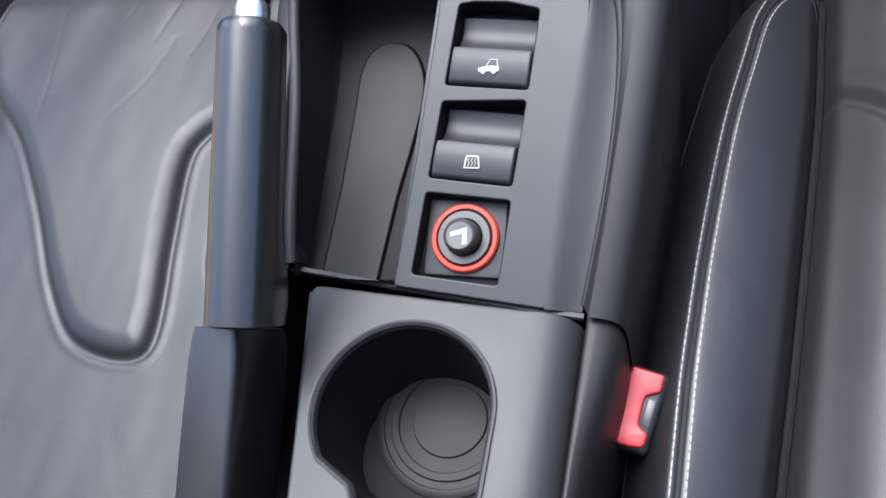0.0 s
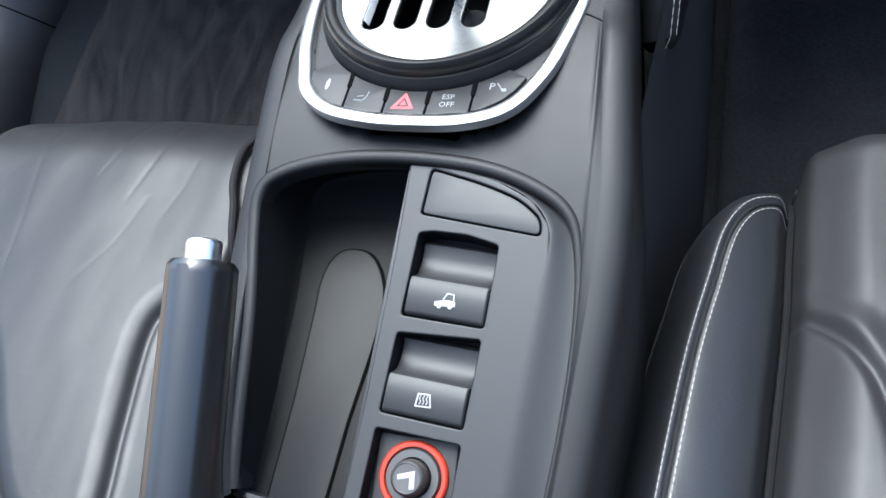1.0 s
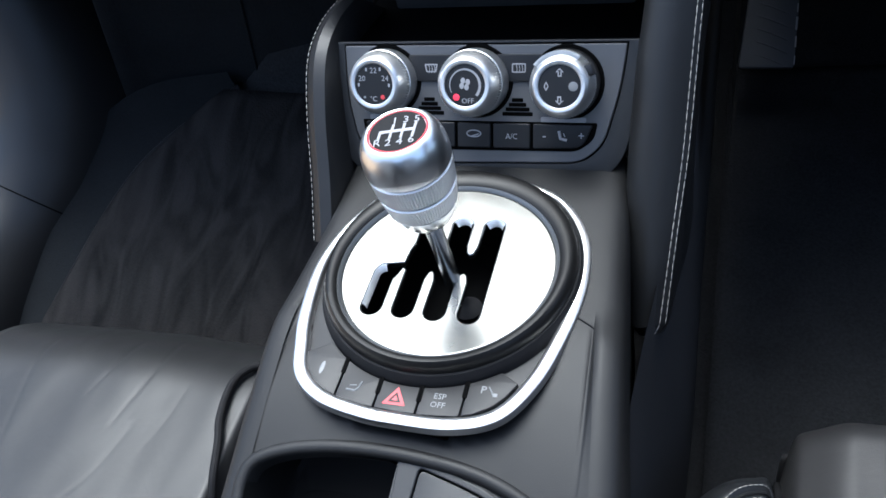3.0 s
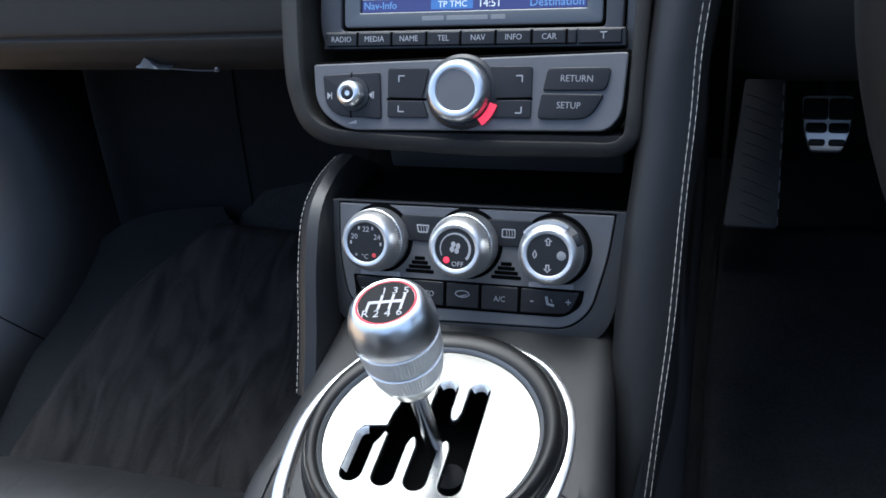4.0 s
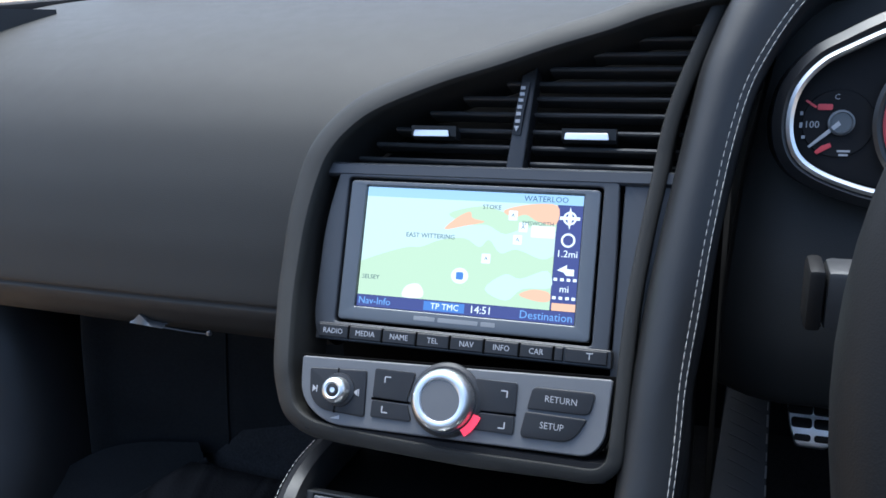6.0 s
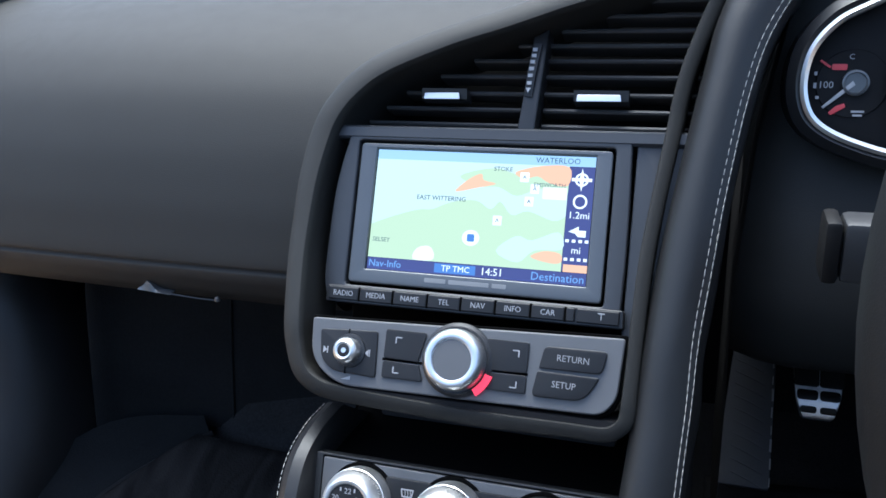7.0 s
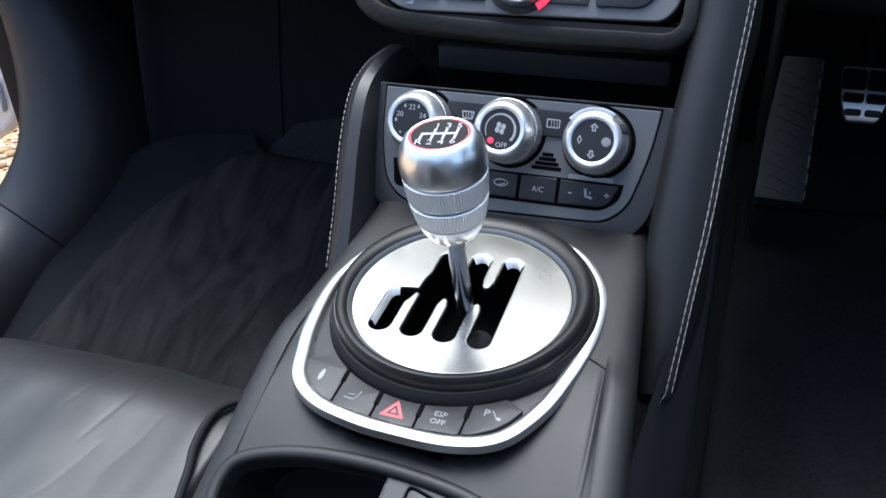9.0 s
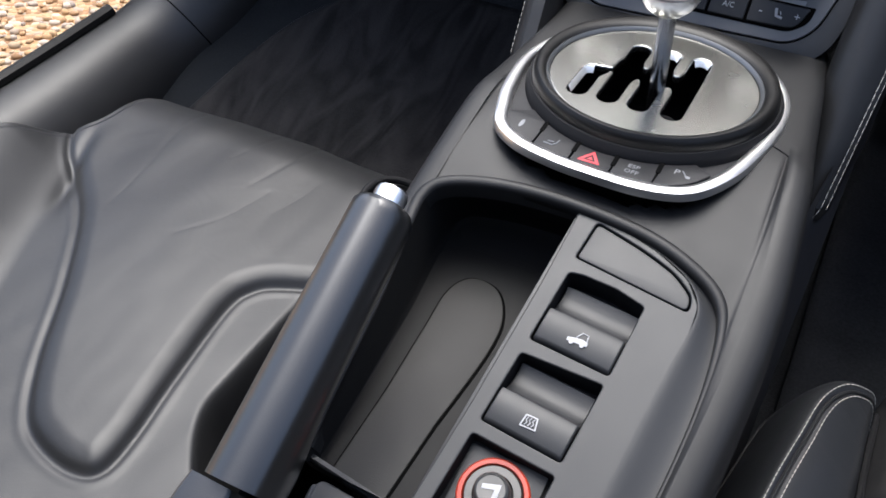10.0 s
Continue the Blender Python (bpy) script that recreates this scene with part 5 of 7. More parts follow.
            part("fan_scale", sweep(arc, [(-0.4, 0), (0.4, 0), (0.4, 0.15), (-0.4, 0.15)], scale=lambda t: 2.2 - 1.6 * t), WHITE_MARK, kn, "pale fan scale", at)
            part("legend", letters("OFF", 4.6, 1.8, -9.8, n), WHITE_MARK, kn, "white lettering", at)
            blades = merge(*[plate([circle(2.3 * math.cos(radians(a)), 2.3 * math.sin(radians(a)) + 0.8, 1.5, 12, 1.9)], n - 0.05, n + 0.12, 0.02) for a in (30, 120, 210, 300)])
            part("symbol", blades, WHITE_MARK, kn, "white fan symbol", at)
            part("red_mark", plate([circle(-5.6, -7.4, 2.1, 16)], n - 0.05, n + 0.2, 0.02), RED_LAMP, kn, "lit red dot", at)
        else:
            def arrow(cx, cy, turn):
                pts = [(0, 3.0), (2.6, 0.4), (1.2, 0.4), (1.2, -2.2), (-1.2, -2.2), (-1.2, 0.4), (-2.6, 0.4)]
                ins = [(0, 1.9), (1.2, 0.9), (0.5, 0.9), (0.5, -1.5), (-0.5, -1.5), (-0.5, 0.9), (-1.2, 0.9)]
                c, s = math.cos(radians(turn)), math.sin(radians(turn))
                return plate([[(cx + x * c - y * s, cy + x * s + y * c) for x, y in q] for q in (pts, ins)], n - 0.05, n + 0.12, 0.02)
            part("arrows", merge(arrow(0, 8.0, 0), arrow(0, -8.2, 180)), WHITE_MARK, kn, "white airflow arrows", at)
            part("left_mark", plate([rounded([(-9.8, 0), (-8.2, 3.0), (-6.6, 0), (-8.2, -3.0)], 0.6), rounded([(-9.0, 0), (-8.2, 1.9), (-7.4, 0), (-8.2, -1.9)], 0.4)], n - 0.05, n + 0.12, 0.02), WHITE_MARK, kn, "", at)
            part("round_mark", plate([circle(8.4, 0, 2.9, 20)], n - 0.05, n + 0.12, 0.02), DIM_MARK, kn, "grey round mark", at)
            part("grip_notch", block(15.4, -2.0, h - 14, 21.9, 5.5, h - 3.4, 1.2), HARD_PLASTIC, kn, "black notch in the rim", at @ Matrix.Rotation(radians(24), 4, "Z"))
            for turn in range(58, 143, 3):
                part("grip_ridge", block(18.4, -0.32, h - 9.0, 21.2, 0.32, h - 3.9, 0.1), KNOB_SILVER, kn, "", at @ Matrix.Rotation(radians(turn), 4, "Z"))


climate_panel()


# ---- screen, keys and control panel ----
LCD_SEA = material("map_sea", (0.02, 0.02, 0.02), 0.15, emit=(0.72, 0.87, 0.85), emit_strength=0.305)
LCD_SKY = material("map_sky", (0.02, 0.02, 0.02), 0.15, emit=(0.20, 0.40, 0.80), emit_strength=0.325)
LCD_HAZE = material("map_haze", (0.02, 0.02, 0.02), 0.15, emit=(0.42, 0.62, 0.88), emit_strength=0.322)
LCD_LAND = material("map_land", (0.02, 0.02, 0.02), 0.15, emit=(0.64, 0.79, 0.53), emit_strength=0.298)
LCD_TOWN = material("map_town", (0.02, 0.02, 0.02), 0.15, emit=(0.95, 0.52, 0.32), emit_strength=0.325)
LCD_CREAM = material("map_cream", (0.02, 0.02, 0.02), 0.15, emit=(0.95, 0.93, 0.80), emit_strength=0.325)
LCD_NAVY = material("map_navy", (0.02, 0.02, 0.03), 0.15, emit=(0.05, 0.06, 0.24), emit_strength=0.267)
LCD_BLUE = material("map_blue", (0.02, 0.02, 0.03), 0.15, emit=(0.08, 0.22, 0.60), emit_strength=0.305)
LCD_WHITE = material("map_white", (0.02, 0.02, 0.02), 0.15, emit=(0.9, 0.93, 0.97), emit_strength=0.363)
LCD_TEXT = material("map_text", (0.02, 0.02, 0.02), 0.15, emit=(0.08, 0.16, 0.22), emit_strength=0.191)


def head_unit():
    hu = thing("head_unit", (-0.01, 0.62, 0.58), "black navigation unit with a lit colour map on its screen", "head unit")
    housing = rounded([(-103, -14), (85, -14), (86, 40), (84, 98), (-98, 100), (-106, 62), (-107, 0)], [4, 4, 30, 5, 6, 40, 14], 6)
    well = rbox(-92, -3, 75, 92.5, 3)
    part("housing", plate([housing, well], -6, 2.4, 1.2), HOUSING, hu, "", SCREEN)
    part("screen_bezel", plate([rbox(-90.5, -1, 73.2, 91, 3), rbox(-79.5, 8.2, 63.6, 87.6, 0.6)], -5, 1.2, 0.9), BEZEL, hu, "satin grey bezel of the screen", SCREEN)
    part("top_rail", sweep([(-108, 98.4, 0), (118, 99.4, 0)], [(-4, -30), (-4, 1), (-2.5, 3), (3.5, 3), (5, 1), (5, -30)], up=(0, 0, 1)), HOUSING, hu, "", SCREEN)
    part("right_cheek", plate([rounded([(86.5, -22), (108, -22), (112, 50), (122, 102), (87, 100)], 2)], -8, -0.5, 0.8), HOUSING, hu, "", SCREEN)
    scr = part("screen", plate([box(-80, 8, 64, 88)], -4, -1.2, 0.1), DARK_GLASS, hu, "glowing colour map display", SCREEN)

    def lcd(name, line, mat, n, label=""):
        return part(name, plate([line], n, n + 0.05, 0.005, 0), mat, scr, label, SCREEN, smooth=False)
    lcd("map_area", box(-79, 16.4, 47.4, 87), LCD_SEA, -1.15, "pale blue sea")
    lcd("sky_band", box(-79, 81, 63, 87.2), LCD_HAZE, -1.09, "pale blue horizon band")
    land = [(-79, 16.5), (-79, 38), (-64, 44), (-48, 49), (-38, 50), (-26, 55), (-10, 57), (0, 52), (6, 57), (14, 49), (24, 52), (40, 47), (47.4, 50), (47.4, 16.5)]
    lcd("land_area", [tuple(p) for p in spline(land[1:-1], 4)] + [(47.4, 16.5), (-79, 16.5)], LCD_LAND, -1.10, "green land")
    lcd("far_land", [tuple(p) for p in spline([(-22, 72), (0, 78), (20, 74), (47, 78), (47, 64), (30, 66), (16, 61), (4, 66), (-8, 66)], 4, closed=True)], LCD_LAND, -1.10)
    lcd("inlet", [tuple(p) for p in spline([(6, 26), (18, 36), (28, 34), (44, 40), (47, 30), (30, 28), (20, 20)], 4, closed=True)], LCD_SEA, -1.05, "pale inlet")
    for line in ([(-24, 62), (-16, 70), (-8, 74), (-6, 70), (2, 68), (-10, 65)], [(14, 76), (30, 80.5), (47.2, 80.5), (47.2, 69), (36, 70), (28, 74), (20, 72)], [(28, 24), (36, 28), (46, 27), (47, 22), (40, 21)]):
        lcd("town_area", [tuple(p) for p in spline(line, 4, closed=True)], LCD_TOWN, -1.04, "orange built-up area")
    lcd("cream_area", rbox(32, 60, 47, 67.5, 1), LCD_CREAM, -1.0)
    lcd("white_patch", [tuple(p) for p in spline([(-48, 17), (-46, 24), (-38, 26), (-34, 21), (-36, 17)], 3, closed=True)], LCD_CREAM, -1.03)
    for x, y in ((20, 73), (27, 66), (5, 45), (24, 58)):
        lcd("road_marker", rbox(x - 2.8, y - 3, x + 2.8, y + 3, 0.6), LCD_WHITE, -0.98, "small white road marker")
        part("digit", letters("A", 3.6, x, y, -0.9), LCD_TEXT, scr, "", SCREEN, smooth=False)
    lcd("car_marker", circle(-11, 33, 5.6, 20, 5.0), LCD_WHITE, -0.98, "round car position marker")
    lcd("car_marker_core", rbox(-13.4, 30.6, -8.6, 35.4, 1), LCD_BLUE, -0.92)
    for text, x, y, s in (("EAST WITTERING", -33, 57, 4.2), ("STOKE", 6, 77.5, 4.0), ("EMSWORTH", 36, 68.6, 3.6), ("SELSEY", -71, 28, 4.0)):
        part("place_name", letters(text, s, x, y, -0.95), LCD_TEXT, scr, "dark place name", SCREEN, smooth=False)
    part("place_name", letters("WATERLOO", 5.0, 40, 84, -0.95), LCD_TEXT, scr, "dark place name", SCREEN, smooth=False)
    lcd("status_bar", box(-79, 8.6, 63, 16.2), LCD_NAVY, -1.08, "navy status bar")
    lcd("info_column", box(47.6, 17, 63, 80.8), LCD_NAVY, -1.06, "navy column of route symbols")
    lcd("info_foot", box(48.5, 16.4, 63, 21), LCD_TOWN, -1.03)
    lcd("radio_field", box(-33, 9.6, -6, 15.4), LCD_BLUE, -1.02)
    part("status_text", letters("Nav-Info", 6.4, -78, 12.4, -0.95, 0, 1.0, "LEFT"), LCD_SKY, scr, "blue status text", SCREEN, smooth=False)
    part("status_text", letters("TP TMC", 5.4, -19, 12.4, -0.92), LCD_WHITE, scr, "pale status text", SCREEN, smooth=False)
    part("clock_text", letters("14:51", 6.6, 4.5, 12.4, -0.92), LCD_WHITE, scr, "white clock figures", SCREEN, smooth=False)
    part("status_text", letters("Destination", 7.0, 62, 12.2, -0.92, 0, 1.0, "RIGHT"), LCD_SKY, scr, "blue status text", SCREEN, smooth=False)
    part("distance_text", letters("1.2mi", 6.0, 55.4, 51, -0.95), LCD_WHITE, scr, "white distance text", SCREEN, smooth=False)
    part("distance_text", letters("mi", 6.0, 55.4, 29.6, -0.95), LCD_WHITE, scr, "white distance text", SCREEN, smooth=False)
    compass = merge(plate([circle(55.4, 73, 4.2, 20), circle(55.4, 73, 3.0, 20)], -1.0, -0.95, 0.005, 0), plate([[(55.4, 80), (57.0, 73), (55.4, 66), (53.8, 73)]], -1.0, -0.94, 0.005, 0), plate([box(49.2, 72, 61.6, 74)], -1.0, -0.94, 0.005, 0))
    part("compass", compass, LCD_WHITE, scr, "white compass rose", SCREEN, smooth=False)
    ring = merge(plate([circle(55.4, 59.5, 4.4, 20), circle(55.4, 59.5, 3.2, 20)], -1.0, -0.95, 0.005, 0), plate([[(50, 41), (56, 44.5), (56, 42), (60.5, 42), (60.5, 38), (56, 38), (54, 40)]], -1.0, -0.95, 0.005, 0))
    part("route_symbols", ring, LCD_WHITE, scr, "white route symbols", SCREEN, smooth=False)
    dots = merge(*[plate([rbox(x - 1.1, y - 0.9, x + 1.1, y + 0.9, 0.3)], -1.0, -0.95, 0.005, 0) for y in (35.4, 24.2) for x in (49.6, 53.6, 57.6, 61.4)])
    part("bar_marks", dots, LCD_WHITE, scr, "white dotted rows", SCREEN, smooth=False)
    # maker's words under the screen, as plain bars
    for a, b in ((-38, -24), (-22, 4), (6, 15)):
        part("printed_bar", plate([rbox(a, 2.6, b, 5.4, 0.5)], 1.1, 1.3, 0.05), DIM_MARK, hu, "grey printed bar", SCREEN)
    # row of function keys
    xs = [-99.5, -77.7, -54.9, -32, -10.3, 11.5, 33.3, 54, 60.2, 86]
    words = ["RADIO", "MEDIA", "NAME", "TEL", "NAV", "INFO", "CAR", "", ""]
    part("key_rail", plate([rounded([(-102, -15), (88, -15), (87.5, -4), (-101, -4)], 1.5)], -4, 7.4, 0.8), HARD_PLASTIC, hu, "", SCREEN)
    for i in range(9):
        a, b = xs[i] + 0.6, xs[i + 1] - 0.6
        k = part("function_key", plate([rbox(a, -13.2, b, -5.0, 0.8)], 5, 10.0, 0.7), KEY_BLACK, hu, "black function key", SCREEN)
        if words[i]:
            part("legend", letters(words[i], 4.9, (a + b) / 2, -9.1, 10.1, 0, 0.92), WHITE_MARK, k, "white lettering", SCREEN)
        elif i == 8:
            part("legend", merge(letters("T", 5.4, (a + b) / 2 + 2, -9.0, 10.1), tube([((a + b) / 2 + 0.0, -6.9, 10.1), ((a + b) / 2 + 4.0, -6.9, 10.1)], 0.3, 5)), WHITE_MARK, k, "white symbol", SCREEN)
    for i in range(1, 8):
        part("key_gap", plate([rbox(xs[i] - 0.9, -13.4, xs[i] + 0.9, -4.6, 0.6)], 5, 9.4, 0.5), GAP_AND_SHADE, hu, "", SCREEN)


head_unit()


def control_panel():
    cp = thing("control_panel", (-0.004, 0.57, 0.56), "grey audio control panel with a large silver turning knob", "control panel")
    shape = rounded([(-99, 22), (-97, -4), (-78, -17.5), (82, -15.5), (89.5, -6), (91.5, 28)], [2, 14, 14, 12, 12, 2], 6)
    part("fascia", plate([shape], -5, 0, 1.0), GREY_PANEL, cp, "smooth grey fascia", CTRL, sharp=8)
    part("fascia_gap", plate([[(x * 1.018, 4 + (y - 4) * 1.08) for x, y in shape]], -16, -3, 0.5), GAP_AND_SHADE, cp, "dark gap round the fascia", CTRL)

    def key(name, pts, r, label, h=1.5):
        return part(name, plate([rounded(pts, r)], -0.5, h, 0.6), KEY_BLACK, cp, label, CTRL)
    key("volume_key", [(-92, 15.5), (-90, -2), (-82, -9), (-53, -10.5), (-54.5, 17.5)], [2, 6, 5, 2, 2], "black track key")
    part("split", plate([box(-73.3, -10, -72.3, 17)], 1.0, 1.6, 0.05), GAP_AND_SHADE, cp, "", CTRL)
    part("track_marks", merge(plate([[(-88.6, 5.2), (-88.6, 1.0), (-86.2, 3.1)]], 1.45, 1.75, 0.02), plate([box(-86.1, 1.0, -85.5, 5.2)], 1.45, 1.75, 0.02), plate([[(-58.8, 5.8), (-58.8, 1.6), (-61.2, 3.7)]], 1.45, 1.75, 0.02), plate([box(-58.4, 1.6, -57.8, 5.8)], 1.45, 1.75, 0.02), plate([[(-75.5, -13.6), (-69.5, -13.6), (-69.5, -11.2)]], 0, 0.3, 0.02)), WHITE_MARK, cp, "white track symbols", CTRL)
    # four corner keys round the big knob
    def around(sign, top):
        x0, x1 = ((-49, -23.5) if sign < 0 else (13.5, 38.5))
        y0, y1 = ((2.2, 19.5) if top else (-9.5, 0.6))
        if sign > 0:
            y0, y1 = y0 + 0.6, y1 + 0.8
        pts = [(x0, y0), (x1, y0), (x1, y1), (x0, y1)]
        cx, cy = -4.5, 5.5
        out = []
        for p in rounded(pts, 1.5, 4):
            d = Vector((p[0] - cx, p[1] - cy))
            if d.length < 22.5:
                d = d.normalized() * 22.5
            q = (cx + d.x, cy + d.y)
            if not out or math.dist(q, out[-1]) > 0.6:
                out.append(q)
        if math.dist(out[0], out[-1]) < 0.6:
            out.pop()
        return out
    for sign in (-1, 1):
        for top in (True, False):
            part("corner_key", plate([around(sign, top)], -0.5, 1.5, 0.25), KEY_BLACK, cp, "black corner key", CTRL)
            x = -42 if sign < 0 else 33
            y = 15 if top else -6
            sx, sy = (1 if sign < 0 else -1), (-1 if top else 1)
            part("corner_mark", merge(plate([box(min(x, x + 3.6 * sx), y - 0.35, max(x, x + 3.6 * sx), y + 0.35)], 1.45, 1.75, 0.02), plate([box(x - 0.35, min(y, y + 3.6 * sy), x + 0.35, max(y, y + 3.6 * sy))], 1.45, 1.75, 0.02)), WHITE_MARK, cp, "", CTRL)
    for x0, x1, y in ((-50, -24, 1.4), (14, 39, 2.2)):
        part("split", plate([box(x0, y - 0.8, x1, y + 0.8)], -0.2, 0.3, 0.05), GAP_AND_SHADE, cp, "", CTRL)
    arc = [(-3.6 + 21.4 * math.cos(radians(a)), 5.7 + 21.4 * math.sin(radians(a)), 1.9) for a in range(-54, -15, 3)]
    part("lamp_segment", sweep(arc, [(-2.2, -0.5), (2.2, -0.5), (2.2, 0.7), (-2.2, 0.7)]), RED_LAMP, cp, "glowing red lamp segment", CTRL)
    for word, pts, y in (("RETURN", [(45, 6.6), (80.5, 6.8), (83, 19.8), (47.5, 19.4)], 13.2), ("SETUP", [(42, -9.5), (72, -9.0), (79.5, 4.8), (44.5, 5.2)], -1.6)):
        k = key("menu_key", pts, [1.5, 4, 3, 3] if word == "RETURN" else [4, 9, 2, 1.5], "black menu key", 2.0)
        part("legend", letters(word, 5.2, 64 if word == "RETURN" else 60, y, 2.1, -1, 0.94), PALE_MARK, k, "white lettering", CTRL)
    at = CTRL @ Matrix.Translation((-3.2, 5.8, 0))
    kn = part("menu_knob", lathe([(22, -0.3), (21.6, 1.2), (19.6, 2.2), (18.8, 2.0)], 56), HARD_PLASTIC, cp, "large silver turning knob with a dark centre", at)
    part("silver_ring", lathe([(17.4, 1.6), (18.2, 2.4), (17.8, 9.5)], 150, 1, 0.35, (1, 2)), SATIN_CHROME, kn, "knurled silver ring", at)
    part("silver_rim", lathe([(17.8, 9.4), (17.2, 11.6), (15.9, 13.4), (14.8, 14.0), (12.6, 13.9), (11.9, 13.5), (11.7, 12.8)], 64), SATIN_CHROME, kn, "smooth silver rim", at)
    part("knob_centre", lathe([(11.8, 12.5), (11.5, 13.0), (0.1, 13.3)], 48), GREY_PANEL, kn, "dark grey centre", at)
    at = CTRL @ Matrix.Translation((-71.0, 4.0, 0))
    kn = part("volume_knob", lathe([(10.4, 0.5), (10.0, 2.4), (8.6, 2.8)], 40), HARD_PLASTIC, cp, "small silver volume knob", at)
    part("silver_ring", lathe([(7.6, 2.0), (7.8, 8.5), (7.4, 10.0), (6.4, 11.4), (5.0, 12.0), (4.2, 11.6)], 48), SATIN_CHROME, kn, "silver ring", at)
    part("knob_centre", lathe([(4.6, 11.2), (4.0, 11.6), (1.6, 11.7), (1.4, 11.3), (0.1, 11.3)], 32), KEY_BLACK, kn, "grey centre", at)


control_panel()


# ---- air vents ----
def air_vents():
    inner = [(-93, 104), (-92, 111), (-66, 132), (-22, 153), (13, 165), (67, 184), (103, 197), (140, 208)]

    def left_of(v):
        for (xa, va), (xb, vb) in zip(inner, inner[1:]):
            if va <= v <= vb:
                return xa + (xb - xa) * (v - va) / (vb - va)
        return -94
    vent = thing("air_vent", (0.0, 0.69, 0.70), "twin black air vent with slats above the screen", "air vent")
    for v in (110.0, 120.4, 131.1, 142.6, 153.2, 163.2, 172.9, 182.6, 192.4, 202):
        a = left_of(v) - 4
        for x0, x1 in ((a, 13.0), (23.6, 128 + 0.1 * (v - 110))):
            x0 = max(x0, a)
            if x1 - x0 < 6:
                continue
            slat = sweep([(x0, v, -20), (x1, v, -20)], [(1.7, -16), (1.9, -3), (1.4, 0), (0.3, 0.9), (-1.1, 0.3), (-1.7, -3), (-1.5, -16)], up=(0, 0, 1))
            part("slat", slat, VENT_SLAT, vent, "", SCREEN)
    part("centre_post", plate([rounded([(10.2, 102), (21.5, 102), (25.6, 170), (15.8, 165)], 1.0)], -26, -8, 1.2), HARD_PLASTIC, vent, "black post between the vents", SCREEN)
    wheel = part("thumb_wheel", sweep([(15.9, 126, -8), (17.3, 140, -5.5), (19.5, 160, -7.5)], [(-2.9, -4), (-2.6, 1.4), (2.6, 1.4), (2.9, -4)]), KEY_BLACK, vent, "thumb wheel with white marks", SCREEN)
    bars = [plate([box(16.1 + 0.085 * (v - 130) - 1.5, v - 1.1, 16.1 + 0.085 * (v - 130) + 1.5, v + 1.1)], -5.0, -3.6 + (0 if abs(v - 142) < 8 else -0.8), 0.05) for v in (134, 138.6, 143.0, 147.4, 151.6, 155.6)]
    bars.append(plate([[(14.3, 131), (17.7, 131), (15.9, 127.6)]], -6.0, -4.9, 0.05))
    part("wheel_marks", merge(*bars), WHITE_MARK, wheel, "white marks", SCREEN)
    for x0, x1 in ((-55, -30), (46, 74)):
        tab = part("vent_tab", sweep([(x0 - 2, 128.4, -15), (x1 + 4, 128.4, -15)], [(-1, -8), (4.2, -8), (4.6, 0), (3.4, 2.4), (-3.0, 4.6), (-3.6, 0)], up=(0, 0, 1)), HARD_PLASTIC, vent, "vent slider", SCREEN)
        part("tab_insert", plate([rounded([(x0, 124.0), (x1, 124.2), (x1 - 1, 128.6), (x0 + 0.5, 128.4)], 0.8)], -11.0, -9.6, 0.3), SATIN_CHROME, tab, "bright metal strip", SCREEN)
    # near-black sheet stands in for the shade deep in the duct
    part("vent_back", plate([[(-96, 100), (134, 100), (150, 214), (103, 201), (30, 176), (-24, 158), (-70, 136), (-96, 113)]], -58, -54, 0.5), GAP_AND_SHADE, vent, "dark duct", SCREEN)


air_vents()


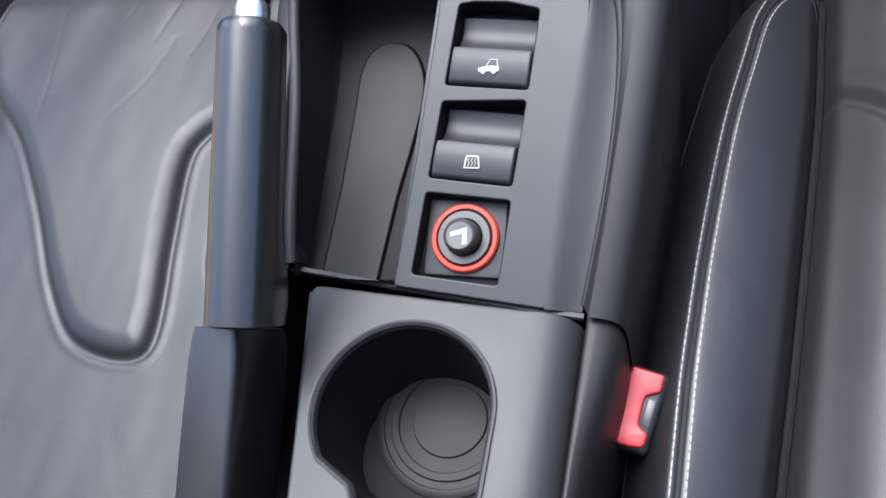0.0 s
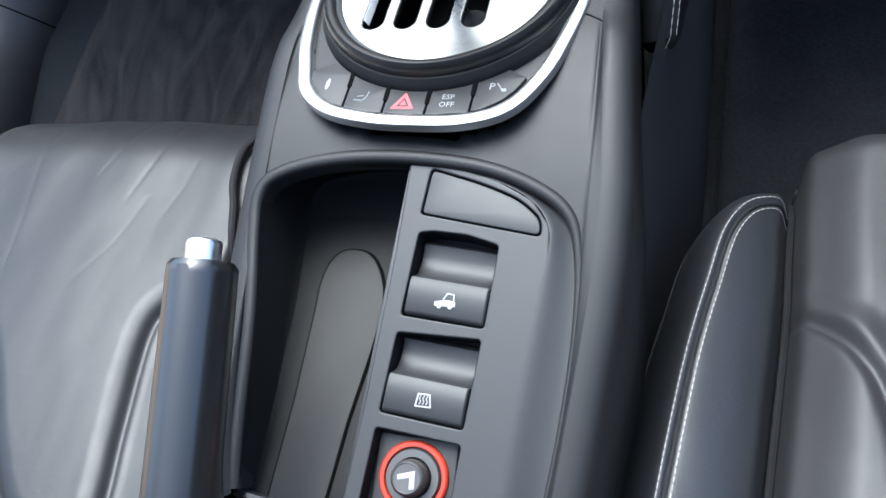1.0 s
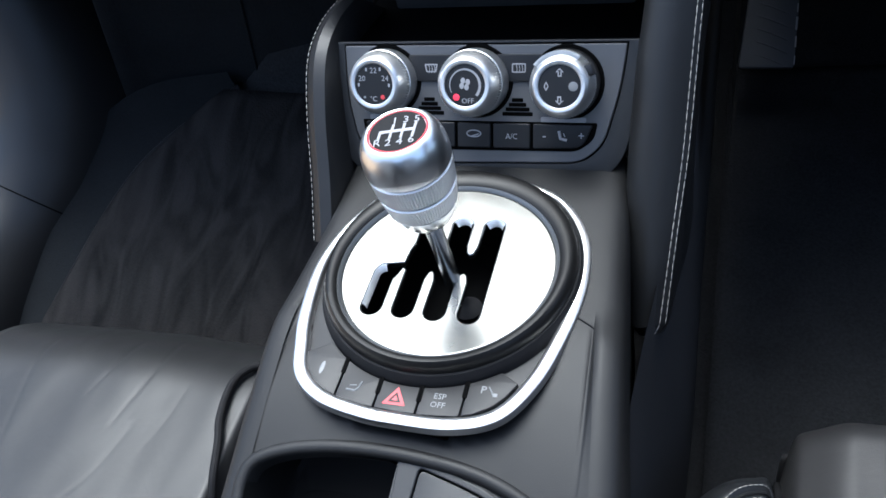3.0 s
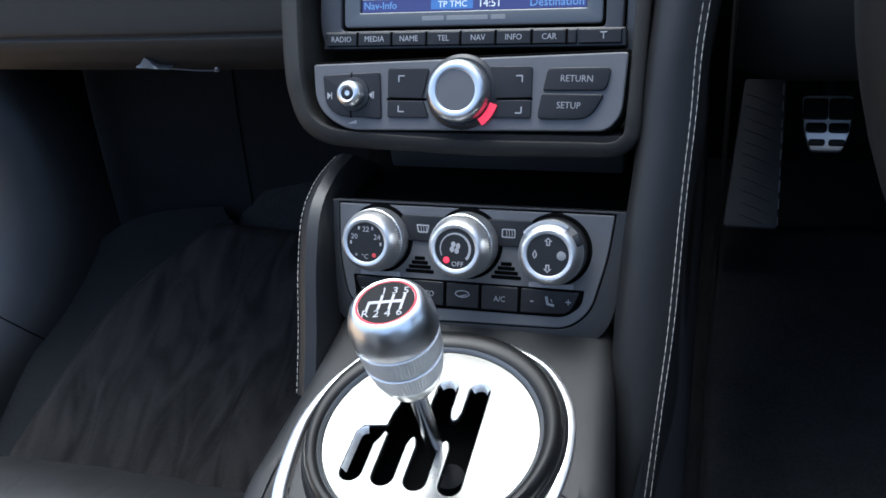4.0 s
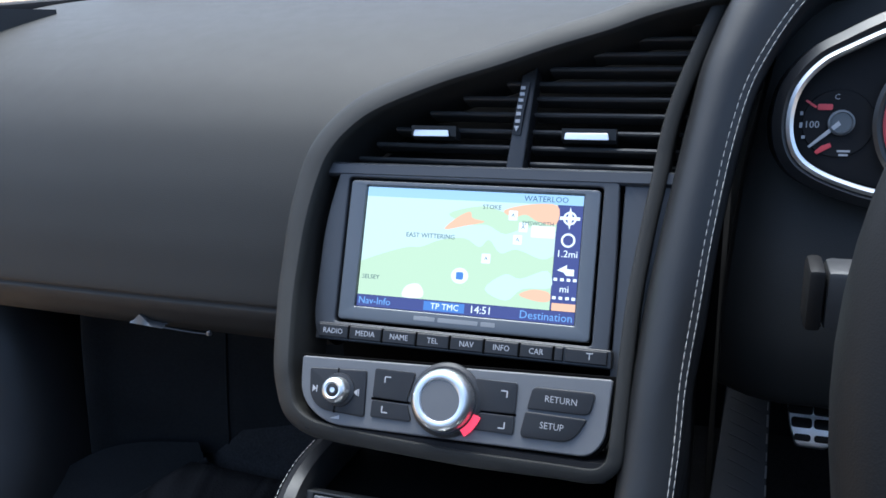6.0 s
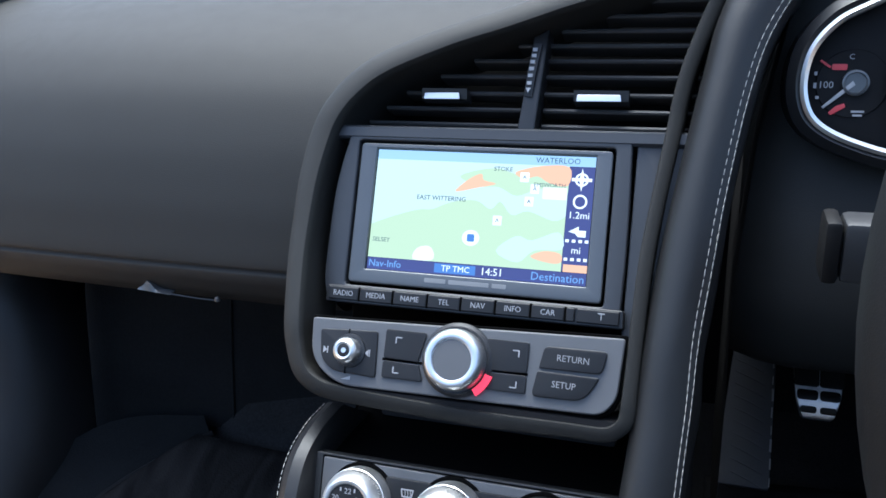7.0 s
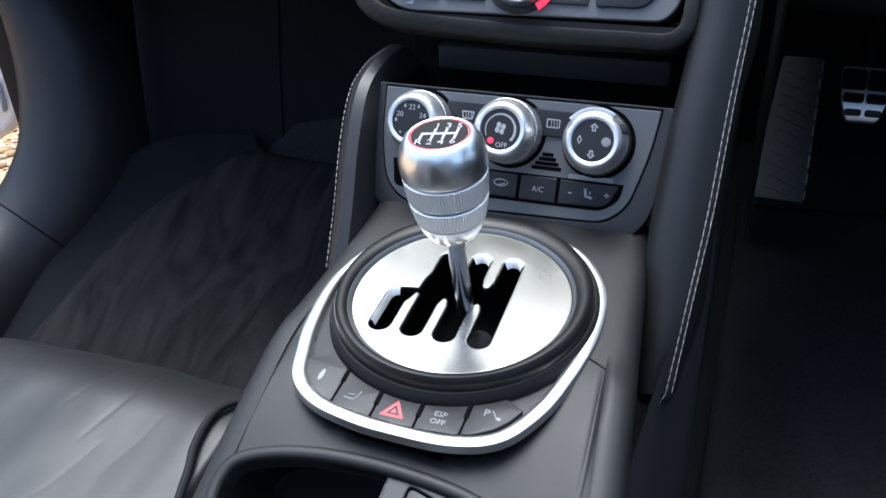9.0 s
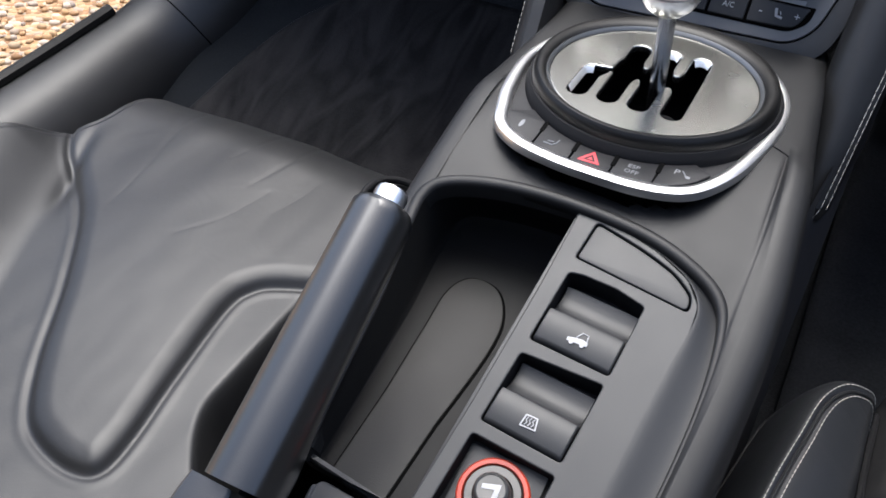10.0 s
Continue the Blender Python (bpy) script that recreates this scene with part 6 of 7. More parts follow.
# ---- driver's side ----
def driver_dash():
    dd = thing("driver_dashboard", (0.4, 0.70, 0.54), "black padded lower dashboard on the driver's side", "dashboard", kind="structure")
    prof = spline([(0.82, 0.560), (0.735, 0.537), (0.698, 0.541), (0.680, 0.556), (0.671, 0.590), (0.676, 0.630), (0.688, 0.665), (0.702, 0.70), (0.722, 0.752), (0.745, 0.80)], 6)
    rows = []
    for i in range(31):
        x = 0.148 + 0.57 * i / 30
        back = 0.020 * (1 - smooth01((x - 0.148) / 0.03))
        rows.append([(x, p[0] + back, p[1]) for p in prof])
    part("lower_panel", loft(rows), DASH_SKIN, dd)
    part("under_panel", block(0.153, 0.78, 0.555, 0.72, 1.16, 0.57, 0.004), DARK_PLASTIC, dd)
    # added dark sheet keeps the gap between pad and dashboard in shade
    part("pad_gap_sheet", loft([[(0.146, 0.60, 0.40), (0.146, 0.86, 0.40)], [(0.1465, 0.60, 0.55), (0.1465, 0.86, 0.55)], [(0.1465, 0.63, 0.62), (0.1465, 0.86, 0.62)], [(0.154, 0.67, 0.70), (0.154, 0.86, 0.70)], [(0.168, 0.70, 0.77), (0.168, 0.86, 0.78)], [(0.20, 0.74, 0.84), (0.20, 0.86, 0.85)]]), DARK_PLASTIC, dd)
    part("top_pad", block(0.17, 0.80, 0.80, 0.72, 1.16, 0.84, 0.012), DASH_SKIN, dd)
    # instruments
    ic = thing("instrument_cluster", (0.30, 0.69, 0.69), "round instruments behind a chrome-edged oval", "instruments")
    ring = spline([(0.203, 0.770), (0.1895, 0.7615), (0.1800, 0.749), (0.1765, 0.735), (0.1772, 0.722), (0.182, 0.711), (0.192, 0.7030), (0.208, 0.6965), (0.228, 0.6915), (0.27, 0.686), (0.33, 0.684), (0.40, 0.690), (0.440, 0.710), (0.446, 0.738), (0.43, 0.765), (0.38, 0.785), (0.30, 0.792), (0.24, 0.785)], 8, closed=True)
    path = [(p.x, 0.680 + 0.20 * (p.y - 0.72), p.y) for p in ring]
    part("chrome_edge", sweep(path, [(-0.0024, -0.004), (-0.0020, 0.001), (0, 0.0022), (0.0020, 0.001), (0.0024, -0.004)], up=(0, -1, 0.2), closed=True), SATIN_CHROME, ic, "bright chrome edge")
    part("hood_edge", sweep([(x + (0.3 - x) * -0.035, y + 0.003, z + (z - 0.735) * 0.10) for x, y, z in path], [(-0.006, -0.03), (-0.005, 0.001), (0, 0.005), (0.005, 0.001), (0.006, -0.03)], up=(0, -1, 0.2), closed=True), HARD_PLASTIC, ic, "black hood round the instruments")
    face = Matrix.Translation((0, 0.692, 0.722)) @ Matrix.Rotation(radians(79), 4, "X") @ Matrix.Scale(0.001, 4)
    part("cluster_face", plate([[(p.x * 1000, (p.y - 0.722) * 1000) for p in ring]], -4, 0, 0.3), DARK_PLASTIC, ic, "black instrument face", face)
    part("temperature_gauge", lathe([(19.5, 0.1), (19, 1.0), (0.1, 1.0)], 48), DARK_PLASTIC, ic, "small black temperature gauge", face @ Matrix.Translation((203, 6, 0)))
    part("hub_ring", lathe([(7.4, 1.0), (7.2, 3.2), (6.0, 3.6), (5.6, 2.4)], 36), BEZEL, ic, "grey hub ring", face @ Matrix.Translation((204.5, 6.5, 0)))
    part("needle", plate([[(203, 7.5), (187.5, -7.4), (188.6, -8.4), (204.5, 5.2)]], 2.0, 2.8, 0.2), WHITE_MARK, ic, "white needle", face)
    part("figures", merge(letters("100", 5.6, 189, 5.0, 1.4), letters("C", 4.4, 201.5, 21, 1.4), plate([box(182.4, 10.5, 184, 12.6)], 1.0, 1.5, 0.05), plate([box(182.4, 3.2, 184, 6.2)], 1.0, 1.5, 0.05), plate([box(184, -3.0, 185.8, -1.2)], 1.0, 1.5, 0.05), plate([box(203.5, -10.4, 210.5, -9.2)], 1.0, 1.4, 0.05), plate([box(204.5, -12.6, 209.5, -11.4)], 1.0, 1.4, 0.05)), WHITE_MARK, ic, "white figures", face)
    part("red_zone", merge(plate([rbox(191.5, 13.6, 199.5, 17.0, 0.8)], 1.0, 1.5, 0.05), plate([[(184.6, 18.6), (190.6, 14.4), (191.2, 15.6), (185.6, 19.4)]], 1.0, 1.5, 0.05), plate([[(191.5, -10.5), (193, -12), (200.5, -7.4), (199.5, -5.2), (195, -7)]], 1.0, 1.5, 0.05)), RED_MARK, ic, "red zones", face)
    rev = face @ Matrix.Translation((268, 8, 0))
    part("rev_counter", lathe([(47, 0.1), (48, 6), (46, 7.5), (44, 6.6), (43.4, 1.0), (0.1, 1.0)], 72), HARD_PLASTIC, ic, "large black rev counter", rev)
    part("red_band", sweep([(40.5 * math.cos(radians(a)), 40.5 * math.sin(radians(a)), 1.2) for a in range(120, 262, 4)], [(-1.4, 0), (1.4, 0), (1.4, 0.5), (-1.4, 0.5)]), RED_MARK, ic, "red dial edge", rev)
    # stalk
    st = thing("column_stalk", (0.19, 0.56, 0.675), "black column stalk with a grey end", "stalk")
    part("stalk_end", block(0.1805, 0.548, 0.6595, 0.1880, 0.572, 0.6895, 0.0025), WHEEL_LEATHER, st)
    part("stalk_body", block(0.1884, 0.549, 0.660, 0.245, 0.571, 0.6890, 0.003), SOFT_PLASTIC, st, "dark grey body of the stalk")
    part("stalk_arm", tube([(0.24, 0.562, 0.676), (0.32, 0.575, 0.68)], 0.007, 12), HARD_PLASTIC, st)
    part("stalk_mark", block(0.1985, 0.5482, 0.6755, 0.2005, 0.5492, 0.6775), DIM_MARK, st, "pale mark")
    part("column_cowl", block(0.315, 0.50, 0.635, 0.44, 0.70, 0.705, 0.02, 3), SOFT_PLASTIC, st)
    # wheel
    wh = thing("steering_wheel", (0.378, 0.40, 0.70), "black leather steering wheel", "steering wheel")
    at = Matrix.Translation((0.3777, 0.3992, 0.7074)) @ Matrix.Rotation(radians(68), 4, "X")
    rim = []
    for a in range(0, 360, 4):
        r = 0.190
        x, y = r * math.cos(radians(a)), r * math.sin(radians(a))
        rim.append((x, max(y, -0.1535), 0))
    part("rim", sweep(rim, [(0.0150 * math.cos(radians(a)), 0.0175 * math.sin(radians(a))) for a in range(0, 360, 20)], up=(0, 0, 1), closed=True), WHEEL_LEATHER, wh, "leather-covered rim", at)
    part("hub", lathe([(0.068, -0.02), (0.07, 0.0), (0.06, 0.018), (0.03, 0.026), (0.0001, 0.027)], 40), SOFT_PLASTIC, wh, "", at)
    for a in (0, 180, 250, 290):
        d = Vector((math.cos(radians(a)), math.sin(radians(a)), 0))
        part("spoke", sweep([d * 0.05, d * (0.18 if a in (0, 180) else 0.17)], [(-0.016, -0.008), (-0.014, 0.006), (0.014, 0.006), (0.016, -0.008)], up=(0, 0, 1)), SATIN_CHROME if a in (250, 290) else SOFT_PLASTIC, wh, "", at)
    # pedals
    pd = thing("clutch_pedal", (0.237, 0.92, 0.38), "bare metal clutch pedal with black rubber inserts", "pedal")
    pl = plane(0.90, 0.39, 1.2)
    def bent(bm):
        for w in bm.verts:
            w.co.z -= 0.013 * max(0.0, 22.0 - w.co.y) ** 2
        return bm
    part("pedal_pad", bent(plate([rounded([(224, 0), (251.5, 0), (257, 18), (259, 52), (215, 52), (217.5, 18)], [4, 4, 6, 5, 5, 6])], -5, 0, 1.2)), PEDAL_METAL, pd, "", pl)
    # top inserts spread to the edges to imitate shade on the upper pedal
    for r, (y0, y1) in enumerate(((4.5, 10.5), (16, 25.5), (28.5, 49))):
        for x0, x1 in ((222 - 3.0 * r, 236.6 + 0.6 * r), (239.4 - 0.6 * r, 253.8 + 2.6 * r)):
            part("rubber_insert", bent(plate([rbox(x0, y0, x1, y1, 3.4)], -0.5, 1.1, 0.5)), RUBBER, pd, "black rubber insert, spread out at the top to stand in for shade", pl)
    part("pedal_arm", tube([(0.238, 0.935, 0.41), (0.240, 0.965, 0.46), (0.242, 0.985, 0.56)], 0.009, 10), DARK_PLASTIC, pd)
    fr = thing("footrest", (0.175, 0.93, 0.28), "black ribbed footrest plate with a pale edge", "footrest")
    pf = plane(0.934, 0.281, 1.0)
    part("footrest_plate", plate([rounded([(152, 0), (206, 0), (209, 166), (166, 166)], 4)], -8, 0, 1.5), FOOTREST, fr, "", pf)
    for k in range(11):
        part("rib", tube([(168, 14 + 13.5 * k, -0.2), (184, 8 + 13.5 * k, 0.0), (199, 1 + 13.5 * k, -0.2)], 0.8, 6), FOOTREST, fr, "raised rib", pf)
    # pale broken line along the plate's outer edge
    stops = []
    for k in range(9):
        stops.append(tube([(205.8 + 0.3 * (k % 2), 3 + 18 * k, 0.3), (206.1, 12 + 18 * k + 2 * (k % 3), 0.3)], 0.55 + 0.25 * (k % 3), 6))
    part("edge_line", merge(*stops), WHITE_MARK, fr, "pale broken line along the edge", pf)


driver_dash()


# ---- seats ----
def passenger_seat():
    seat = thing("passenger_seat", (-0.30, 0.25, 0.10), "black leather passenger seat cushion with a raised side bolster", "seat", "seats")
    u_line = spline([(-0.455, 0.400), (-0.430, 0.372), (-0.404, 0.352), (-0.361, 0.316), (-0.316, 0.260), (-0.281, 0.206), (-0.254, 0.174), (-0.231, 0.1625), (-0.205, 0.1595), (-0.190, 0.167), (-0.190, 0.192), (-0.1985, 0.236), (-0.208, 0.296), (-0.204, 0.318), (-0.190, 0.331), (-0.150, 0.350)], 6)
    rim = spline([(-0.455, 0.54), (-0.452, 0.485), (-0.447, 0.440), (-0.450, 0.412), (-0.468, 0.382), (-0.486, 0.330), (-0.496, 0.250), (-0.495, 0.10), (-0.495, -0.12)], 6)
    valley = spline([(-0.436, 0.46), (-0.434, 0.411), (-0.400, 0.340), (-0.366, 0.268), (-0.336, 0.204), (-0.322, 0.10), (-0.32, -0.12)], 6)
    x, y = np.meshgrid(np.linspace(-0.540, -0.072, 320), np.linspace(-0.10, 0.530, 420))
    z = 0.272 + 0.095 * (y - 0.25) + 0.006 * np.exp(-((x + 0.30) / 0.10) ** 2) * step01((y - 0.1) / 0.2)
    d = groove_field(x, y, u_line)
    z += 0.0080 * step01(0.38 + d / 0.026) - 0.0030 * np.exp(-(np.abs(d) / 0.0032) ** 2)
    v = -groove_field(x, y, valley)
    z += 0.034 * step01(v / 0.07) * step01((0.43 - y) / 0.08) - 0.004 * np.exp(-(np.abs(v) / 0.007) ** 2) * step01((0.42 - y) / 0.05) * step01((y - 0.30) / 0.04)
    o = -groove_field(x, y, rim)
    z -= 0.17 * step01((o + 0.014) / 0.045) ** 1.5 + 0.0016 * np.exp(-((o + 0.012) / 0.0022) ** 2)
    z -= 0.15 * step01((x + 0.178 - 0.072 * step01((0.24 - y) / 0.12)) / 0.030) ** 2
    z -= 0.065 * np.clip((y - 0.430) / 0.100, 0, 1) ** 2.2
    for line, deep in (([(-0.262, 0.49), (-0.258, 0.45), (-0.268, 0.40)], 0.0004), ([(-0.292, 0.48), (-0.294, 0.45), (-0.302, 0.42)], 0.0003), ([(-0.372, 0.47), (-0.367, 0.43), (-0.352, 0.37), (-0.345, 0.33)], 0.0003), ([(-0.225, 0.44), (-0.228, 0.41), (-0.235, 0.385)], 0.00025), ([(-0.252, 0.40), (-0.262, 0.36), (-0.28, 0.33)], 0.00025)):
        z -= 0.6 * deep * np.exp(-(groove_field(x, y, spline(line, 6)) / 0.0020) ** 2)
    z += 0.0010 * noise_field(x, y, 12, 8, 0.2) + 0.0003 * noise_field(x, y, 55, 20, 4.2)
    z += 0.0005 * np.sin(x * 85 + 3 * noise_field(x, y, 8, 8, 2.0)) * step01((y - 0.33) / 0.08)
    x, y, z = (np.vstack([a, a[-1:] + b, a[-1:] + c]) for a, b, c in ((x, 0, 0), (y, 0.002, -0.006), (z, -0.03, -0.17)))
    part("cushion", sheet(x, y, z), LEATHER, seat, "smooth leather cushion with a stitched U-shaped seam", sharp=60)
    # backrest, mostly out of view, put in because it blocks light
    back = loft([[(x, 0.085 - 0.03 * math.cos((x + 0.34) * 6) - 0.30 * s + 0.012 * math.sin(s * 9), 0.255 + 0.56 * s) for x in [-0.56 + 0.44 * k / 20 for k in range(21)]] for s in [j / 14 for j in range(15)]])
    ob = part("backrest", back, LEATHER, seat)
    ob.modifiers.new("thick", "SOLIDIFY").thickness = 0.06
    # black curve of the seat's side seam, drawn as a thin tube
    cab = [(-0.155, 0.476, 0.290), (-0.168, 0.473, 0.296), (-0.180, 0.465, 0.301), (-0.187, 0.452, 0.304), (-0.188, 0.436, 0.304), (-0.184, 0.414, 0.302), (-0.177, 0.397, 0.300), (-0.171, 0.372, 0.292), (-0.168, 0.350, 0.27)]
    cable = part("seat_edge_piping", tube(spline(cab, 8), 0.0030, 10), DARK_PLASTIC, None)
    tagged(cable, "thin black piping curve along the passenger seat's side seam", "cable")


passenger_seat()


def driver_seat():
    seat = thing("driver_seat", (0.30, 0.25, 0.10), "black leather driver's seat with twin pale stitching along its bolster", "seat", "seats")
    s1 = spline([(0.1890, 0.434), (0.1835, 0.430), (0.1650, 0.4165), (0.1530, 0.394), (0.1455, 0.358), (0.1385, 0.3215), (0.1335, 0.285), (0.1285, 0.238), (0.1260, 0.205), (0.1238, 0.170), (0.1225, 0.12), (0.121, 0.05), (0.12, -0.12)], 8)
    s2 = spline([(0.196, 0.510), (0.191, 0.470), (0.1885, 0.435), (0.1872, 0.404), (0.1858, 0.360), (0.1806, 0.290), (0.1738, 0.205), (0.1664, 0.125), (0.159, 0.03), (0.155, -0.12)], 8)
    s3 = spline([(0.180, 0.366), (0.1897, 0.356), (0.2075, 0.340), (0.2202, 0.322), (0.230, 0.297), (0.240, 0.24), (0.252, 0.12), (0.258, -0.1)], 8)

    def surface(x, y):
        dm, dc = groove_field(x, y, s2), groove_field(x, y, s3)
        ds = -groove_field(x, y, [(0.30, 0.452), (0.22, 0.445)] + [tuple(p) for p in s1])
        am = np.abs(dm)
        base = 0.292 + 0.075 * (y - 0.30)
        inner = base - 0.014 + 0.018 * step01(am / 0.04) + 0.004 * np.sin(np.clip((x - 0.19) / 0.25, 0, 1) * 3) - 0.007 * np.exp(-(np.abs(dc) / 0.0048) ** 2) - 0.006 * step01(dc / 0.024)
        inner -= 0.09 * np.clip((y - 0.462) / 0.055, 0, 1) ** 2.2
        outer = base - 0.018 + 0.026 * (1 - (1 - np.clip(am / 0.055, 0, 1)) ** 2)
        outer -= 0.040 * np.clip((ds - 0.003) / 0.023, 0, 1.5) ** 1.6 + 0.15 * step01((ds - 0.026) / 0.018)
        mix = step01(0.5 + dm / 0.012)
        z = outer * (1 - mix) + inner * mix
        z -= 0.024 * np.exp(-(am / 0.0050) ** 2) + 0.0016 * np.exp(-(np.abs(ds) / 0.0018) ** 2) * (1 - mix)
        return z + 0.0010 * noise_field(x, y, 12, 8, 7.2) + 0.0003 * noise_field(x, y, 60, 26, 1.2)

    def height(a, b):
        return float(surface(np.array([[a]]), np.array([[b]]))[0, 0])
    x, y = np.meshgrid(0.086 + 0.49 * np.linspace(0, 1, 360) ** 1.45, np.linspace(-0.12, 0.520, 330))
    bm = sheet(x, y, surface(x, y))
    # faces on the centre side of the deep seam take the lighter tone
    mid = np.array([tuple(f.calc_center_median())[:2] for f in bm.faces])
    centre = groove_field(mid[:, :1], mid[:, 1:], s2)[:, 0] > 0
    ob = part("cushion", bm, BOLSTER_LEATHER, seat, "leather cushion, blue-black on the bolster and lighter grey past the deep seam", sharp=60)
    ob.data.materials.append(LIGHTER_LEATHER)
    ob.data.polygons.foreach_set("material_index", centre.astype(np.int32))
    # unseen backrest, added to shade the rear of the cushion
    back = loft([[(x, 0.055 - 0.03 * math.cos((x - 0.36) * 6) - 0.28 * s + 0.012 * math.sin(s * 9), 0.255 + 0.60 * s) for x in [0.165 + 0.42 * k / 20 for k in range(21)]] for s in [j / 14 for j in range(15)]])
    ob = part("backrest", back, BOLSTER_LEATHER, seat)
    ob.modifiers.new("thick", "SOLIDIFY").thickness = 0.06

    def beside(off, lift):
        path = []
        for i, p in enumerate(s1):
            d = (s1[min(i + 1, len(s1) - 1)] - s1[max(i - 1, 0)]).normalized()
            q = p + Vector((d.y, -d.x)) * off
            path.append((q.x, q.y, height(q.x, q.y) + lift))
        return path[1:]
    for off in (-0.0035, 0.0035):
        stitches("stitching", beside(off, 0.0006), THREAD, seat, 0.36, 3.4, 0.4)
    # dark tube laid in the groove to imitate the seam's shade
    part("seam_shade", tube([(p.x, p.y, height(p.x, p.y) + 0.006) for p in s2[3:-2]], 0.0026, 8), DARK_PLASTIC, seat, "dark tube standing in for the shade in the deep seam")
    part("welt", tube(beside(0.0, 0.0006), 0.0012, 8), LEATHER, seat, "raised leather welt between the stitch rows")
    part("side_piping", tube(beside(0.0275, 0.0004), 0.0010, 8), LEATHER, seat, "thin piping low on the bolster's side")


driver_seat()


# ---- handbrake ----
def handbrake():
    hb = thing("handbrake", (-0.066, 0.13, 0.37), "black leather handbrake lever with a chrome release button", "handbrake")
    tip, base = Vector((-0.0618, 0.2495, 0.4435)), Vector((-0.0575, 0.128, 0.371))
    ax = (tip - base).normalized()
    side = ax.cross(Vector((0, 0, 1))).normalized()
    up = side.cross(ax)
    L = (tip - base).length
    rows = []
    for i in range(41):
        t = i / 40
        c = base + ax * (L * (0.07 + 0.90 * t))
        w = 0.0155 - 0.0012 * t
        bulge = 0.010 * math.exp(-((t - 0.10) / 0.16) ** 2)
        row = []
        for k in range(48):
            a = 2 * math.pi * k / 48
            facet = 0.82 + 0.18 * 0.99 / math.cos(a % (math.pi / 4) - math.pi / 8)
            x, y = math.cos(a) * facet, math.sin(a) * facet
            sx = w * x
            sy = (w * 1.05 if y > 0 else w * 1.25 + bulge) * y
            row.append(c + side * sx + up * sy)
        rows.append(row)
    rows.append([rows[-1][k].lerp(base + ax * L * 0.97, 0.12) + ax * 0.0025 for k in range(48)])
    rows.append([rows[-2][k].lerp(base + ax * L * 0.97, 0.45) + ax * 0.0030 for k in range(48)])
    part("grip", loft(rows, closed=True, cap=True), GRIP_LEATHER, hb, "smooth leather-covered grip")
    at = Matrix.Translation(tip - ax * 0.004) @ ax.to_track_quat("Z", "Y").to_matrix().to_4x4() @ Matrix.Scale(0.001, 4)
    part("button_collar", lathe([(9.4, -2), (9.2, 1.4), (8.2, 2.2)], 32), HARD_PLASTIC, hb, "", at)
    part("release_button", lathe([(7.6, 0), (7.8, 9.6), (7.2, 11.2), (5.8, 11.9), (0.1, 12.0)], 14), ALU_POLISHED, hb, "faceted chrome release button", at)
    rows = []
    down = Vector((0, -0.88, -0.475))
    across = Vector((1, 0, 0))
    rise = across.cross(-down)
    for i in range(21):
        c = Vector((-0.0705, 0.1335, 0.3768)) + down * (0.17 * i / 20)
        w, h = 0.0136 + 0.0006 * smooth01(i / 6), 0.040
        w -= 0.002 * (1 - smooth01(i / 1.5))
        rows.append([c + across * (w * x) + rise * (h * y) for x, y in rbox(-1, -1.2, 1, 0.0, 0.30)])
    part("lever_cover", loft(rows, closed=True, cap=True), GRIP_LEATHER, hb, "boxy soft sleeve at the lever's foot")
    # flat black sheet put in for the shade between seat and console
    shade_sheet = loft([[(-0.078, 0.02, 0.26), (-0.052, 0.02, 0.26)], [(-0.085, 0.15, 0.26), (-0.050, 0.15, 0.26)], [(-0.098, 0.30, 0.29), (-0.090, 0.30, 0.29)]])
    part("lever_shade", shade_sheet, GAP_AND_SHADE, hb, "black sheet standing in for the shade beside the console")


handbrake()


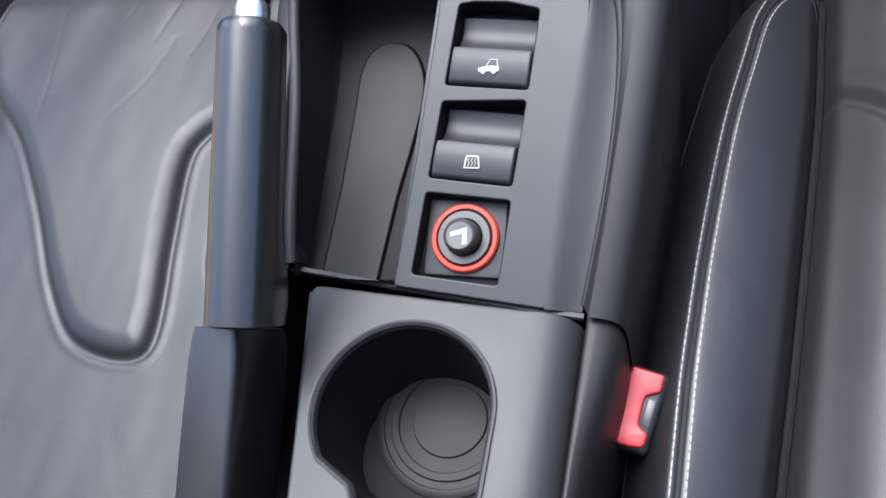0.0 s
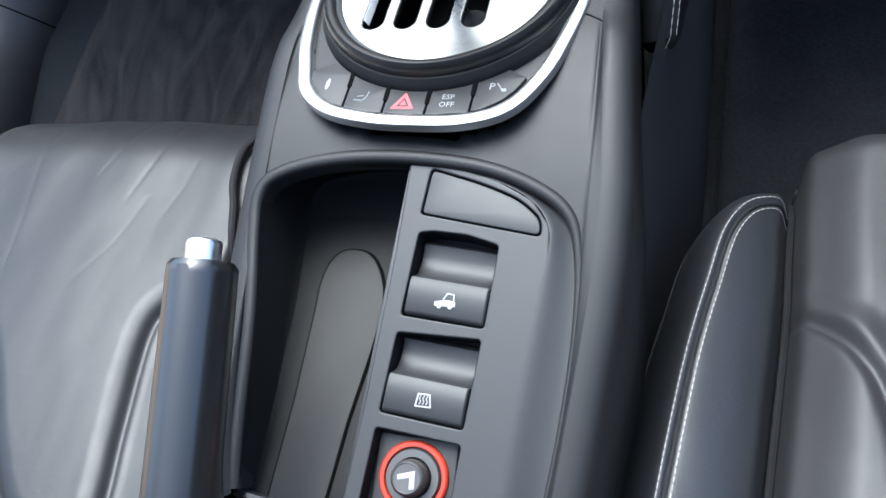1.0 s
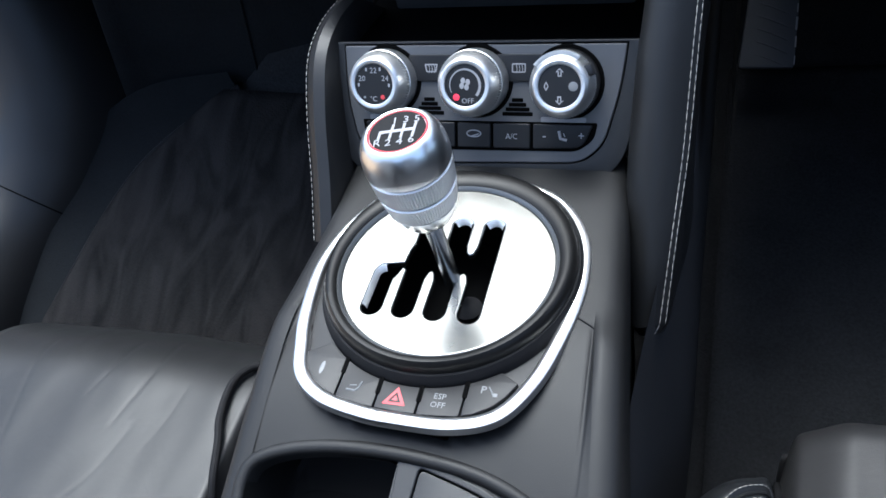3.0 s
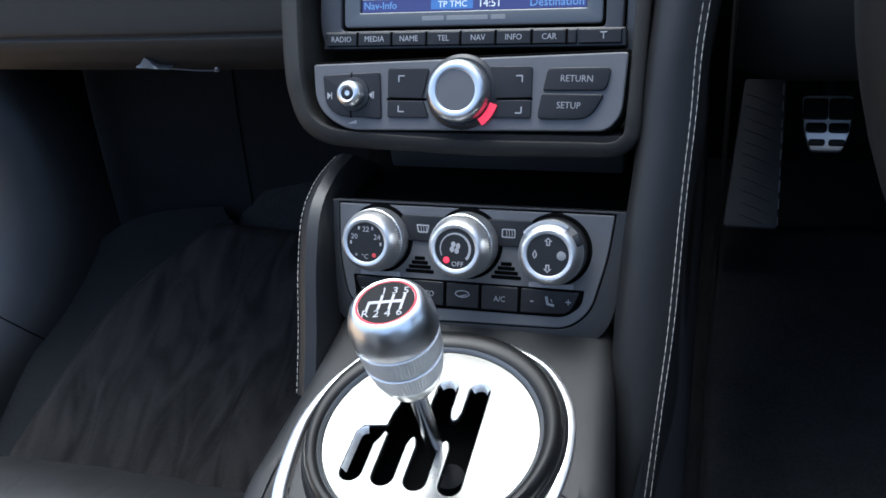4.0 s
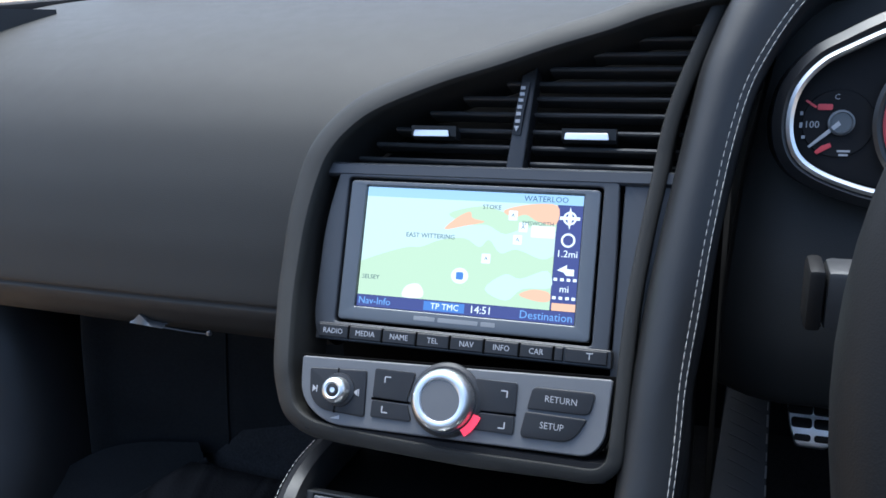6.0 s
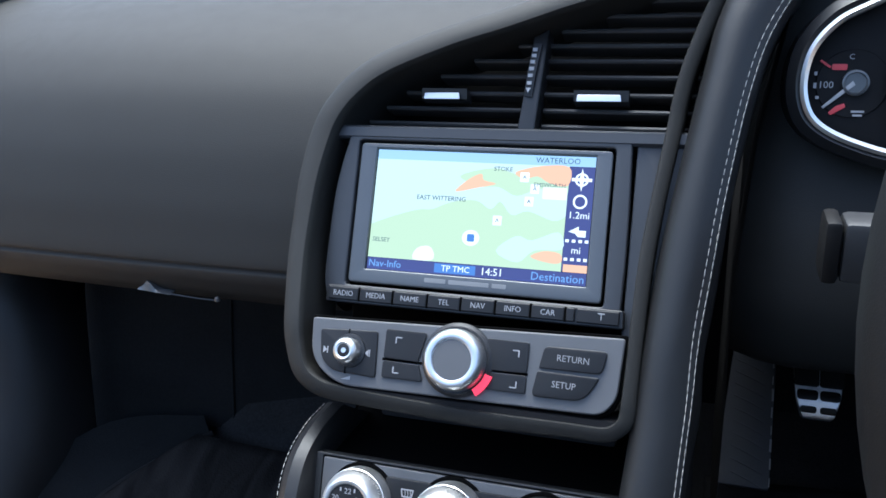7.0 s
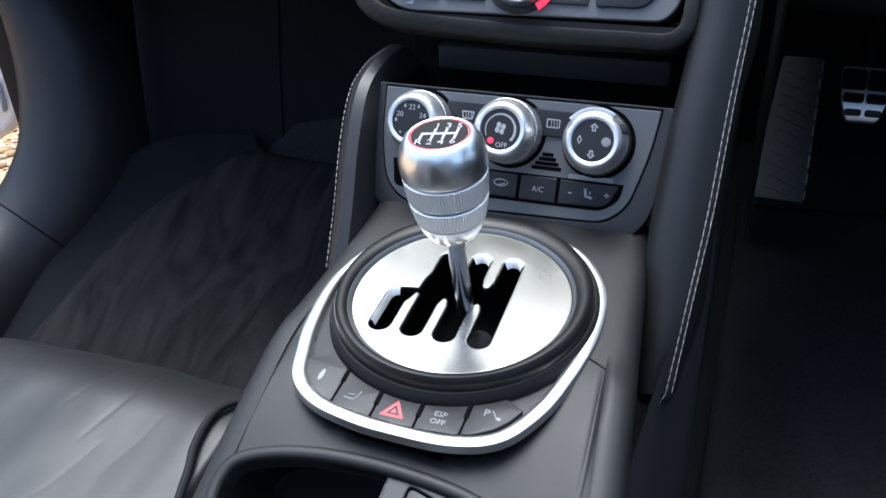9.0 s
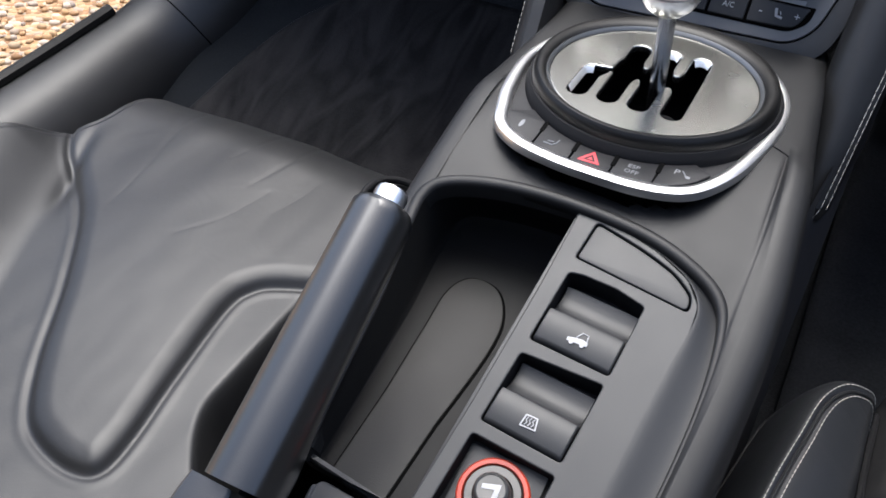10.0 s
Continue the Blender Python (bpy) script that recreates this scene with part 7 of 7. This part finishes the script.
def seat_belt_buckle():
    b = thing("seat_belt_buckle", (0.100, 0.185, 0.22), "red seat belt release button in a black buckle", "buckle")
    at = Matrix.Translation((0.0995, 0.155, 0.286)) @ Euler((radians(14), radians(4), radians(-12))).to_matrix().to_4x4() @ Matrix.Scale(0.00118, 4)
    part("buckle_body", block(-10.5, -17, -70, 10.5, 17, -1.5, 2.5, 3), HARD_PLASTIC, b, "black buckle body", at)
    part("release_button", plate([rounded([(-9, -15.5), (4, -15.5), (8.6, -14), (8.8, -8.5), (4.2, -6.5), (3.6, 5.5), (8.8, 8.5), (8.6, 15.5), (-9, 15.5)], [2, 2, 1.5, 1.5, 2, 2, 1.5, 1.5, 2])], -4, 1.2, 1.0, 3), RED_PLASTIC, b, "red push button", at)
    part("latch", block(4.6, -6, -4, 8.4, 5, -1.2, 0.4), DULL_METAL, b, "small metal latch in the slot", at)


seat_belt_buckle()


# ---- the open passenger door ----
def car_door():
    d = thing("car_door", (-0.95, 0.9, 0.1), "open white car door with black inner trim", "car door")
    # across the door (millimetres from its hinge), up, and out of its inner face
    m = Matrix(((-0.993, 0, 0.12, -0.795), (-0.12, 0, -0.993, 0.90), (0, 1, 0, 0), (0, 0, 0, 1))) @ Matrix.Scale(0.001, 4)
    shell = rounded([(0, 740), (-4, 300), (28, 262), (100, 225), (200, 206), (420, 196), (700, 196), (930, 215), (950, 300), (940, 740)], [5, 30, 30, 40, 60, 90, 90, 60, 60, 5])
    part("door_shell", plate([shell], -110, 0, 14, 4), WHITE_PAINT, d, "white painted door shell", m)
    trim = rounded([(98, 735), (100, 350), (118, 282), (170, 240), (260, 224), (700, 216), (900, 240), (905, 735)], [10, 60, 40, 40, 60, 60, 40, 10])
    part("inner_trim", plate([trim], 1, 40, 16, 4), DARK_PLASTIC, d, "black inner trim panel", m)
    part("seal_lip", sweep([(p[0], p[1], 2) for p in rounded([(84, 735), (86, 346), (106, 274), (162, 232), (258, 216)], 30)[6:]], circle(0, 0, 3.5, 8)), WHITE_PAINT, d, "pressed edge round the trim", m)
    for z in (0.40, 0.62):
        part("hinge", block(-0.805, 0.885, z - 0.02, -0.690, 0.915, z + 0.02, 0.006), WHITE_PAINT, d, "white hinge arm")
    check = part("check_bracket", plate([rounded([(24, 292), (62, 300), (66, 322), (58, 345), (20, 338)], 6)], -1, 9, 3), WHITE_PAINT, d, "white bracket of the door check", m)
    part("bolt", lathe([(7.5, 8.5), (7.5, 11.5), (5.5, 12.5), (0.1, 12.5)], 20), DARK_PLASTIC, check, "dark bolt head", m @ Matrix.Translation((44, 312, 0)))


car_door()
